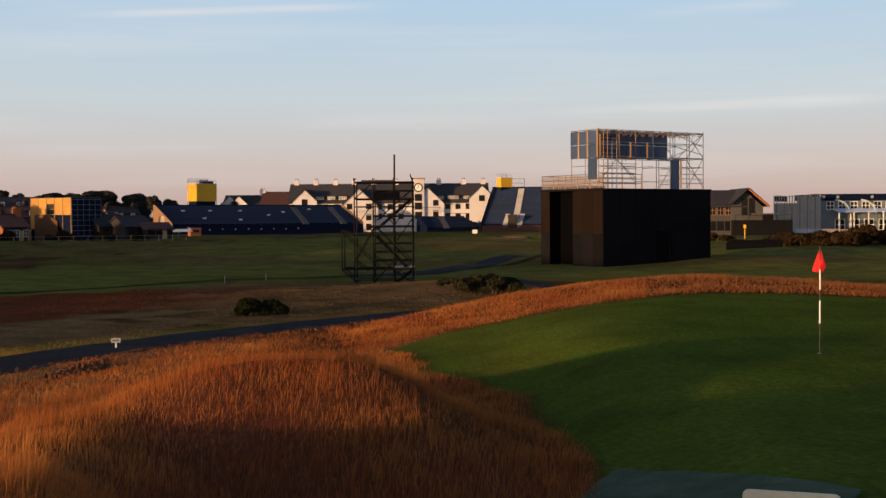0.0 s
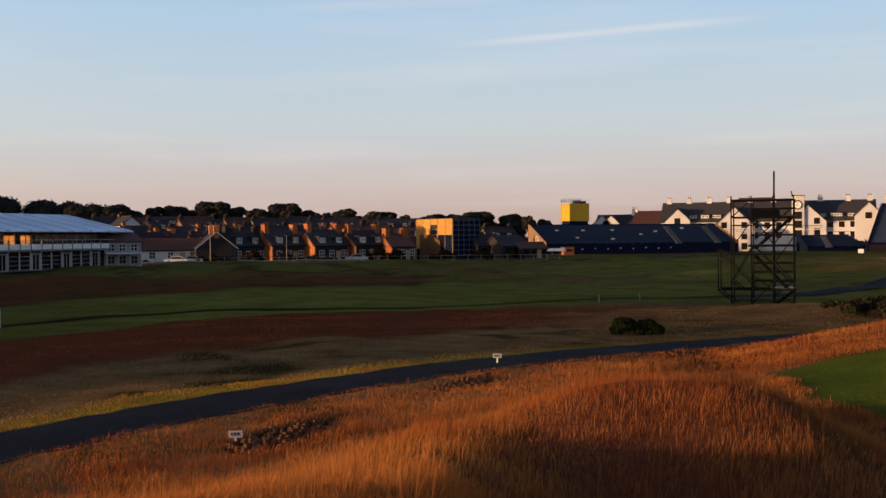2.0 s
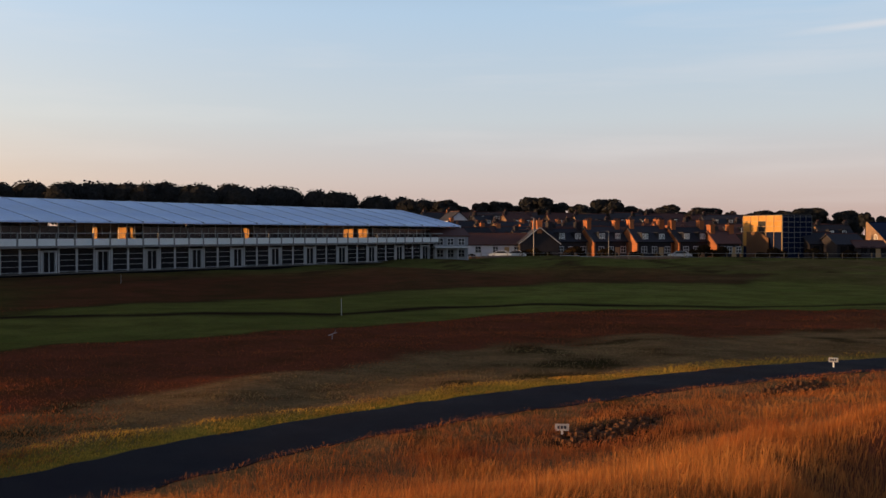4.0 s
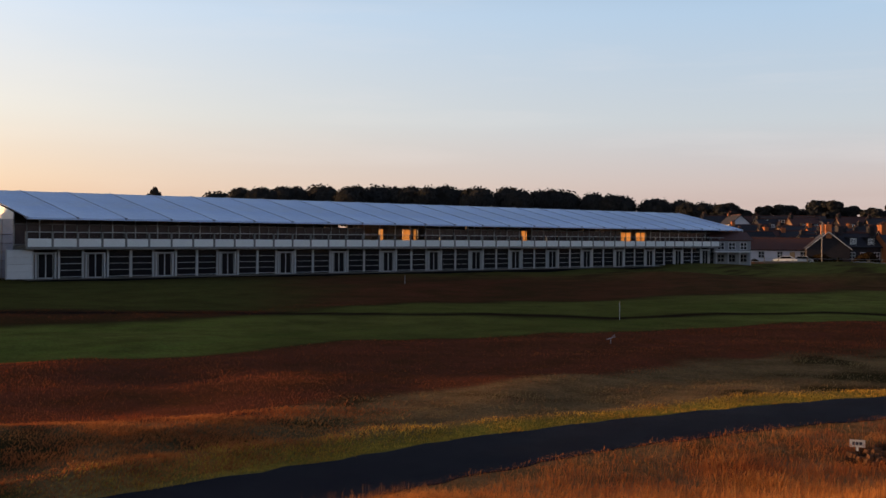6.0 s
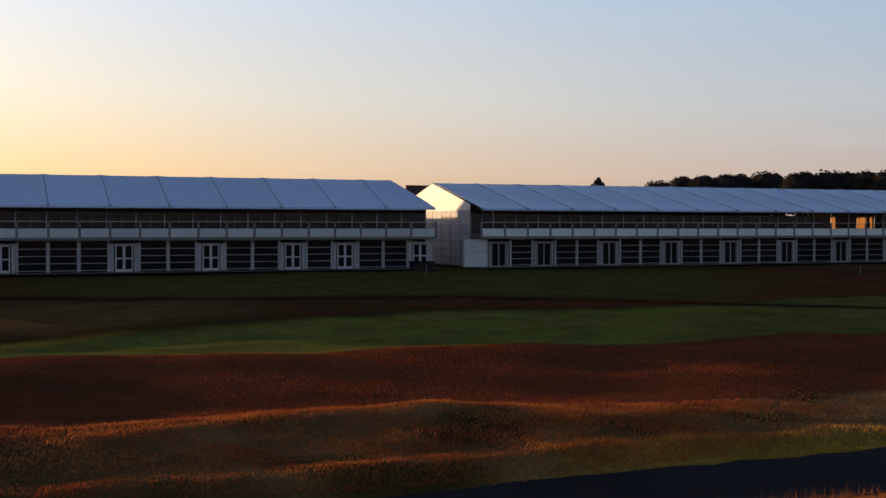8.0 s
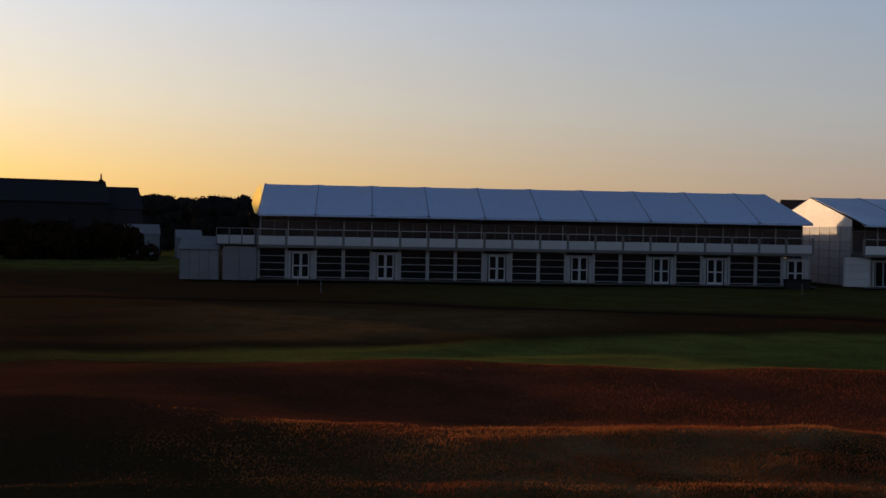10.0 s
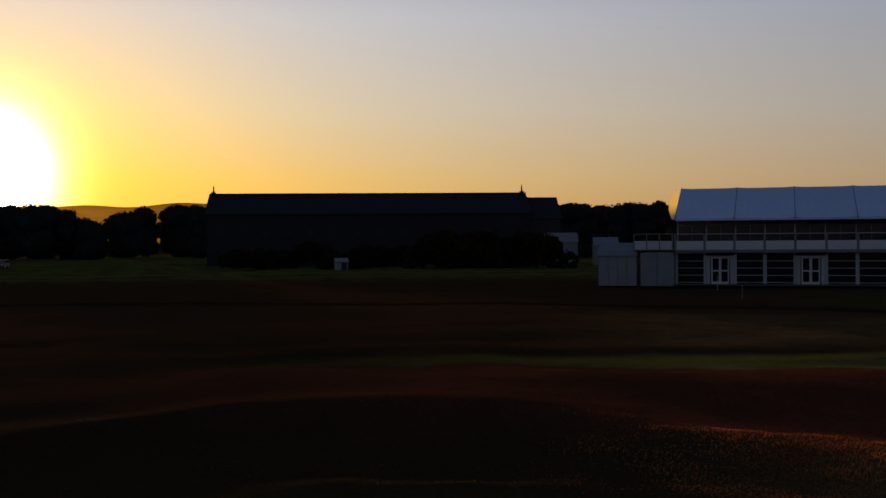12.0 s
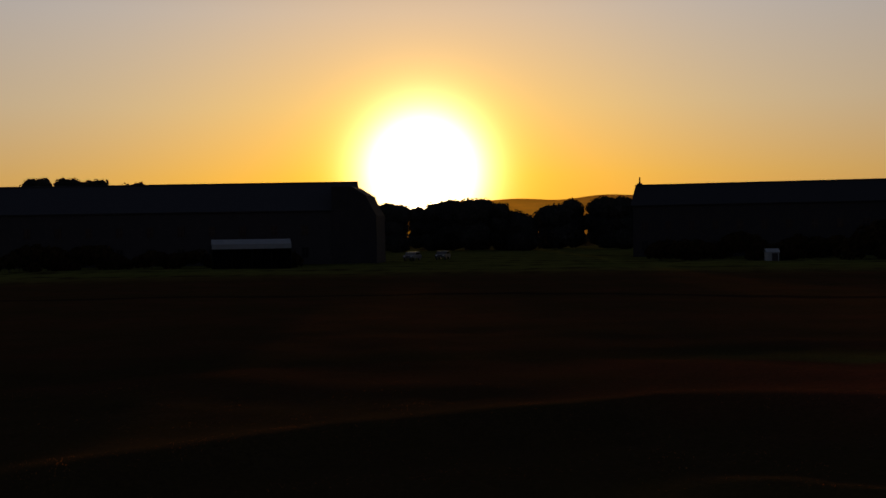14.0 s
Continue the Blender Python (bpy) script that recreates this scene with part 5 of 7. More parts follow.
    for x in xs:
        tube(top, (x, 0, H), (x, 0, H + 0.22), 0.05, "dark_steel", "cap")
    return top


camera_scaffold()


# ---- stands ----
def stand(m, width, rows, rise, run, base, aisles, label, cheek="brick", back_h=0.9, gate=None, skew=0.0):
    """A seat bank: stepped tiers, seat rows, aisles, cheek walls, front wall and back screen."""
    top = thing("grandstand", m, label, "grandstand", "grandstands round the last green")
    part("front_wall", Shape().box(0, width, 0, 0.25, 0, base), "navy_cloth" if skew == 0 else "tile_roof", top)
    for k in range(rows):
        y, z = 0.3 + k * run, base + k * rise
        x0 = skew * k / rows
        part("tier", Shape().box(x0, width, 0, run - 0.01, -0.5, 0.0), "navy_cloth", top).location = (0, y, z)
        edges = [x0 + 0.2] + [e for a in aisles for e in (a - 0.85 + 0.16 * k, a + 0.85 + 0.16 * k)] + [width - 0.2]
        for a, b in zip(edges[::2], edges[1::2]):
            if gate and gate[0] < (a + b) / 2 < gate[1] and k < gate[2]:
                continue
            s = Shape().box(a, b, 0.35, 0.75, 0.28, 0.36).box(a, b, 0.68, 0.76, 0.36, 0.75)
            n = int((b - a) / 2.2)
            for q in range(n + 1):
                x = a + (b - a - 0.1) * q / max(1, n)
                s.box(x, x + 0.1, 0.4, 0.7, 0.0, 0.28)
            part("bench", s, "seat_blue", top).location = (0, y, z)
    depth, high = 0.3 + rows * run, base + rows * rise
    part("back_screen", Shape().box(skew, width, depth, depth + 0.12, 0, high + back_h), "navy_cloth", top)
    tri = [(0, 0), (depth + 0.12, 0), (depth + 0.12, high + back_h), (depth - run, high + 0.5), (0, base + 0.5)]
    for x in (-0.15, width):
        s = Shape()
        k = len(tri)
        lean = lambda z: skew * max(0.0, z - base - 0.5) / (rows * rise) if x < 0 else 0.0
        s.v = [(x + lean(z), y, z) for y, z in tri] + [(x + 0.15 + lean(z), y, z) for y, z in tri]
        s.f = [tuple(range(k)), tuple(range(2 * k - 1, k - 1, -1))] + [(i, k + i, k + (i + 1) % k, (i + 1) % k) for i in range(k)]
        part("cheek_wall", s, cheek, top)
    for a in aisles:
        wide_step = Shape().box(-0.8, 0.8, 0.02, run * 0.5 - 0.002, 0, rise * 0.5 + 0.25).mesh("aisle_step")
        low_step = Shape().box(-0.8, 0.8, run * 0.5, run, 0, 0.25).mesh("aisle_step")
        for k in range(rows):
            for step in (wide_step, low_step):
                part("aisle_step", step, "grey_panel" if skew else "stair_grey", top, "pale aluminium step").location = (a + 0.16 * k, 0.3 + k * run, base + k * rise)
    if gate:
        g0, g1, gr = gate
        zt = base + gr * rise
        # the tunnel is a solid box, its shade given as a dark colour
        part("gate_opening", Shape().box(g0 + 1.5, g1 - 1.5, -0.05, 0.3 + gr * run, base * 0.6, zt + 0.3), "dark_void", top, "dark box standing for the tunnel's shade")
        for a, b in ((g0, g0 + 1.4), (g1 - 1.4, g1)):
            c = Shape()
            for k in range(gr + 1):
                c.box(a + 0.22 * k, b - 0.3 + 0.22 * k, 0.0 + k * run, 0.3 + (k + 1) * run, base * 0.6, base + (k + 1) * rise)
            part("gate_cheek", c, "white_frame", top, "pale entrance side wall")
    return top


# long low bank and the tall bank, with a short one in the corner between
long_bank = stand(place(13.25, 270, 24), 52, 12, 0.36, 0.85, 2.4, [35.5, 46.5], "long low dark blue seat bank with a brick end", "stone", back_h=0.6)
stand(place(-1.95, 296, 3), 34, 20, 0.49, 0.8, 1.7, [8.6], "tall dark blue seat bank with pale steps and entrance", "navy_cloth", 0.5, (5.4, 10.6, 5), skew=4.0)
stand(place(0.75, 303, 28), 17, 7, 0.42, 0.8, 0.9, [6], "short dark blue seat bank in the corner", "navy_cloth", 0.3)


# small white seat numbers on the long bank, lamps along its front
for x, row in ((5.5, 8), (9.0, 3), (12.5, 8), (18.0, 2), (20.5, 8), (27.0, 5), (32.0, 7), (40.5, 9)):
    part("row_marker", Shape().box(x, x + 0.9, 0.3 + row * 0.85 + 0.3, 0.3 + row * 0.85 + 0.34, 2.4 + row * 0.36 + 0.4, 2.4 + row * 0.36 + 0.72), "white_panel", long_bank, "small white row marker")
for k in range(8):
    part("wall_lamp", Shape().box(9.0 + k * 3.4, 9.25 + k * 3.4, -0.09, -0.003, 1.2 + 0.15 * (k % 2), 1.42 + 0.15 * (k % 2)), "white_panel", long_bank, "small pale wall lamp")


def stand_corner():
    """A small brick kiosk and a low white awning by the end of the long bank."""
    kiosk = thing("kiosk", place(12.15, 262, 20), "small brick-red kiosk at the foot of the seat bank", "kiosk")
    part("wall", Shape().box(-1.2, 1.2, 0, 2.0, -0.1, 1.9), "brick", kiosk)
    part("roof", Shape().box(-1.35, 1.35, -0.15, 2.15, 1.905, 2.05), "slate", kiosk)
    part("hatch", Shape().box(-0.7, 0.7, -0.05, -0.003, 0.9, 1.5), "dark_void", kiosk)
    awning = thing("awning", place(13.0, 258, 10), "low white awning on thin posts by the seat bank", "awning")
    part("cloth", Shape().slab([(-3.2, 0, 1.2), (3.2, 0, 1.2), (3.2, 2.2, 1.7), (-3.2, 2.2, 1.7)], 0.08), "white_panel", awning)
    for x in (-3.1, 0.0, 3.0):
        part("post", Shape().box(x, x + 0.1, 0.05, 0.15, -0.1, 1.15), "grey_frame", awning)


stand_corner()


badge = Shape()
for k in range(18):
    a, b = 6.2832 * k / 18, 6.2832 * (k + 1) / 18
    badge.bar((-0.2, 5.2 + 0.85 * math.cos(a), 3.6 + 0.85 * math.sin(a)), (-0.2, 5.2 + 0.85 * math.cos(b), 3.6 + 0.85 * math.sin(b)), 0.1, 5)
badge.box(-0.24, -0.16, 5.1, 5.3, 3.2, 4.0)
part("badge", badge, "white_paint", long_bank, "plain white ring badge")


def lattice_cube(az, r, w, z0, z1, label, d=5.0):
    """A yellow scoreboard box on a braced scaffold base."""
    top = thing("scoreboard", place(az, r, 30), label, "scoreboard", "yellow scoreboards")
    part("box", Shape().box(-w / 2, w / 2, 0, d, z0, z1), "yellow_paint", top)
    for x in (-w / 2 - 0.01, w / 2 - 0.1):
        part("corner_strip", Shape().box(x, x + 0.12, -0.06, -0.003, z0, z1), "timber", top)
    part("cap", Shape().box(-w / 2 - 0.1, w / 2 + 0.1, -0.1, d + 0.1, z1, z1 + 0.12), "grey_panel", top)
    for x in (-w / 2, 0, w / 2):
        for y in (0.1, d - 0.1):
            tube(top, (x, y, 0), (x, y, z0), 0.06, "dark_steel", "leg")
            tube(top, (x, y, z1), (x, y, z1 + 1.1), 0.03, "steel", "rail_post")
    for y in (0.1, d - 0.1):
        for z in (z1 + 0.6, z1 + 1.1):
            tube(top, (-w / 2, y, z), (w / 2, y, z), 0.03, "steel", "guard_rail")
        tube(top, (-w / 2, y, 0.3), (0, y, z0), 0.04, "dark_steel", "brace")
        tube(top, (w / 2, y, 0.3), (0, y, z0), 0.04, "dark_steel", "brace")
    part("plinth", Shape().box(-w / 2 + 0.2, w / 2 - 0.2, 0.3, d - 0.3, z0 - 1.4, z0 - 0.004), "navy_cloth", top)
    return top


board = lattice_cube(11.62, 318, 6.1, 8.6, 13.3, "bright yellow scoreboard box raised behind the seat bank")
for x, y, w, h in ((-0.6, 1.2, 1.9, 0.9), (1.9, 1.0, 0.8, 0.7)):
    part("roof_cabinet", Shape().box(x, x + w, y, y + 1.6, 13.42, 13.42 + h), "dark_void", board)
for z in (12.2, 13.0, 14.0, 14.6):
    tube(board, (-5.4, 0.5, z), (-3.05 if z < 13.5 else 1.0, 0.5, z), 0.07, "white_frame", "scaffold_rail")
for x in (-5.3, -4.2):
    tube(board, (x, 0.5, 8.6), (x, 0.5, 14.7), 0.05, "steel", "scaffold_post")
small = lattice_cube(-3.2, 312, 3.4, 11.9, 14.4, "small yellow box on the crest of the seat bank", 2.5)
for z in (13.0, 14.2):
    tube(small, (1.7, 0, z), (5.6, 0, z), 0.05, "dark_steel", "guard_rail")
tube(small, (5.6, 0, 0), (5.6, 0, 14.2), 0.05, "dark_steel", "rail_post")


def hoarding_tower():
    """Square tower wrapped in gold hoarding on the sunny side and dark rails on the other."""
    top = thing("hoarding_tower", place(17.95, 226, 38), "square tower clad in gold hoarding with dark railed side", "tower")
    W, D, H = 6.9, 12.0, 8.1
    # far from the corner along -y is the sunny face (x = 0), the front face is dark
    for k in range(5):
        y = k * D / 5
        for q in range(3):
            z = 5.0 + q * 1.03
            if k in (2,) and q < 2:
                continue
            part("hoarding_panel", Shape().box(0, 0.08, y + 0.04, y + D / 5 - 0.04, z, z + 0.98), "hoard_gold", top)
    part("hoarding_panel", Shape().box(0, 0.08, D - 1.6, D, 2.2, 4.95), "hoard_gold", top)
    # a flat dark sheet stands in for the shade inside the opening
    part("dark_opening", Shape().box(0.02, 0.06, 4.8, 7.2, 4.2, 7.05), "dark_void", top)
    s = Shape()
    pts = [(3.6, 0.0), (10.4, 0.0), (10.4, 5.0), (6.5, 5.0), (3.6, 3.7)]
    s.v = [(-0.4, y, z) for y, z in pts] + [(-0.25, y, z) for y, z in pts]
    s.f = [tuple(range(5)), tuple(range(9, 4, -1))] + [(i, 5 + i, 5 + (i + 1) % 5, (i + 1) % 5) for i in range(5)]
    part("plywood_screen", s, "plywood", top, "weathered plywood screen")
    part("side_cloth", Shape().box(0.02, 0.06, 0, 4.8, 0, 4.95).box(0.02, 0.06, 7.2, D, 0, 4.95), "navy_cloth", top)
    part("front_cloth", Shape().box(0, W, 0, 0.08, 0, H), "navy_cloth", top)
    for k in range(8):
        z = 0.9 + k * 0.98
        part("rail", Shape().box(0, W, -0.08, -0.005, z, z + 0.09), "grey_frame", top)
    for k in range(6):
        x = 0.05 + k * (W - 0.1) / 5
        part("rail_upright", Shape().box(x - 0.03, x + 0.03, -0.14, -0.085, 0.5, H), "grey_frame", top)
    for q in range(4):
        z = 4.98 + q * 1.03
        part("hoarding_batten", Shape().box(-0.12, -0.095, 0, D, z - 0.05, z + 0.05), "timber", top)
    part("back_cloth", Shape().box(0, W, D - 0.08, D, 0, H), "navy_cloth", top)
    part("end_cloth", Shape().box(W - 0.08, W, 0.08, D - 0.08, 0, H), "navy_cloth", top)
    part("roof", Shape().box(0, W, 0, D, H, H + 0.1), "deck", top)
    for y in np.linspace(0, D, 6):
        part("upright", Shape().box(-0.09, -0.005, y - 0.05, y + 0.05, 0, H), "timber", top)
    return top


hoarding_tower()


# ---- buildings ----
def gable_roof(s, x0, x1, y0, y1, eave, ridge, over=0.3, thick=0.18):
    ym = (y0 + y1) / 2
    s.slab([(x0 - over, y0 - over, eave), (x1 + over, y0 - over, eave), (x1 + over, ym, ridge), (x0 - over, ym, ridge)], thick)
    s.slab([(x0 - over, ym, ridge), (x1 + over, ym, ridge), (x1 + over, y1 + over, eave), (x0 - over, y1 + over, eave)], thick)
    return s


def gable_wall(s, x0, x1, y0, y1, eave, ridge):
    """Walls of a house whose ridge runs along x."""
    ym = (y0 + y1) / 2
    for x in (x0, x1 - 0.25):
        s.v += [(x + q, y, z) for q in (0, 0.25) for y, z in ((y0, 0), (y1, 0), (y1, eave - 0.05), (ym, ridge - 0.2), (y0, eave - 0.05))]
        k = len(s.v) - 10
        s.f += [tuple(k + i for i in range(5)), tuple(k + 9 - i for i in range(5))] + [(k + i, k + 5 + i, k + 5 + (i + 1) % 5, k + (i + 1) % 5) for i in range(5)]
    s.box(x0 + 0.25, x1 - 0.25, y0, y0 + 0.25, 0, eave - 0.05).box(x0 + 0.25, x1 - 0.25, y1 - 0.25, y1, 0, eave - 0.05)
    return s


def window(parent, x, y, z, w, h, bars="white_paint", flip=False, cross=True):
    """A window: frame bars in front of a dark pane, in a wall facing -y (or -x when flipped)."""
    t = min(0.12, w * 0.14)
    xb, zb = [(0, t), (w - t, w)], [(0, t), (h - t, h)]
    if cross:
        xb.append((w / 2 - t / 2, w / 2 + t / 2))
        zb.append((h * 0.5 - t / 2, h * 0.5 + t / 2))
    f = Shape().lattice(w, h, xb, zb, -0.07, -0.004)
    wob = part("window", f, bars, parent)
    wob.matrix_basis = Matrix.Translation((x, y, z)) @ (pose(0, 0, 0, 0, 0, -90) if flip else Matrix())
    part("pane", Shape().box(0.01, w - 0.01, -0.03, -0.002, 0.01, h - 0.01), "glass", wob)
    return wob


def chimney(parent, x, y, z0, z1, w=1.3, d=0.7, mat="brick", pots=3):
    c = part("chimney", Shape().box(x - w / 2, x + w / 2, y - d / 2, y + d / 2, z0, z1).box(x - w / 2 - 0.08, x + w / 2 + 0.08, y - d / 2 - 0.08, y + d / 2 + 0.08, z1, z1 + 0.15), mat, parent)
    for k in range(pots):
        col = x + (k - (pots - 1) / 2) * w / (pots + 0.3)
        part("chimney_pot", Shape().bar((col, y, z1 + 0.15), (col, y, z1 + 0.6), 0.14, 7, 0.1), "tile_roof", c)
    return c


def dormer(parent, x, y, z, w, h, mat="slate", wall="white_paint", n=1):
    d = part("dormer", Shape().box(x - w / 2, x + w / 2, y, y + 2.5, z, z + h).box(x - w / 2 - 0.2, x + w / 2 + 0.2, y - 0.25, y + 2.7, z + h, z + h + 0.18), mat, parent)
    for k in range(n):
        ww = (w - 0.3) / n
        window(d, x - w / 2 + 0.15 + k * ww, y, z + 0.15, ww - 0.08, h - 0.25, wall)
    return d


def cottage(m, w, d, eave, ridge, wall, roof, label, dormers=(), stacks=(), gable_front=False, windows=(), door=None, trim="white_frame", rise=1.1):
    """A house: ridge across the view, or towards it when gable_front."""
    if gable_front:
        m = m @ pose(0, 0, 0, 0, 0, -90) @ pose(-d, -w / 2, 0)
        w, d = d, w
    else:
        m = m @ pose(-w / 2, 0, 0)
    top = thing("house", m, label, "house", "town houses")
    for x in (0.0, w - 0.25):
        part("gable_end", Shape().prism([(0, 0), (d, 0), (d, eave - 0.05), (d / 2, ridge - 0.2), (0, eave - 0.05)], 0, 0.25), wall, top).matrix_basis = Matrix(((0, 1, 0, x), (1, 0, 0, 0), (0, 0, 1, 0), (0, 0, 0, 1)))
    # long walls get a darker stone: their shade is put into the colour
    for y in (0.0, d - 0.25):
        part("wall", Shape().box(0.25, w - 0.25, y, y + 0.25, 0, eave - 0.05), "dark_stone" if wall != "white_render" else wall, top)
    part("roof", gable_roof(Shape(), 0, w, 0, d, eave, ridge), roof, top)
    part("ridge_tile", Shape().bar((-0.3, d / 2, ridge + 0.02), (w + 0.3, d / 2, ridge + 0.02), 0.13, 6), "tile_roof", top)
    for x in stacks:
        chimney(top, x, d / 2, ridge - 1.3, ridge + rise, 0.9, 1.7 * min(1.0, rise), pots=3 if rise > 1 else 2, mat="brick" if wall == "brick" else "dark_stone")
    for x, dw, n in dormers:
        dormer(top, x, d * 0.06, eave - 0.25, dw, 1.95, n=n)
    for x, z, ww, hh in windows:
        window(top, x, 0, z, ww, hh, trim if wall != "dark_stone" else "dark_steel")
    if door is not None:
        part("front_door", Shape().box(door, door + 0.95, -0.06, -0.003, 0, 2.05), "timber", top)
    for y in (-0.32, d + 0.2):
        part("gutter", Shape().bar((-0.2, y, eave - 0.05), (w + 0.2, y, eave - 0.05), 0.07, 5), "dark_steel", top)
    return top


def town():
    rng = random.Random(9)
    r = 226.0
    F = 2029.0

    def az15(col):
        return 13.79 - math.degrees(math.atan((col - 784) / F))

    # the front row stands askew to the links, so that its end walls catch the sun and its fronts do not
    front = [(128, 11.5, 6.5, 2.5, 4.7, "white_render", "tile_roof", "low white bungalow with a brown tiled roof", 4),
             (268, 7.0, 8.0, 3.0, 5.6, "stone", "slate", "grey stone cottage with slate roof and dormers", 22),
             (342, 7.2, 8.2, 3.0, 5.9, "brick", "slate", "brick cottage with sunlit gable and white dormers", 27),
             (420, 7.4, 8.4, 3.0, 6.1, "brick", "slate", "brick cottage with sunlit gable and white dormers", 27),
             (492, 7.2, 8.2, 3.0, 5.9, "brick", "slate", "brick cottage with sunlit gable and white dormers", 27),
             (548, 5.0, 7.0, 2.8, 5.2, "brick", "tile_roof", "small brick cottage with a tiled roof", 30),
             (705, 6.0, 7.0, 2.6, 4.9, "dark_stone", "slate", "dark stone cottage with a slate roof", 30),
             (748, 6.0, 7.0, 2.5, 4.5, "dark_stone", "slate", "dark low stone cottage with a slate roof", 30),
             (780, 5.5, 5.0, 2.1, 3.4, "dark_stone", "tile_roof", "low brick outhouse with a tiled roof", 20)]
    for k, (col, w, d, e, h, wall, roof, label, turn) in enumerate(front):
        dz = rng.uniform(-0.15, 0.15)
        dm = () if e < 2.95 else ((w * 0.27, 1.5, 2), (w * 0.74, 1.5, 2))
        wn = [(w * 0.12, 0.9, 1.2, 1.3), (w * 0.42, 0.9, 1.1, 1.3), (w * 0.78, 0.9, 1.2, 1.3)]
        cottage(place(az15(col), r + rng.uniform(-2, 3), turn + rng.uniform(-3, 3)), w, d, e + dz, h + dz, wall, roof, label, dm, (0.5, w - 0.5) if e > 2.7 else (), False, wn, w * 0.62)
    gabled = cottage(place(29.6, 222, 6), 7.6, 10, 2.8, 5.9, "dark_stone", "slate", "dark stone cottage with its gable end towards the links", (), (), True, ())
    for x in (0.8, 9.3):
        chimney(gabled, x, 3.8, 4.7, 7.1, 1.7, 1.0)
    for sg in (-1, 1):
        part("barge_board", Shape().slab([(10.34, 3.8 + sg * 4.1, 2.72), (10.34, 3.8, 5.98), (10.34, 3.8, 5.78), (10.34, 3.8 + sg * 4.1, 2.52)][::sg], 0.08), "white_frame", gabled, "white barge board")
    # two that stand out on the hill: a white gable, and a long house with a row of white dormers
    for az, rr, turn, w, d, e, h, wall, label, dm, gf in ((33.6, 318, 22, 5.6, 8, 5.9, 8.4, "white_render", "white rendered house with a slate roof on the hill", (), True),
                                                          (31.3, 345, 6, 20.0, 8, 4.4, 7.2, "dark_stone", "long dark house with four white dormers on the hill", ((3.0, 2.0, 1), (7.7, 2.0, 1), (12.4, 2.0, 1), (17.0, 2.0, 1)), False)):
        m = place(az, rr, turn)
        cottage(Matrix.Translation((0, 0, z_at(m.translation.x, m.translation.y) - 0.3)) @ m, w, d, e, h, wall, "slate", label, dm, (0.6,), gf, rise=0.6)
    # rows climbing the hill behind
    for row, (rr, count, lo, hi) in enumerate(((258, 17, 21.0, 36.5), (300, 19, 15.0, 37.0), (345, 15, 18.5, 37.5))):
        for k in range(count):
            a = lo + (hi - lo) * (k + 0.5 + rng.uniform(-0.25, 0.25)) / count
            m = place(a, rr + rng.uniform(-6, 6), rng.uniform(16, 36))
            x, y = m.translation.x, m.translation.y
            m = Matrix.Translation((0, 0, z_at(x, y) - 0.3)) @ m
            w = rng.uniform(7.5, 12)
            h = rng.uniform(5.4, 6.4) + 0.3 * row
            gf = False
            wall = rng.choice(["stone", "stone", "stone", "brick", "dark_stone", "dark_stone"])
            label = {"stone": "grey stone town house with slate roof on the hill", "brick": "red brick town house with chimneys on the hill", "dark_stone": "dark stone town house with slate roof on the hill"}[wall]
            cottage(m, w, 8, 3.2, h, wall, rng.choice(["slate", "slate", "tile_roof"]), label, () if gf else ((w * 0.3, 1.4, 1), (w * 0.7, 1.4, 1)), (0.6,) if rng.random() < 0.7 else (0.6, w - 0.6), gf, rise=0.6)

    # gardens before the front row: a low pale wall by the road, dark shrubs behind it
    wall = thing("garden_wall", place(27.5, 209, 2), "long low pale wall beside the road", "wall")
    for k in range(11):
        part("wall_section", Shape().box(-22 + k * 3.6, -18.45 + k * 3.6, 0, 0.3, -0.2, 0.5 + 0.06 * (k % 3)), "stone", wall)
        part("coping", Shape().box(-22.03 + k * 3.6, -18.42 + k * 3.6, -0.04, 0.34, 0.505 + 0.06 * (k % 3), 0.58 + 0.06 * (k % 3)), "white_frame", wall)
    for k in range(16):
        a = 14.6 + 20.4 * (k + rng.uniform(0.1, 0.9)) / 16
        q = place(a, rng.uniform(216, 222)).translation
        bush("garden_shrub", q.x, q.y, rng.uniform(2.0, 4.2), rng.uniform(1.1, 2.6), 60 + k, "dark rounded garden shrub before the houses", "shrub", "hedge_leaf", 7, "garden shrubs before the town")


town()


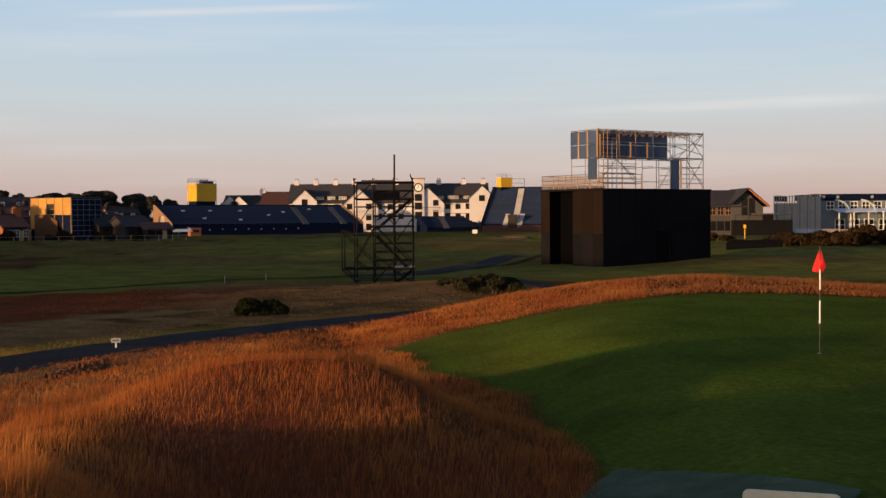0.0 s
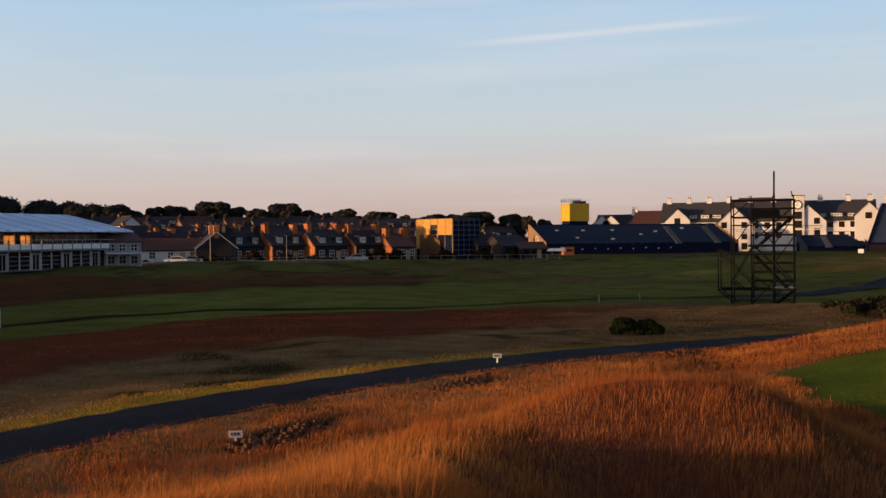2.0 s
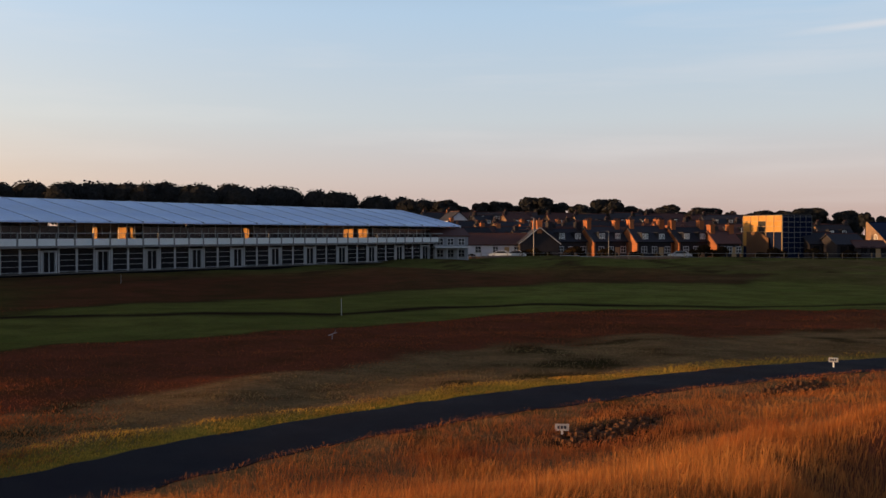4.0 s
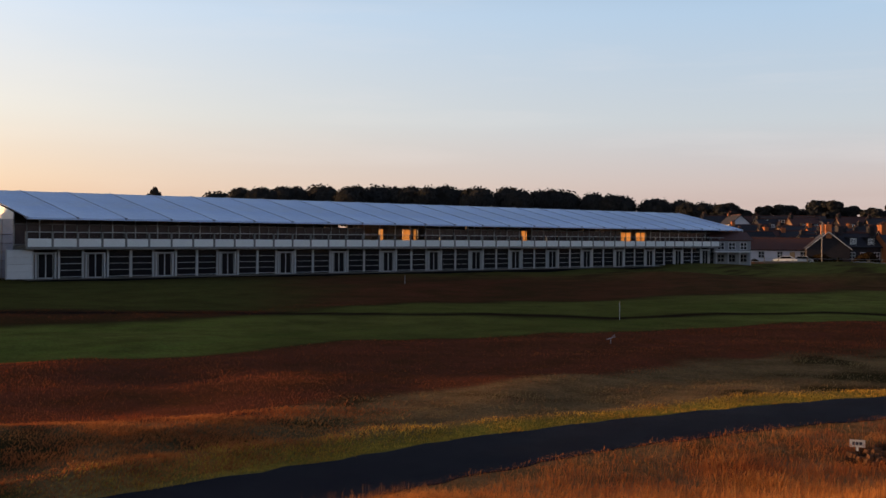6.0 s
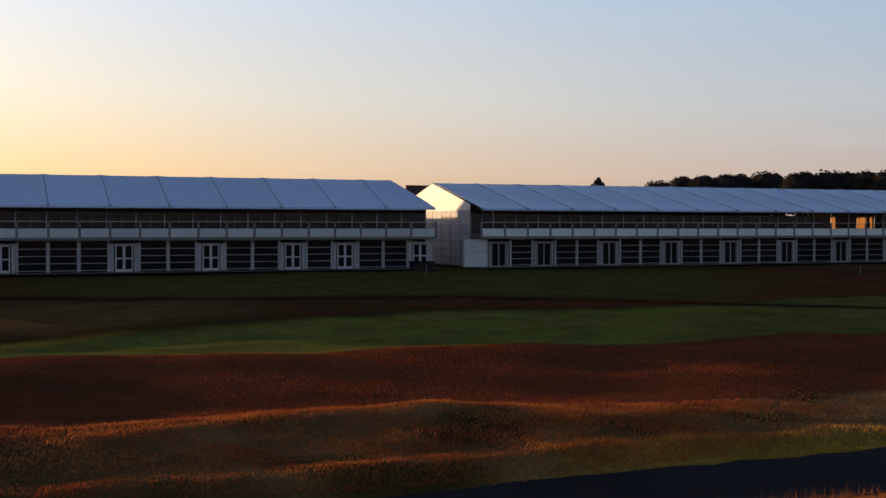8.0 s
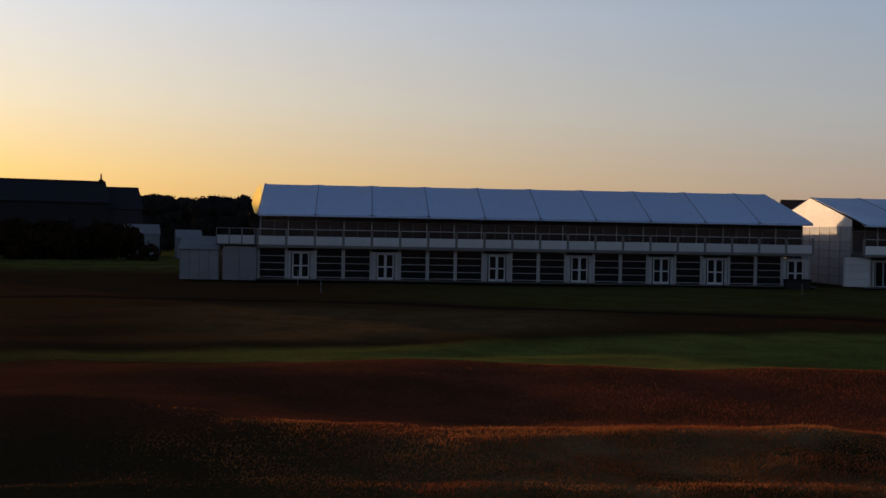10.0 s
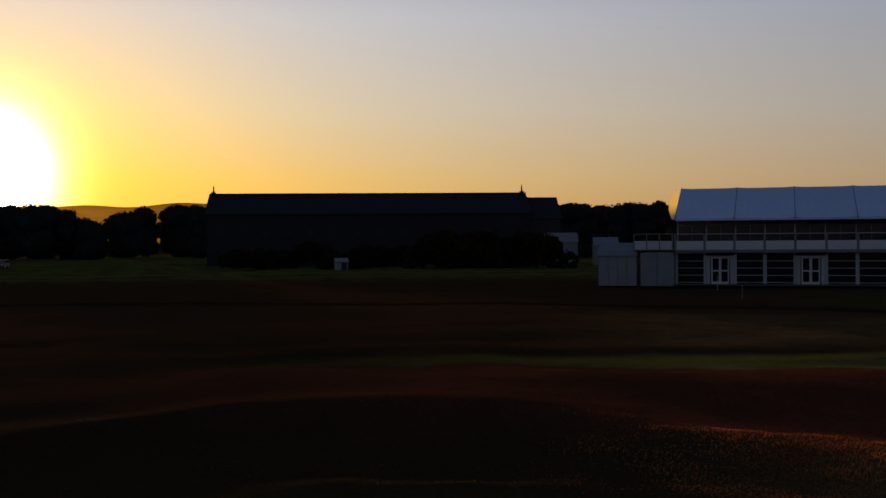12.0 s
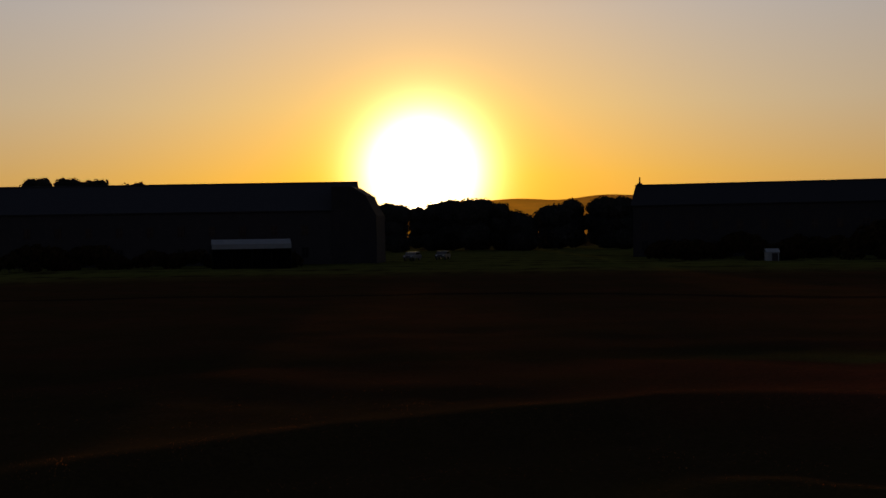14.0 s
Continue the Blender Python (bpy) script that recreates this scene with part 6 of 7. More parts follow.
def hotel():
    """White rendered hotel with slate roof, gables, dormers, chimneys and a clock tower."""
    U = 0.1553
    top = thing("hotel", place(0.0, 315), "white rendered hotel with dark slate roof, gables and clock tower", "hotel")
    X = lambda col: (col - 784) * U
    Z = lambda row: (381.5 - row) * U + 4.9
    x0, x1 = X(512), X(864)
    eave, ridge = Z(362), Z(327)
    d = 14.0
    part("wall", gable_wall(Shape(), x0, x1, 0, d, eave, ridge), "white_render", top)
    part("roof", gable_roof(Shape(), x0, x1, 0, d, eave, ridge, 0.4, 0.25), "slate", top)
    # front gables: (middle, half width, peak)
    for col, hw, peak, deep in ((541, 3.3, 339, 1.2), (637, 5.2, 338, 1.6), (757, 4.6, 336, 1.5), (853, 3.4, 333, 1.6)):
        x, zp = X(col), Z(peak)
        ze = zp - hw * 0.95
        s = Shape().prism([(x - hw, 0), (x + hw, 0), (x + hw, ze), (x, zp), (x - hw, ze)], -deep, 0.0)
        g = part("gable", s, "white_render", top)
        rf = Shape()
        for sg in (-1, 1):
            rf.slab([(x + sg * (hw + 0.35), -deep - 0.35, ze - 0.3), (x, -deep - 0.35, zp + 0.08), (x, 6.0, zp + 0.08), (x + sg * (hw + 0.35), 6.0, ze - 0.3)][::sg], 0.2)
        part("gable_roof", rf, "slate", top)
        rows = ((ze - 1.0, 1.6),) if hw < 4 else ((ze - 0.6, 1.6), (ze - 3.6, 1.8), (ze - 6.3, 1.8))
        for z, h in rows:
            if hw < 4:
                window(g, x - 0.8, -deep, z, 1.6, h, "dark_steel")
            else:
                for q in (-0.5, 0.5):
                    window(g, x + q * hw - 0.75, -deep, z, 1.5, h, "dark_steel")
        for z in ((ze - 2.0,) if hw > 4 else ()):
            b = part("balcony", Shape().box(x - hw * 0.8, x + hw * 0.8, -deep - 1.2, -deep - 0.002, z - 0.15, z), "white_render", top)
            part("balcony_rail", Shape().box(x - hw * 0.8, x + hw * 0.8, -deep - 1.2, -deep - 1.15, z + 0.9, z + 1.0).box(x - hw * 0.8, x + hw * 0.8, -deep - 1.2, -deep - 1.15, z + 0.45, z + 0.5), "dark_steel", b)
    # clock tower
    a, b, zt = X(731.5), X(751.5), Z(321)
    tower = part("clock_tower", Shape().box(a, b, -2.4, 3.0, 0, zt), "white_render", top)
    part("cornice", Shape().box(a - 0.15, b + 0.15, -2.55, 3.15, zt, zt + 0.3), "stone", tower)
    cx, cz = (a + b) / 2, Z(336)
    part("clock_ring", Shape().bar((cx, -2.52, cz), (cx, -2.402, cz), 1.25, 20), "slate", tower)
    part("clock_face", Shape().bar((cx, -2.58, cz), (cx, -2.525, cz), 0.9, 20), "white_paint", tower)
    part("clock_pointer", Shape().bar((cx, -2.62, cz), (cx, -2.62, cz + 0.75), 0.06, 5).bar((cx, -2.62, cz), (cx - 0.45, -2.62, cz - 0.2), 0.06, 5), "ink", tower)
    for z in (Z(357), Z(372), Z(388)):
        window(tower, a + 0.55, -2.4, z - 0.4, (b - a) - 1.1, 1.9, "dark_steel")
    # two rows of windows along the front
    for col in list(range(520, 720, 19)) + list(range(775, 862, 18)):
        if any(abs(col - g) < w for g, w in ((541, 12), (637, 34), (757, 32), (853, 14))):
            continue
        for z in (Z(374), Z(391)):
            window(top, X(col) - 0.7, 0, z, 1.4, 1.5, "dark_steel")
    for col in (567, 587, 607, 672, 692, 780, 803, 828):
        dormer(top, X(col), 0.9, eave + 0.35, 2.4 if col != 803 else 3.2, 1.5, n=2)
    for col in (521, 556, 591, 625, 660, 700, 777, 822, 857):
        chimney(top, X(col), d / 2, ridge - 0.8, ridge + 0.9, 1.3, 1.0, "white_render", 2)
    part("band_course", Shape().box(x0, x1, -0.06, -0.003, Z(382), Z(382) + 0.15), "stone", top)
    # lower wing
    wing = thing("hotel_wing", place(0.0, 318), "lower hotel wing with brown slate roof and white gables", "building")
    a, b = X(392), X(512)
    part("wall", gable_wall(Shape(), a, b, 0, 11, Z(368), Z(346)), "white_render", wing)
    part("roof", gable_roof(Shape(), a, X(458), 0, 11, Z(366), Z(346), 0.3, 0.2), "slate", wing)
    part("roof", gable_roof(Shape(), X(459.5), b, -0.3, 11.3, Z(366), Z(340), 0.3, 0.2), "tile_roof", wing)
    for col in (405, 421):
        x = X(col)
        part("gable", Shape().prism([(x - 2.2, 3), (x + 2.2, 3), (x + 2.2, Z(362)), (x, Z(349)), (x - 2.2, Z(362))], -0.8, -0.005), "white_render", wing)
        rf = Shape()
        for sg in (-1, 1):
            rf.slab([(x + sg * 2.5, -1.0, Z(362) - 0.25), (x, -1.0, Z(349) + 0.1), (x, 5.5, Z(349) + 0.1), (x + sg * 2.5, 5.5, Z(362) - 0.25)][::sg], 0.15)
        part("gable_roof", rf, "slate", wing)
    chimney(wing, X(458), 5.5, Z(346) - 1, Z(337), 1.6, 1.2, "white_render", 2)


hotel()


def clubhouse():
    """Broad modern clubhouse with a deep overhanging gable roof."""
    U = 0.118
    top = thing("clubhouse", place(-14.75, 240, 14), "modern clubhouse with broad dark roof and warm timber verge", "building")
    x0, gx, gr = -14.0, 0.2, 4.3
    eave, ridge = 5.8, 9.2
    part("wall", Shape().box(x0, gr - 0.6, 0, 12, 0, eave - 0.3), "club_wall", top)
    part("roof", Shape().slab([(x0 - 1, -1.2, eave), (gx, -1.2, eave), (gx, 6, ridge), (x0 - 1, 6, ridge)], 0.25).slab([(x0 - 1, 6, ridge), (gx, 6, ridge), (gx, 13.2, eave), (x0 - 1, 13.2, eave)], 0.25), "slate", top)
    part("gable_front", Shape().prism([(-2.9, 0), (3.4, 0), (3.4, eave - 0.1), (gx, ridge - 0.6), (-2.9, eave + 0.2)], -1.0, -0.05), "club_wall", top)
    rf = Shape()
    for sg, ex in ((-1, -3.3), (1, gr)):
        drop = ridge - (abs(ex - gx)) * 0.86
        rf.slab([(ex, -2.6, drop), (gx, -2.6, ridge + 0.1), (gx, 13.2, ridge + 0.1), (ex, 13.2, drop)][::sg], 0.22)
    part("gable_roof", rf, "slate", top)
    part("verge_board", Shape().slab([(gx, -2.7, ridge + 0.12), (gx, -2.7, ridge - 0.25), (gr, -2.7, ridge - 3.75), (gr, -2.7, ridge - 3.4)], 0.08), "brick", top, "sunlit timber verge board")
    for x in (-0.9, 0.6):
        window(top, x, -1.0, 4.0, 1.2, 3.4, "dark_steel")
    for k in range(6):
        window(top, x0 + 2.0 + k * 1.6, 0, 4.0, 1.4, 1.9, "stone")
        window(top, x0 + 2.0 + k * 1.6, 0, 0.9, 1.4, 1.9, "dark_steel")
    part("terrace", Shape().box(-3.0, 8.5, -4.0, -1.1, 0, 3.0), "lower_mesh", top)
    part("deck_roof", Shape().box(1.0, 6.5, -4.2, -1.1, 4.1, 4.35), "club_wall", top)
    for k in range(5):
        tube(top, (-2.9 + k * 2.8, -4.0, 3.0), (-2.9 + k * 2.8, -4.0, 4.0), 0.04, "dark_steel", "rail_post")
    tube(top, (-3.0, -4.0, 4.0), (8.3, -4.0, 4.0), 0.04, "dark_steel", "guard_rail")
    return top


clubhouse()


def fan_village():
    """Fenced enclosure and a glazed temporary hall beyond the green."""
    U = 250 / 2029
    X = lambda col: (col - 784) * U
    Z = lambda row: (379.5 - row) * U + 4.35
    fence = thing("hospitality_frame", place(0, 250), "tall pale scaffold enclosure with uprights tinted warm for sunlight", "enclosure")
    x0, x1 = X(1370), X(1452)
    for k in range(19):
        x = x0 + (x1 - x0) * k / 18
        z1 = Z(348) if (k // 3) % 2 == 0 else Z(350)
        # every third upright is warm-coloured, standing in for sunlit sides
        part("upright", Shape().box(x - 0.09, x + 0.09, -0.1, 0.1, 0, z1), "timber" if k % 3 == 1 else "grey_panel", fence)
    for z in (Z(350), Z(364), Z(377), Z(388)):
        part("rail", Shape().box(x0, x1, -0.16, -0.105, z - 0.05, z + 0.05), "white_frame", fence)
    part("cloth", Shape().box(x0, x1, 0.3, 0.36, 0.3, Z(362)), "grey_panel", fence)
    part("upper_screen", Shape().box(x0, x0 + 2.8, 0.105, 0.18, Z(359), Z(349)), "slate", fence)
    part("upper_screen", Shape().box(x0 + 5.2, x1, 0.4, 0.48, Z(362), Z(351)), "grey_panel", fence)
    for k in range(4):
        part("concrete_block", Shape().box(x0 + 4 + k * 2.4, x0 + 6.2 + k * 2.4, -3.0, -2.2, 0, 0.9), "white_render", fence)
    hall = thing("marquee", place(0, 252), "glazed white event hall with dark fascia and arches", "marquee")
    a, b = X(1450), X(1640)
    part("wall", Shape().box(a, b, 0, 14, 0, Z(358)), "hall_shade_tint", hall, "wall tinted blue-grey for shade")
    part("fascia", Shape().box(a - 0.3, b, -0.4, 14.3, Z(357), Z(346)), "navy_cloth", hall, "dark navy fascia")
    for col in (1462, 1487, 1548, 1600):
        x = X(col)
        part("badge", Shape().bar((x, -0.46, Z(351.5)), (x, -0.405, Z(351.5)), 0.36, 14), "shade_white", hall)
    for col in (1480, 1526, 1572, 1620):
        x = X(col)
        s = Shape()
        prev = None
        for q in np.linspace(0, 1.5708, 9):
            p = (x + 3.4 * math.sin(q), -1.5, Z(357) - 3.6 + 3.6 * math.cos(q))
            if prev:
                s.bar(prev, p, 0.17, 6)
            prev = p
        s.bar(prev, (prev[0], prev[1], 0), 0.17, 6)
        part("arch", s, "white_panel", hall)
    for k in range(8):
        window(hall, a + 2.2 + k * 2.6, 0, Z(374), 1.7, 1.8, "white_paint")
    part("canopy", Shape().slab([(X(1478), -4.0, Z(378)), (b, -4.0, Z(378)), (b, -0.42, Z(372)), (X(1478), -0.42, Z(372))], 0.1), "pvc_sky_tint", hall, "pale awning")
    for k in range(7):
        x = X(1480) + k * 3.2
        part("awning_post", Shape().box(x - 0.1, x + 0.1, -3.9, -3.7, 0, Z(379)), "white_paint", hall)
        window(hall, x + 0.4, 0, 0.4, 2.2, 2.6, "white_paint")
    rail = thing("rail_fence", place(-20.5, 235), "pale timber post and rail fence", "fence")
    for k in range(14):
        part("post", Shape().box(-9 + k * 1.6, -8.88 + k * 1.6, 0, 0.12, -0.1, 1.2), "timber", rail)
    for z in (0.5, 1.0):
        part("rail", Shape().box(-9, 12.5, -0.06, -0.005, z, z + 0.12), "timber", rail)
    sign = thing("marker_post", place(-14.75, 190), "yellow marker board on a post", "sign", "")
    part("post", Shape().box(-0.07, 0.07, 0, 0.14, -0.1, 2.5), "yellow_paint", sign)
    part("board", Shape().box(-0.2, 0.2, -0.06, -0.004, 2.0, 2.55), "yellow_paint", sign)
    p = place(-15.2, 131)
    buggy = thing("covered_stack", p, "long low stack under a dark sheet", "stack")
    part("cover", Shape().prism([(-3.0, 0.0), (3.0, 0.0), (3.05, 1.2), (2.4, 1.5), (-0.5, 1.38), (-2.4, 1.5), (-3.05, 1.0)], 0, 1.6), "black_cloth", buggy)
    part("tie_down", Shape().bar((-2.9, -0.03, 0.75), (2.95, -0.03, 0.8), 0.03, 5), "dark_steel", buggy)


fan_village()


# ---- the west side, against the light ----
def stone_range(m, length, depth, eave, ridge, label, stacks, windows, low=None):
    top = thing("stone_building", m, label, "building", "slate-roofed buildings to the west")
    part("wall", gable_wall(Shape(), 0, length, 0, depth, eave, ridge), "dark_stone", top)
    part("roof", gable_roof(Shape(), 0, length, 0, depth, eave, ridge, 0.35, 0.25), "slate", top)
    part("ridge_cap", Shape().bar((-0.35, depth / 2, ridge + 0.05), (length + 0.35, depth / 2, ridge + 0.05), 0.16, 6), "slate", top)
    for x in stacks:
        part("finial", Shape().bar((x, depth / 2, ridge), (x, depth / 2, ridge + 1.5), 0.22, 6, 0.1).box(x - 0.4, x + 0.4, depth / 2 - 0.4, depth / 2 + 0.4, ridge - 0.6, ridge + 0.4), "dark_stone", top)
    for k in range(windows):
        x = length * (k + 0.5) / windows
        for z in (1.0, 4.4) if eave > 6.5 else (1.0,):
            window(top, x - 0.6, 0, z, 1.2, 1.7, "dark_stone")
    if low:
        a, b, e, h = low
        part("low_wall", gable_wall(Shape(), a, b, 1.0, depth - 1.0, e, h), "dark_stone", top)
        part("low_roof", gable_roof(Shape(), a, b, 1.0, depth - 1.0, e, h, 0.2, 0.2), "slate", top)
    return top


R_L = 200.0
stone_range(place(120.3, R_L, -7.9), 55.3, 13, 8.8, 12.4, "long dark stone building with slate roof and finials", (0.4, 54.9), 14, (55.4, 61.0, 7.8, 11.7))
stone_range(place(151.5, 193, -23.6), 57.7, 14, 8.3, 12.8, "large slate-roofed stone building beside the setting sun", (), 12)
wing_m = place(134.15, 176, -9)
porch = thing("porch_wing", wing_m, "lower stepped gable wing of the stone building", "building")
part("wall", Shape().prism([(-3.5, 0), (3.4, 0), (3.4, 7.4), (2.7, 8.6), (1.9, 10.3), (-0.6, 11.9), (-3.5, 11.9)], 1.5, 12), "dark_stone", porch)
part("coping", Shape().slab([(-0.6, 1.3, 12.05), (1.95, 1.3, 10.45), (1.95, 12.2, 10.45), (-0.6, 12.2, 12.05)], 0.2), "slate", porch)


def long_tent(m, w=10.6):
    """A low white tent roof on posts; a near-black sheet stands in for the shade below."""
    top = thing("tent", m, "long low white tent roof parked by the stone building", "tent")
    part("roof", Shape().slab([(0, 0, 3.4), (w, 0, 3.4), (w, 1.6, 4.05), (0, 1.6, 4.05)], 0.05).slab([(0, 1.6, 4.05), (w, 1.6, 4.05), (w, 3.2, 3.4), (0, 3.2, 3.4)], 0.05), "shade_white", top)
    part("valance", Shape().box(0, w, -0.06, -0.01, 2.75, 3.4), "shade_white", top)
    # added sheet, near-black for the shade under the roof
    part("back_cloth", Shape().box(0, w, 0.4, 0.45, 0, 3.35), "shade_black", top)
    for k in range(5):
        part("post", Shape().bar((0.05 + k * (w - 0.1) / 4, 0, -0.1), (0.05 + k * (w - 0.1) / 4, 0, 3.4), 0.05), "dark_steel", top)


long_tent(place(141.05, 157, 2))


def car(m, label, mat="car_paint"):
    top = thing("car", m, label, "car", "parked cars")
    body = [(0, 0.45), (0.05, 0.85), (0.9, 1.0), (1.5, 1.45), (3.1, 1.48), (3.8, 1.0), (4.2, 0.9), (4.25, 0.45)]
    part("body", Shape().prism(body, 0, 1.75), mat, top)
    part("side_window", Shape().prism([(1.1, 1.02), (1.62, 1.38), (3.0, 1.4), (3.5, 1.02)], -0.015, -0.003), "glass", top)
    for x in (0.85, 3.35):
        for y in (-0.02, 1.55):
            wh = part("wheel", Shape().bar((x, y, 0.32), (x, y + 0.22, 0.32), 0.32, 14), "black_paint", top)
            part("rim", Shape().bar((x, y - 0.02, 0.32), (x, y + 0.24, 0.32), 0.18, 10), "steel", wh)
    for x in (0.02, 4.14):
        part("light", Shape().box(x, x + 0.09, 0.1, 0.4, 0.68, 0.82).box(x, x + 0.09, 1.35, 1.65, 0.68, 0.82), "white_paint", top)
    return top


for k, (az, r, mat) in enumerate(((118.4, 186, "dark_car"), (131.2, 190, "dark_car"), (129.6, 195, "dark_car"), (32.15, 214, "white_paint"), (23.3, 214, "car_paint"), (31.4, 216, "car_paint"))):
    car(place(az, r, (k * 23) % 16 - 8 + (70 if az > 100 else 0)), "small pale parked car by the roadside" if mat == "white_paint" else "small grey parked car by the roadside" if mat == "car_paint" else "small dark parked car on the grass", mat)


def cabins():
    """Small white cabins and a stair platform against the pavilion's end."""
    m = place(PAV_AZ, PAV_R)
    cab = thing("site_cabin", m @ pose(-16.2, 0.5, 0), "white site cabin with a pale roof", "cabin", "white cabins by the pavilion")
    part("wall", Shape().box(0, 3.4, 0, 4, 0.1, 2.75), "shade_white", cab)
    part("roof", Shape().slab([(-0.1, -0.15, 2.76), (3.5, -0.15, 2.76), (3.5, 2.0, 3.9), (-0.1, 2.0, 3.9)], 0.06).slab([(-0.1, 2.0, 3.9), (3.5, 2.0, 3.9), (3.5, 4.2, 2.76), (-0.1, 4.2, 2.76)], 0.06), "shade_white", cab)
    for k in range(5):
        part("rib", Shape().box(0.02 + k * 0.83, 0.07 + k * 0.83, -0.04, -0.003, 0.1, 2.75), "grey_frame", cab)
    cab2 = thing("site_cabin", m @ pose(-12.4, 0.2, 0), "white wall panel under the balcony end", "cabin", "white cabins by the pavilion")
    part("wall", Shape().box(0, 2.9, 0, 4, 0.1, 3.0), "shade_white", cab2)
    part("rib", Shape().box(1.4, 1.46, -0.04, -0.003, 0.1, 3.0), "grey_frame", cab2)
    deck = thing("stair_platform", m @ pose(-13.0, 0.0, 0), "railed landing at the pavilion's end", "platform")
    part("landing", Shape().box(0, 3.5, 0, 3, 3.2, 3.36), "deck", deck)
    part("balcony_panel", Shape().box(0, 3.4, -0.06, -0.004, 3.3, 4.05), "white_panel", deck)
    for k in range(4):
        part("rail_post", Shape().box(k * 1.1, 0.1 + k * 1.1, -0.12, -0.065, 3.2, 4.7), "grey_frame", deck)
    part("handrail", Shape().box(0, 3.5, -0.12, -0.065, 4.62, 4.7), "grey_frame", deck)
    for x in (0.05, 3.3):
        part("leg", Shape().box(x, x + 0.15, 2.7, 2.85, -0.1, 3.2), "grey_frame", deck)
    clutter = thing("dark_crate", m @ pose(37.8, -1.2, 0), "dark crate on the grass before the pavilion", "crate")
    part("crate", Shape().box(0, 2.2, 0, 0.9, 0, 0.85), "dark_void", clutter)
    part("lid", Shape().box(-0.05, 2.25, -0.05, 0.95, 0.855, 0.95), "dark_steel", clutter)


def western_hedges():
    """Dark garden hedges, shrubs and small pale sheds before the stone buildings."""
    rng = random.Random(31)
    for k in range(17):
        a = 103.6 + 15.6 * (k + rng.uniform(0.1, 0.9)) / 17
        q = place(a, rng.uniform(168, 186)).translation
        bush("garden_hedge", q.x, q.y, rng.uniform(4.0, 7.5), rng.uniform(2.6, 5.6) * (1.25 if a < 111 else 0.85), 120 + k, "dark overgrown hedge before the stone building", "hedge", "hedge_leaf", 12, "hedges before the stone buildings")
    for k in range(9):
        a = 136.6 + 14.5 * (k + rng.uniform(0.1, 0.9)) / 9
        q = place(a, rng.uniform(164, 171)).translation
        bush("garden_hedge", q.x, q.y, rng.uniform(4.0, 7.0), rng.uniform(2.2, 4.6), 150 + k, "dark overgrown hedge before the stone building", "hedge", "hedge_leaf", 12, "hedges before the stone buildings")
    for az, r, w, h in ((103.6, 197, 5.5, 5.3), (101.2, 186, 3.8, 4.5), (114.0, 166, 1.6, 1.7)):
        shed = thing("garden_shed", place(az, r, 8), "small pale shed with a low pitched roof beside the hedges", "shed", "sheds to the west")
        part("wall", gable_wall(Shape(), 0, w, 0, 2.6, h * 0.7, h), "shade_white", shed)
        part("roof", gable_roof(Shape(), 0, w, 0, 2.6, h * 0.7, h, 0.15, 0.08), "shade_white", shed)
        part("shed_door", Shape().box(w * 0.4, w * 0.4 + 0.8, -0.05, -0.003, 0, h * 0.62), "dark_stone", shed)


western_hedges()
cottage(place(70.8, 258, 20), 6, 9, 6.6, 13.3, "brick", "tile_roof", "tall brick house with a brown roof behind the pavilions")


cabins()


def end_houses():
    """The balconied house beside the pavilion's end, and the field fence."""
    top = thing("balcony_house", place(34.9, 190, 16), "pale two-storey house with veranda and tiled roof beside the pavilion", "house")
    part("wall", gable_wall(Shape(), 0, 6.0, 0, 7, 4.3, 5.6), "shade_white", top)
    part("roof", gable_roof(Shape(), 0, 6.0, 0, 7, 4.3, 5.6), "tile_roof", top)
    part("veranda", Shape().box(-0.3, 5.5, -2.0, -0.01, 2.3, 2.5), "white_panel", top)
    for x in (-0.2, 1.7, 3.6, 5.3):
        part("veranda_post", Shape().box(x, x + 0.12, -1.95, -1.83, 0, 2.3), "white_frame", top)
    for x in (0.5, 2.3, 4.2):
        window(top, x, 0, 2.7, 1.2, 1.2, "white_frame")
        window(top, x, 0, 0.7, 1.2, 1.3, "grey_frame")
    fence = thing("field_fence", place(24.0, 205), "thin post and wire fence before the houses", "fence")
    for k in range(34):
        part("post", Shape().box(-38 + k * 2.4, -37.9 + k * 2.4, 0, 0.1, -0.2, 1.3), "timber", fence)
    for z in (0.5, 1.15):
        part("wire", Shape().bar((-38, 0, z), (41.5, 0, z), 0.025, 4), "steel", fence)
    for az, r, h in ((29.9, 212, 7.5), (26.2, 214, 5.0)):
        pole = thing("lamp_post", place(az, r), "slim grey pole beside the road", "pole", "roadside poles")
        part("pole", Shape().bar((0, 0, -0.2), (0, 0, h), 0.1, 7, 0.06), "grey_frame", pole)
        part("lamp_head", Shape().box(-0.5, 0.1, -0.1, 0.1, h, h + 0.12), "grey_frame", pole)


end_houses()


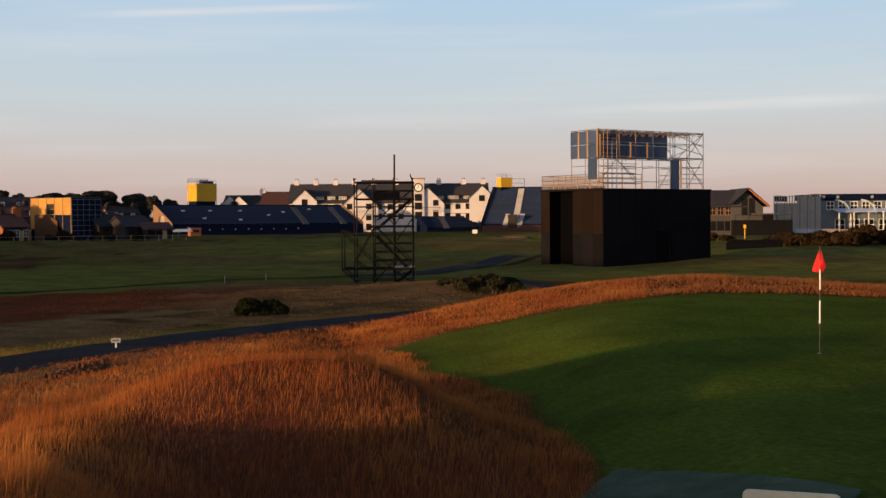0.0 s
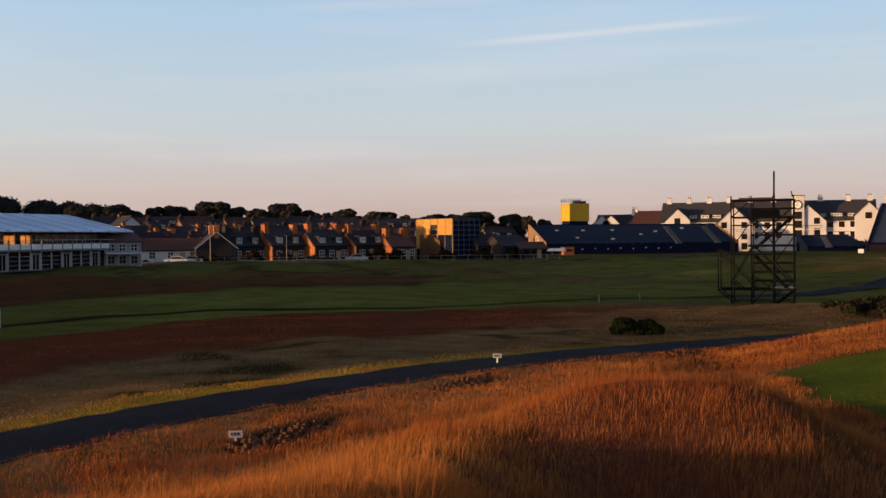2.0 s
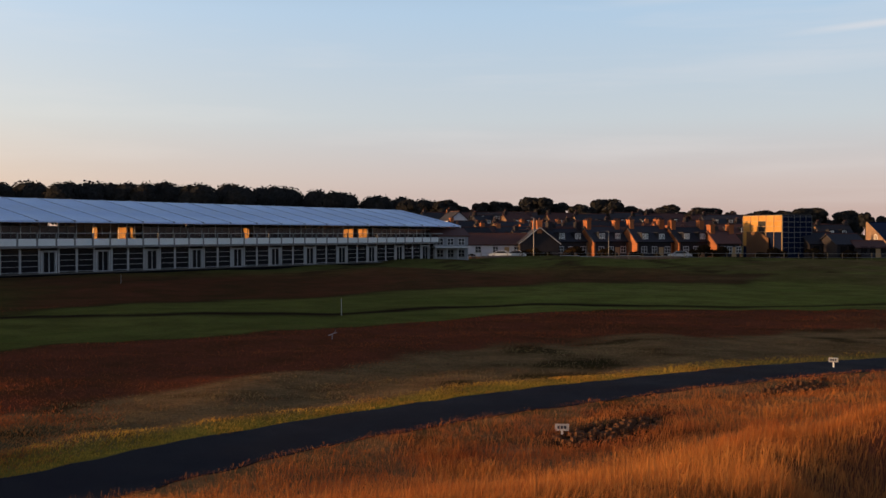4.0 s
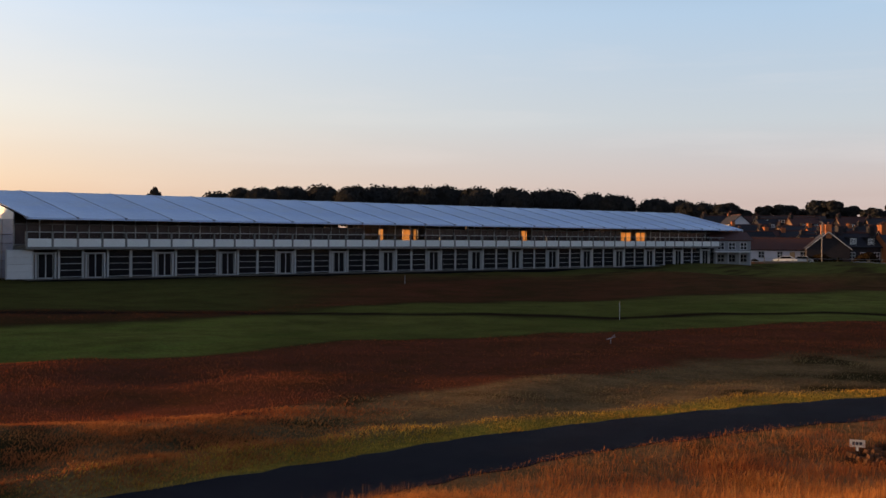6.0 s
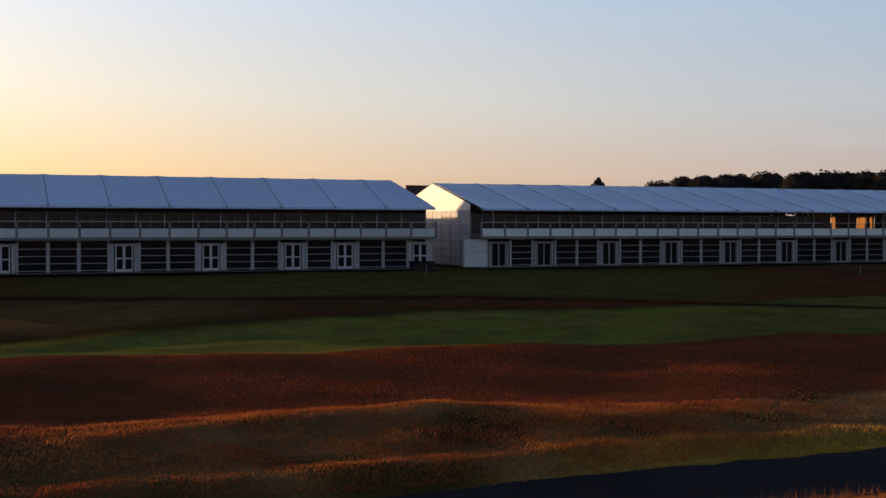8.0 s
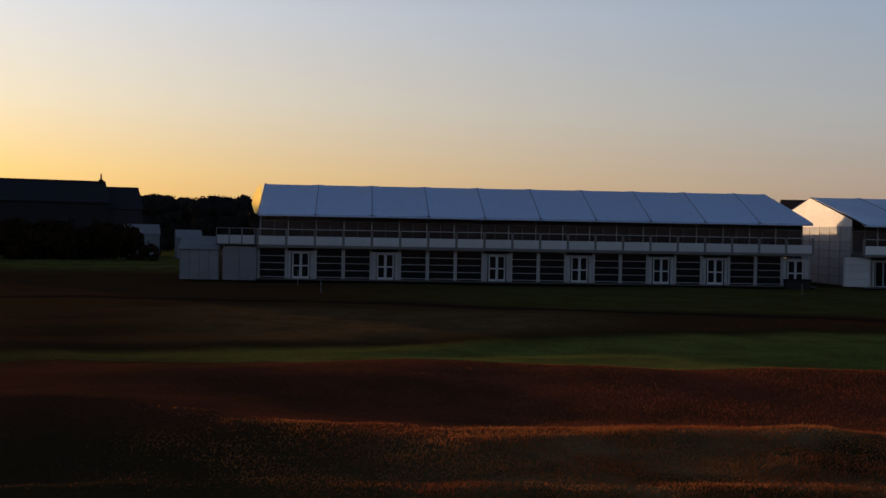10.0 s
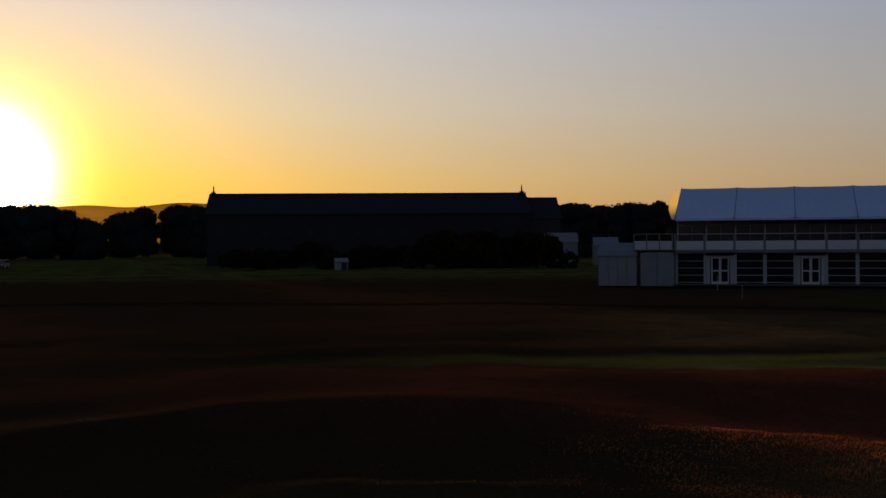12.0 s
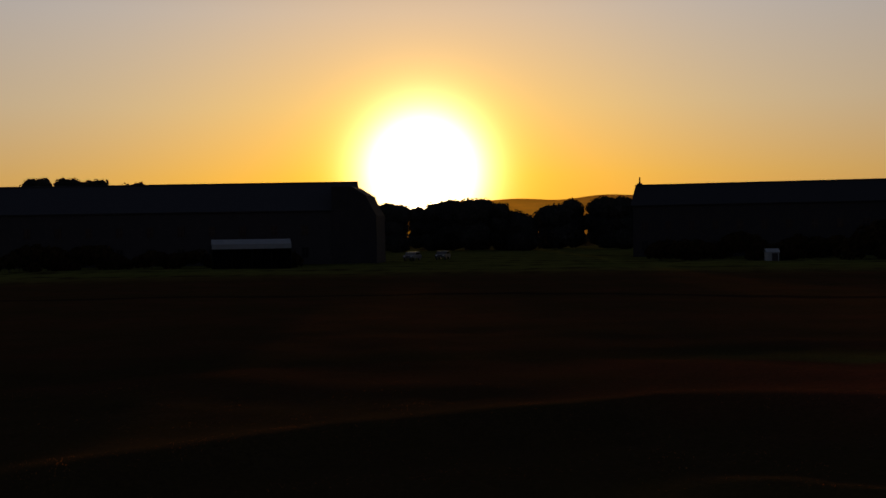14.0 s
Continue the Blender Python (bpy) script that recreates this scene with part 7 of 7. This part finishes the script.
# ---- on the course ----
def flag():
    x, y = 7.6, 23.1
    z = z_at(x, y)
    top = thing("flagstick", pose(x, y, z), "red golf flag on a black and white banded pole", "flag")
    bands = [(0, 0.62, "black_paint"), (0.62, 1.08, "white_paint"), (1.08, 1.3, "black_paint"), (1.3, 1.72, "white_paint"), (1.72, 2.16, "black_paint")]
    for a, b, mat in bands:
        part("pole_band", Shape().bar((0, 0, a), (0, 0, b), 0.016, 8), mat, top)
    s = Shape()
    rows = 8
    for j in range(rows + 1):
        t = j / rows
        half_l, half_r = -0.16 * t, 0.13 * min(1, t * 1.3) * (1 if t < 0.75 else 1 - (t - 0.75) * 2.4)
        for i in range(5):
            u = i / 4
            s.v.append((half_l + (half_r - half_l) * u, 0.035 * math.sin(u * 5 + t * 3) * t, 2.16 - 0.5 * t - 0.05 * (u - 0.3) * t))
    s.f = [(j * 5 + i, j * 5 + i + 1, (j + 1) * 5 + i + 1, (j + 1) * 5 + i) for j in range(rows) for i in range(4)]
    part("flag_cloth", s, "red_cloth", top, "limp red flag cloth")
    part("cup", Shape().bar((0, 0, 0.012), (0, 0, 0.016), 0.054, 14), "black_paint", top)
    return top


flag()


def small_sign(x, y, lift, label, turn):
    z = z_at(x, y)
    top = thing("ground_sign", pose(x, y, z, 0, 0, turn), label, "sign", "small white course signs")
    part("stake", Shape().box(-0.025, 0.025, 0.0, 0.03, -0.1, lift + 0.05), "white_paint", top)
    part("board", Shape().box(-0.15, 0.15, -0.02, -0.002, lift, lift + 0.15), "white_frame", top)
    for k in range(3):
        part("letter_bar", Shape().box(-0.1 + k * 0.07, -0.05 + k * 0.07, -0.026, -0.0215, lift + 0.045, lift + 0.11), "ink", top)
    return top


small_sign(-10.75, 37.5, 0.2, "small white board with dark letters on a stake beside the path", 16)
small_sign(-12.1, 21.7, 0.08, "small white board with dark letters on a stake in dry grass", 29)
for az, r, h in ((39.68, 63.5, 0.95), (10.8, 76.1, 0.42), (8.8, 78.7, 0.42), (95.5, 95, 1.2), (94.4, 84, 0.9), (71.0, 96, 0.8), (50.2, 97, 0.7)):
    p = place(az, r)
    st = thing("marker_stake", Matrix.Translation((0, 0, z_at(p.translation.x, p.translation.y))) @ p, "thin pale marker stake on the fairway", "stake", "fairway marker stakes")
    part("stake", Shape().box(-0.016, 0.016, -0.016, 0.016, -0.2, h), "white_frame", st)
    part("cap", Shape().box(-0.03, 0.03, -0.03, 0.03, h, h + 0.05), "timber", st)
p = place(40.18, 47.4)
stick = thing("fallen_stick", Matrix.Translation((0, 0, z_at(p.translation.x, p.translation.y) + 0.25)) @ p, "bleached bent stick lying in red grass", "stick")
part("limb", Shape().bar((-0.2, 0, -0.09), (0.0, 0, -0.02), 0.016, 6, 0.014).bar((0.0, 0, -0.02), (0.17, 0, 0.03), 0.014, 6, 0.008).bar((-0.05, 0, -0.3), (-0.04, 0, -0.03), 0.012, 5, 0.01), "white_frame", stick)
part("side_shoot", Shape().bar((0.0, 0, 0.0), (0.12, 0.02, 0.12), 0.01, 5, 0.006), "white_frame", stick)
box = thing("white_box", place(-1.6, 270), "small white box on the grass", "box")
part("body", Shape().box(-0.6, 0.6, 0, 1.0, -0.1, 0.85), "white_paint", box)
part("lid", Shape().box(-0.63, 0.63, -0.04, 1.04, 0.855, 0.93), "white_panel", box)


def bunker(az, r, w, d, label):
    """A sand hollow with a turf lip behind it."""
    p = place(az, r)
    z = z_at(p.translation.x, p.translation.y)
    top = thing("bunker", Matrix.Translation((0, 0, z)) @ p, label, "bunker", "sand bunkers")
    s = Shape()
    n = 22
    ring = lambda k, e, zz: [(e * w / 2 * math.cos(6.2832 * i / n) * (1 + 0.09 * math.sin(3 * i + w)), e * d / 2 * math.sin(6.2832 * i / n), zz(math.sin(6.2832 * i / n))) for i in range(n)]
    s.v = ring(0, 1.0, lambda q: 0.1 + 0.16 * (q + 1)) + ring(0, 0.8, lambda q: 0.04 + 0.05 * (q + 1)) + [(0, 0, 0.03)]
    s.f = [(i, (i + 1) % n, n + (i + 1) % n, n + i) for i in range(n)] + [(n + i, n + (i + 1) % n, 2 * n) for i in range(n)]
    part("sand", s, "sand", top)
    lip = Shape()
    lip.v = ring(0, 1.5, lambda q: -0.15) + ring(0, 1.0, lambda q: 0.2 + 0.3 * (q + 1) * 0.6)
    lip.f = [(i, (i + 1) % n, n + (i + 1) % n, n + i) for i in range(n)]
    part("turf_lip", lip, "turf_lip", top)
    return top


bunker(7.0, 205, 7, 2.6, "shallow sand bunker with a grassy lip")
bunker(4.6, 222, 4, 2, "shallow sand bunker with a grassy lip")
bunker(-3.4, 196, 5.5, 2.4, "shallow sand bunker with a grassy lip")
bunker(17.0, 208, 4, 2, "shallow sand bunker with a grassy lip")


def near_camera():
    """The teal ground sheet at the edge of the green and a cream bench that stands on it."""
    sheet = thing("ground_sheet", pose(0, 0, 0), "dark teal ground sheet laid on the turf", "sheet")
    s = Shape()
    n = 10
    for i in range(n + 1):
        for j in range(n + 1):
            u, v = i / n, j / n
            far = Vector((np.interp(u, [0, 0.4, 0.75, 1], [2.22, 2.95, 3.6, 4.25]), np.interp(u, [0, 0.4, 0.75, 1], [14.77, 13.7, 12.4, 11.6])))
            near = Vector((1.15, 12.6)).lerp(Vector((2.9, 9.2)), u)
            p_ = near.lerp(far, v)
            s.v.append((p_.x, p_.y, z_at(p_.x, p_.y) + 0.03 + 0.01 * math.sin(i * 2.1 + j * 1.3)))
    s.f = [(i * (n + 1) + j, (i + 1) * (n + 1) + j, (i + 1) * (n + 1) + j + 1, i * (n + 1) + j + 1) for i in range(n) for j in range(n)]
    k = len(s.v)
    s.v += [(x, y, z - 0.03) for x, y, z in s.v]
    s.f += [tuple(q + k for q in reversed(f)) for f in s.f]
    part("cloth", s, "tarp", sheet)
    x, y = 2.62, 8.6
    bench = thing("bench", pose(x, y, z_at(x, y) + 0.05, 0, 0, -17), "low cream-painted bench with rounded back at the green", "bench")
    h = 2.24 - z_at(x, y) - 0.05
    c = [(0.05 * (1 - math.cos(q)), 0.05 * math.sin(q) - 0.05) for q in np.linspace(0, 1.57, 5)]
    pts = [(-0.36 + u, h + v) for u, v in c] + [(0.36 - u, h + v) for u, v in c[::-1]] + [(0.36, h - 0.3), (-0.36, h - 0.3)]
    part("backboard", Shape().prism(pts, 0, 0.035), "cream", bench)
    part("seat_board", Shape().box(-0.36, 0.36, -0.36, -0.01, 0.4, 0.435), "cream", bench)
    for q in (-0.3, 0.3):
        part("leg", Shape().box(q - 0.025, q + 0.025, -0.03, 0.0, -0.08, h - 0.32).box(q - 0.025, q + 0.025, -0.34, -0.3, -0.08, 0.4), "grey_frame", bench)


near_camera()


def broken_earth():
    """Loose clods of dark earth, past counting, on the two dug spots."""
    rng = random.Random(77)
    g = Shape()
    for cx, cy, rx, ry, turn in CLODS:
        c, q = math.cos(radians(turn)), math.sin(radians(turn))
        for _ in range(170):
            u, v = rng.gauss(0, 0.5) * rx, rng.gauss(0, 0.5) * ry
            x, y = cx + u * c - v * q, cy + u * q + v * c
            z, b = z_at(x, y), rng.uniform(0.04, 0.13)
            pts = [(math.cos(6.2832 * k / 5) * b * rng.uniform(0.7, 1.2), math.sin(6.2832 * k / 5) * b * rng.uniform(0.7, 1.2)) for k in range(5)]
            top = b * rng.uniform(0.5, 1.1)
            ring = [(x + px, y + py, z - 0.02) for px, py in pts] + [(x + px * 0.6, y + py * 0.6, z + top) for px, py in pts]
            g.add(ring, [(k, (k + 1) % 5, 5 + (k + 1) % 5, 5 + k) for k in range(5)] + [(5, 6, 7, 8, 9)])
    ob = part("earth_clods", g, "earth")
    return tagged(ob, "loose dark clods of broken earth beside the path", "soil", kind="stuff")


broken_earth()


# ---- far hills, their evening haze painted as a glow ----
def far_hills():
    """A long low ridge two kilometres off; its pale haze is emitted colour, brightest below the sun."""
    m, nt, b = blank("hill_haze_glow")
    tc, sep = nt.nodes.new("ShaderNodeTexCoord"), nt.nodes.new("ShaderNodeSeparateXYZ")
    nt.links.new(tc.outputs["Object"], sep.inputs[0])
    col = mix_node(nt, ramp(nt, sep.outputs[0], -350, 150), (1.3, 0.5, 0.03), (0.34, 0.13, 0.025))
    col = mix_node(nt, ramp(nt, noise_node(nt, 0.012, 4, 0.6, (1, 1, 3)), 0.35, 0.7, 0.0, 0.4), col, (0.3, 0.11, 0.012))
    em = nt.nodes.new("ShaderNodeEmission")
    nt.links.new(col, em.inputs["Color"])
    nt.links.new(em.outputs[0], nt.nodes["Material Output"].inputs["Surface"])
    nt.nodes.remove(b)
    M["hill_haze_glow"] = m
    g = Shape()
    n = 90
    for k in range(n + 1):
        x = -520 + 1300 * k / n
        h = 82 * float(smooth(-520, -240, np.array(x)) * smooth(780, 300, np.array(x))) * (0.94 + 0.05 * math.sin(x * 0.011) + 0.03 * math.sin(x * 0.037 + 1))
        g.v += [(x, -40.0, -4.0), (x, 60.0, h * 0.7), (x, 160.0, h)]
    g.f = [(k * 3 + q, k * 3 + 3 + q, k * 3 + 4 + q, k * 3 + 1 + q) for k in range(n) for q in (0, 1)]
    hill = part("backdrop", g, "hill_haze_glow")
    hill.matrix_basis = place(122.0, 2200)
    return tagged(hill, "low hills on the horizon with haze painted as a glow", "hills", kind="structure")


far_hills()


# ---- standing grass: stems beyond counting, one object for each kind ----
def stems(name, x, y, tall, wide, lean, material, label, seed, heads=0.5):
    """Bent tapering stems, some with a drooping seed head, rooted on the land."""
    g = np.random.default_rng(seed)
    n = len(x)
    z = height(x, y) - 0.02
    yaw = g.uniform(0, 6.2832, n)
    h = tall * g.uniform(0.55, 1.15, n)
    w = wide * g.uniform(0.7, 1.3, n)
    bend = lean * g.uniform(0.2, 1.0, n) * h
    # stems lean mostly one way, with the wind
    way = g.normal(0.6, 1.5, n)
    bx, by = bend * np.cos(way), bend * np.sin(way)
    cx, cy = np.cos(yaw) * w / 2, np.sin(yaw) * w / 2
    head = g.random(n) < heads
    hw, hz = np.where(head, 1.7, 0.85), np.where(head, 0.74, 0.55)
    pts = [(x - cx * 0.9, y - cy * 0.9, z, 0 * hz), (x + cx * 0.9, y + cy * 0.9, z, 0 * hz),
           (x - cx * hw + bx * 0.45, y - cy * hw + by * 0.45, z + h * hz, hz), (x + cx * hw + bx * 0.45, y + cy * hw + by * 0.45, z + h * hz, hz),
           (x + bx * 1.1, y + by * 1.1, z + h, 0 * hz + 1.0)]
    co = np.stack([np.stack([p[0], p[1], p[2]], -1) for p in pts], 1).reshape(-1, 3).astype(np.float32)
    hv = np.stack([p[3] for p in pts], 1).ravel().astype(np.float32)
    base = (np.arange(n) * 5)[:, None]
    faces = np.concatenate([base + [0, 1, 3, 2], base + [2, 3, 4]], 1).astype(np.int32)
    me = bpy.data.meshes.new(name)
    me.vertices.add(len(co))
    me.vertices.foreach_set("co", co.ravel())
    me.loops.add(faces.size)
    me.loops.foreach_set("vertex_index", faces.ravel())
    me.polygons.add(2 * n)
    start = ((np.arange(n) * 7)[:, None] + [0, 4]).ravel().astype(np.int32)
    me.polygons.foreach_set("loop_start", start)
    me.update(calc_edges=True)
    at = me.attributes.new("height", "FLOAT", "POINT")
    at.data.foreach_set("value", hv)
    me.materials.append(M[material])
    return tagged(new(name, me), label, "grass", kind="stuff")


def scatter(seed, count, az0, az1, r0, r1, near=1.0):
    """Random spots in a sector; near above 1 draws them towards the inner edge."""
    g = np.random.default_rng(seed)
    a = np.radians(g.uniform(az0, az1, count))
    r = r0 + (r1 - r0) * g.random(count) ** near
    return -r * np.sin(a), r * np.cos(a), g


def tufted(x, y, k=1.9):
    return 0.5 + 0.5 * np.sin(x * k + 1.7 * np.sin(y * k * 0.8)) * np.sin(y * k * 1.1 + 1.3 * np.sin(x * k * 0.7))


def grass():
    # tall fescue on the mound between the camera and the cart path
    x, y, g = scatter(1, 1300000, -10, 84, 5.0, 46, 1.1)
    az, r = polar(x, y)
    cov = covers(x, y, None)
    gap = path_gap(x, y)
    inside = (r < np.interp(az, PATH_AZ, PATH_R)) & (gap > PATH_HALF - 0.28 + 0.5 * g.random(len(x)) * tufted(x, y, 0.7))
    keep = inside & (cov[4] < 0.6 * g.random(len(x))) & (cov[5] < g.random(len(x)))
    keep &= g.random(len(x)) < (0.25 + 0.75 * tufted(x, y)) * (0.5 + 0.5 * tufted(x + 9, y, 4.7)) * np.interp(gap, [PATH_HALF - 0.3, PATH_HALF + 2.0], [0.55, 1.0])
    x, y, r, gap = x[keep], y[keep], r[keep], gap[keep]
    tall = (0.13 + 0.19 * tufted(x + 3, y, 0.9) * (0.4 + 0.6 * tufted(x, y + 5, 3.1))) * np.interp(gap, [PATH_HALF - 0.3, PATH_HALF + 3.0], [0.55, 1.0]) * np.where(g.random(len(x)) < 0.06, 1.45, 1.0)
    tall = tall * (1 - 0.6 * np.clip(covers(x, y, None)[4] * 2, 0, 1))
    stems("tall_fescue", x, y, tall, 0.0011 + 0.00014 * r, 0.55, "fescue", "tall dry orange fescue grass on the mound", 11, 0.3)
    # the ridge behind the green
    x, y, g = scatter(2, 250000, -30, 7, 28, 66)
    az, r = polar(x, y)
    edge = np.interp(az, [-22, -17, -13, -9, -3, 0, 2.5, 7], [41, 42, 41.3, 39, 38, 37.5, 36, 30])
    deep = np.interp(az, [-30, -12, -5, 0, 7], [21, 19, 12, 6, 4])
    keep = (r > edge + 0.8 * g.random(len(x))) & (r < edge + deep) & (path_gap(x, y) > PATH_HALF + 0.4) & (g.random(len(x)) < 0.4 + 0.6 * tufted(x, y))
    x, y, r, az = x[keep], y[keep], r[keep], az[keep]
    rise = np.interp(az, [-30, -12, -3, 3], [1.7, 1.6, 1.1, 0.8])
    stems("ridge_fescue", x, y, rise * (0.07 + 0.08 * tufted(x, y, 0.8)), 0.0022 + 0.00026 * r, 1.3, "pale_fescue", "dry straw-coloured fescue along the ridge behind the green", 12, 0.2)
    # red fescue on the plain
    x, y, g = scatter(3, 560000, 7, 156, 24, 76)
    az, r = polar(x, y)
    cov = covers(x, y, None)
    keep = (cov[1] > 0.05 + 0.85 * g.random(len(x))) & (r < 76) & (r > np.interp(az, PATH_AZ, PATH_R) + PATH_HALF + 1.0) & (g.random(len(x)) < np.interp(az, [85, 112], [1.0, 0.5])) & (g.random(len(x)) < (0.35 + 0.65 * tufted(x, y, 0.45)) * (0.6 + 0.4 * tufted(x, y, 1.2))) & (r < np.interp(az, [66, 84], [76, 46]))
    x, y, r = x[keep], y[keep], r[keep]
    stems("red_fescue", x, y, (0.05 + 0.07 * tufted(x, y, 0.5)) * np.interp(polar(x, y)[0], [72, 100], [1.0, 0.3]), 0.0018 + 0.0002 * r, 0.9, "red_fescue", "dark red-brown fescue rough on the plain", 13, 0.05)
    # short dry grass of the banks and verges
    x, y, g = scatter(4, 420000, 8, 156, 16, 48, 1.1)
    az, r = polar(x, y)
    cov = covers(x, y, None)
    gap = path_gap(x, y)
    keep = (gap > PATH_HALF + 0.15 + 1.2 * (az < 56) * g.random(len(x))) & ((cov[1] < 0.2 + 0.6 * g.random(len(x))) | (r < np.interp(az, PATH_AZ, PATH_R))) & (cov[4] < 0.2) & ((r > np.interp(az, PATH_AZ, PATH_R)) | (gap < PATH_HALF + 2.5)) & (r < np.interp(az, AZ_KNOTS, RED_NEAR) + 3)
    keep &= g.random(len(x)) < (0.25 + 0.75 * tufted(x, y, 1.5)) * np.interp(az, [20, 45, 92, 112], [0.6, 1.0, 0.8, 0.35]) * np.interp(gap, [PATH_HALF + 0.2, PATH_HALF + 2.0], [0.5, 1.0])
    x, y, r = x[keep], y[keep], r[keep]
    x2, y2, g = scatter(7, 180000, 48, 104, 18.5, 29)
    az2, r2 = polar(x2, y2)
    keep = (path_gap(x2, y2) > PATH_HALF + 0.3) & (r2 > np.interp(az2, PATH_AZ, PATH_R)) & (r2 < np.interp(az2, AZ_KNOTS, RED_NEAR) + 1) & (g.random(len(x2)) < (0.3 + 0.7 * tufted(x2, y2, 1.5)) * np.interp(az2, [48, 60, 90, 104], [0.3, 1.0, 0.8, 0.1]))
    x3, y3, g3 = scatter(9, 110000, -4, 15, 46, 78)
    keep3 = (path_gap(x3, y3) > PATH_HALF + 0.4) & (g3.random(len(x3)) < tufted(x3, y3, 1.3) * tufted(x3 + 4, y3, 0.43) * np.interp(polar(x3, y3)[0], [-4, 1, 11, 15], [0, 1, 1, 0.1]))
    x, y, r = (np.concatenate(q) for q in ((x, x2[keep], x3[keep3]), (y, y2[keep], y3[keep3]), (r, r2[keep], np.full(keep3.sum(), 38.0))))
    az = polar(x, y)[0]
    high = (0.05 + 0.07 * tufted(x, y, 1.1)) * np.interp(az, [82, 108], [1.0, 0.3])
    west = az > 50 + 9 * g.random(len(x))
    for name, pick, mat, label in (("dry_grass", west, "dry_grass", "short dry yellowed grass on banks and verges"), ("olive_grass", ~west, "olive_grass", "short faded olive grass between the red rough and the path")):
        stems(name, x[pick], y[pick], high[pick], (0.003 + 0.0004 * r)[pick], 1.3, mat, label, 14, 0.1)

    # a brighter strip of yellow-green grass along the far edge of the path
    x, y, g = scatter(5, 330000, 14, 70, 17, 52)
    az, r = polar(x, y)
    gap = path_gap(x, y)
    keep = (r > np.interp(az, PATH_AZ, PATH_R)) & (gap > PATH_HALF - 0.15 + 0.3 * tufted(x, y, 1.1)) & (gap < PATH_HALF + 0.5 + 1.3 * g.random(len(x)) + 0.4 * tufted(x, y, 0.8)) & (g.random(len(x)) < np.interp(az, [14, 26, 58, 70], [0.2, 0.9, 0.9, 0.2]))
    x, y, r = x[keep], y[keep], r[keep]
    stems("verge_grass", x, y, 0.04 + 0.07 * tufted(x, y, 1.3), 0.005 + 0.0004 * r, 0.9, "verge_grass", "bright yellow-green verge grass beside the cart path", 15, 0.0)
    # short grass round the spot from which one looks
    x, y, g = scatter(8, 5000, -40, 170, 0.5, 6.0, 0.7)
    stems("short_grass", x, y, np.full(len(x), 0.09), 0.004, 0.8, "dry_grass", "short trodden dry grass on the crest of the knoll", 17, 0.0)
    # single long stems that stand out of the near grass
    x, y, g = scatter(6, 9000, -4, 64, 7.5, 19, 0.8)
    az, r = polar(x, y)
    keep = (path_gap(x, y) > PATH_HALF + 0.3) & (r < np.interp(az, PATH_AZ, PATH_R)) & (covers(x, y, None)[5] < 0.3) & (g.random(len(x)) < 0.2 + 0.8 * tufted(x, y, 0.6))
    x, y, r = x[keep], y[keep], r[keep]
    stems("seed_stems", x, y, 0.36, 0.0026, 0.25, "pale_fescue", "single long seed stems standing above the near grass", 16, 0.9)


grass()
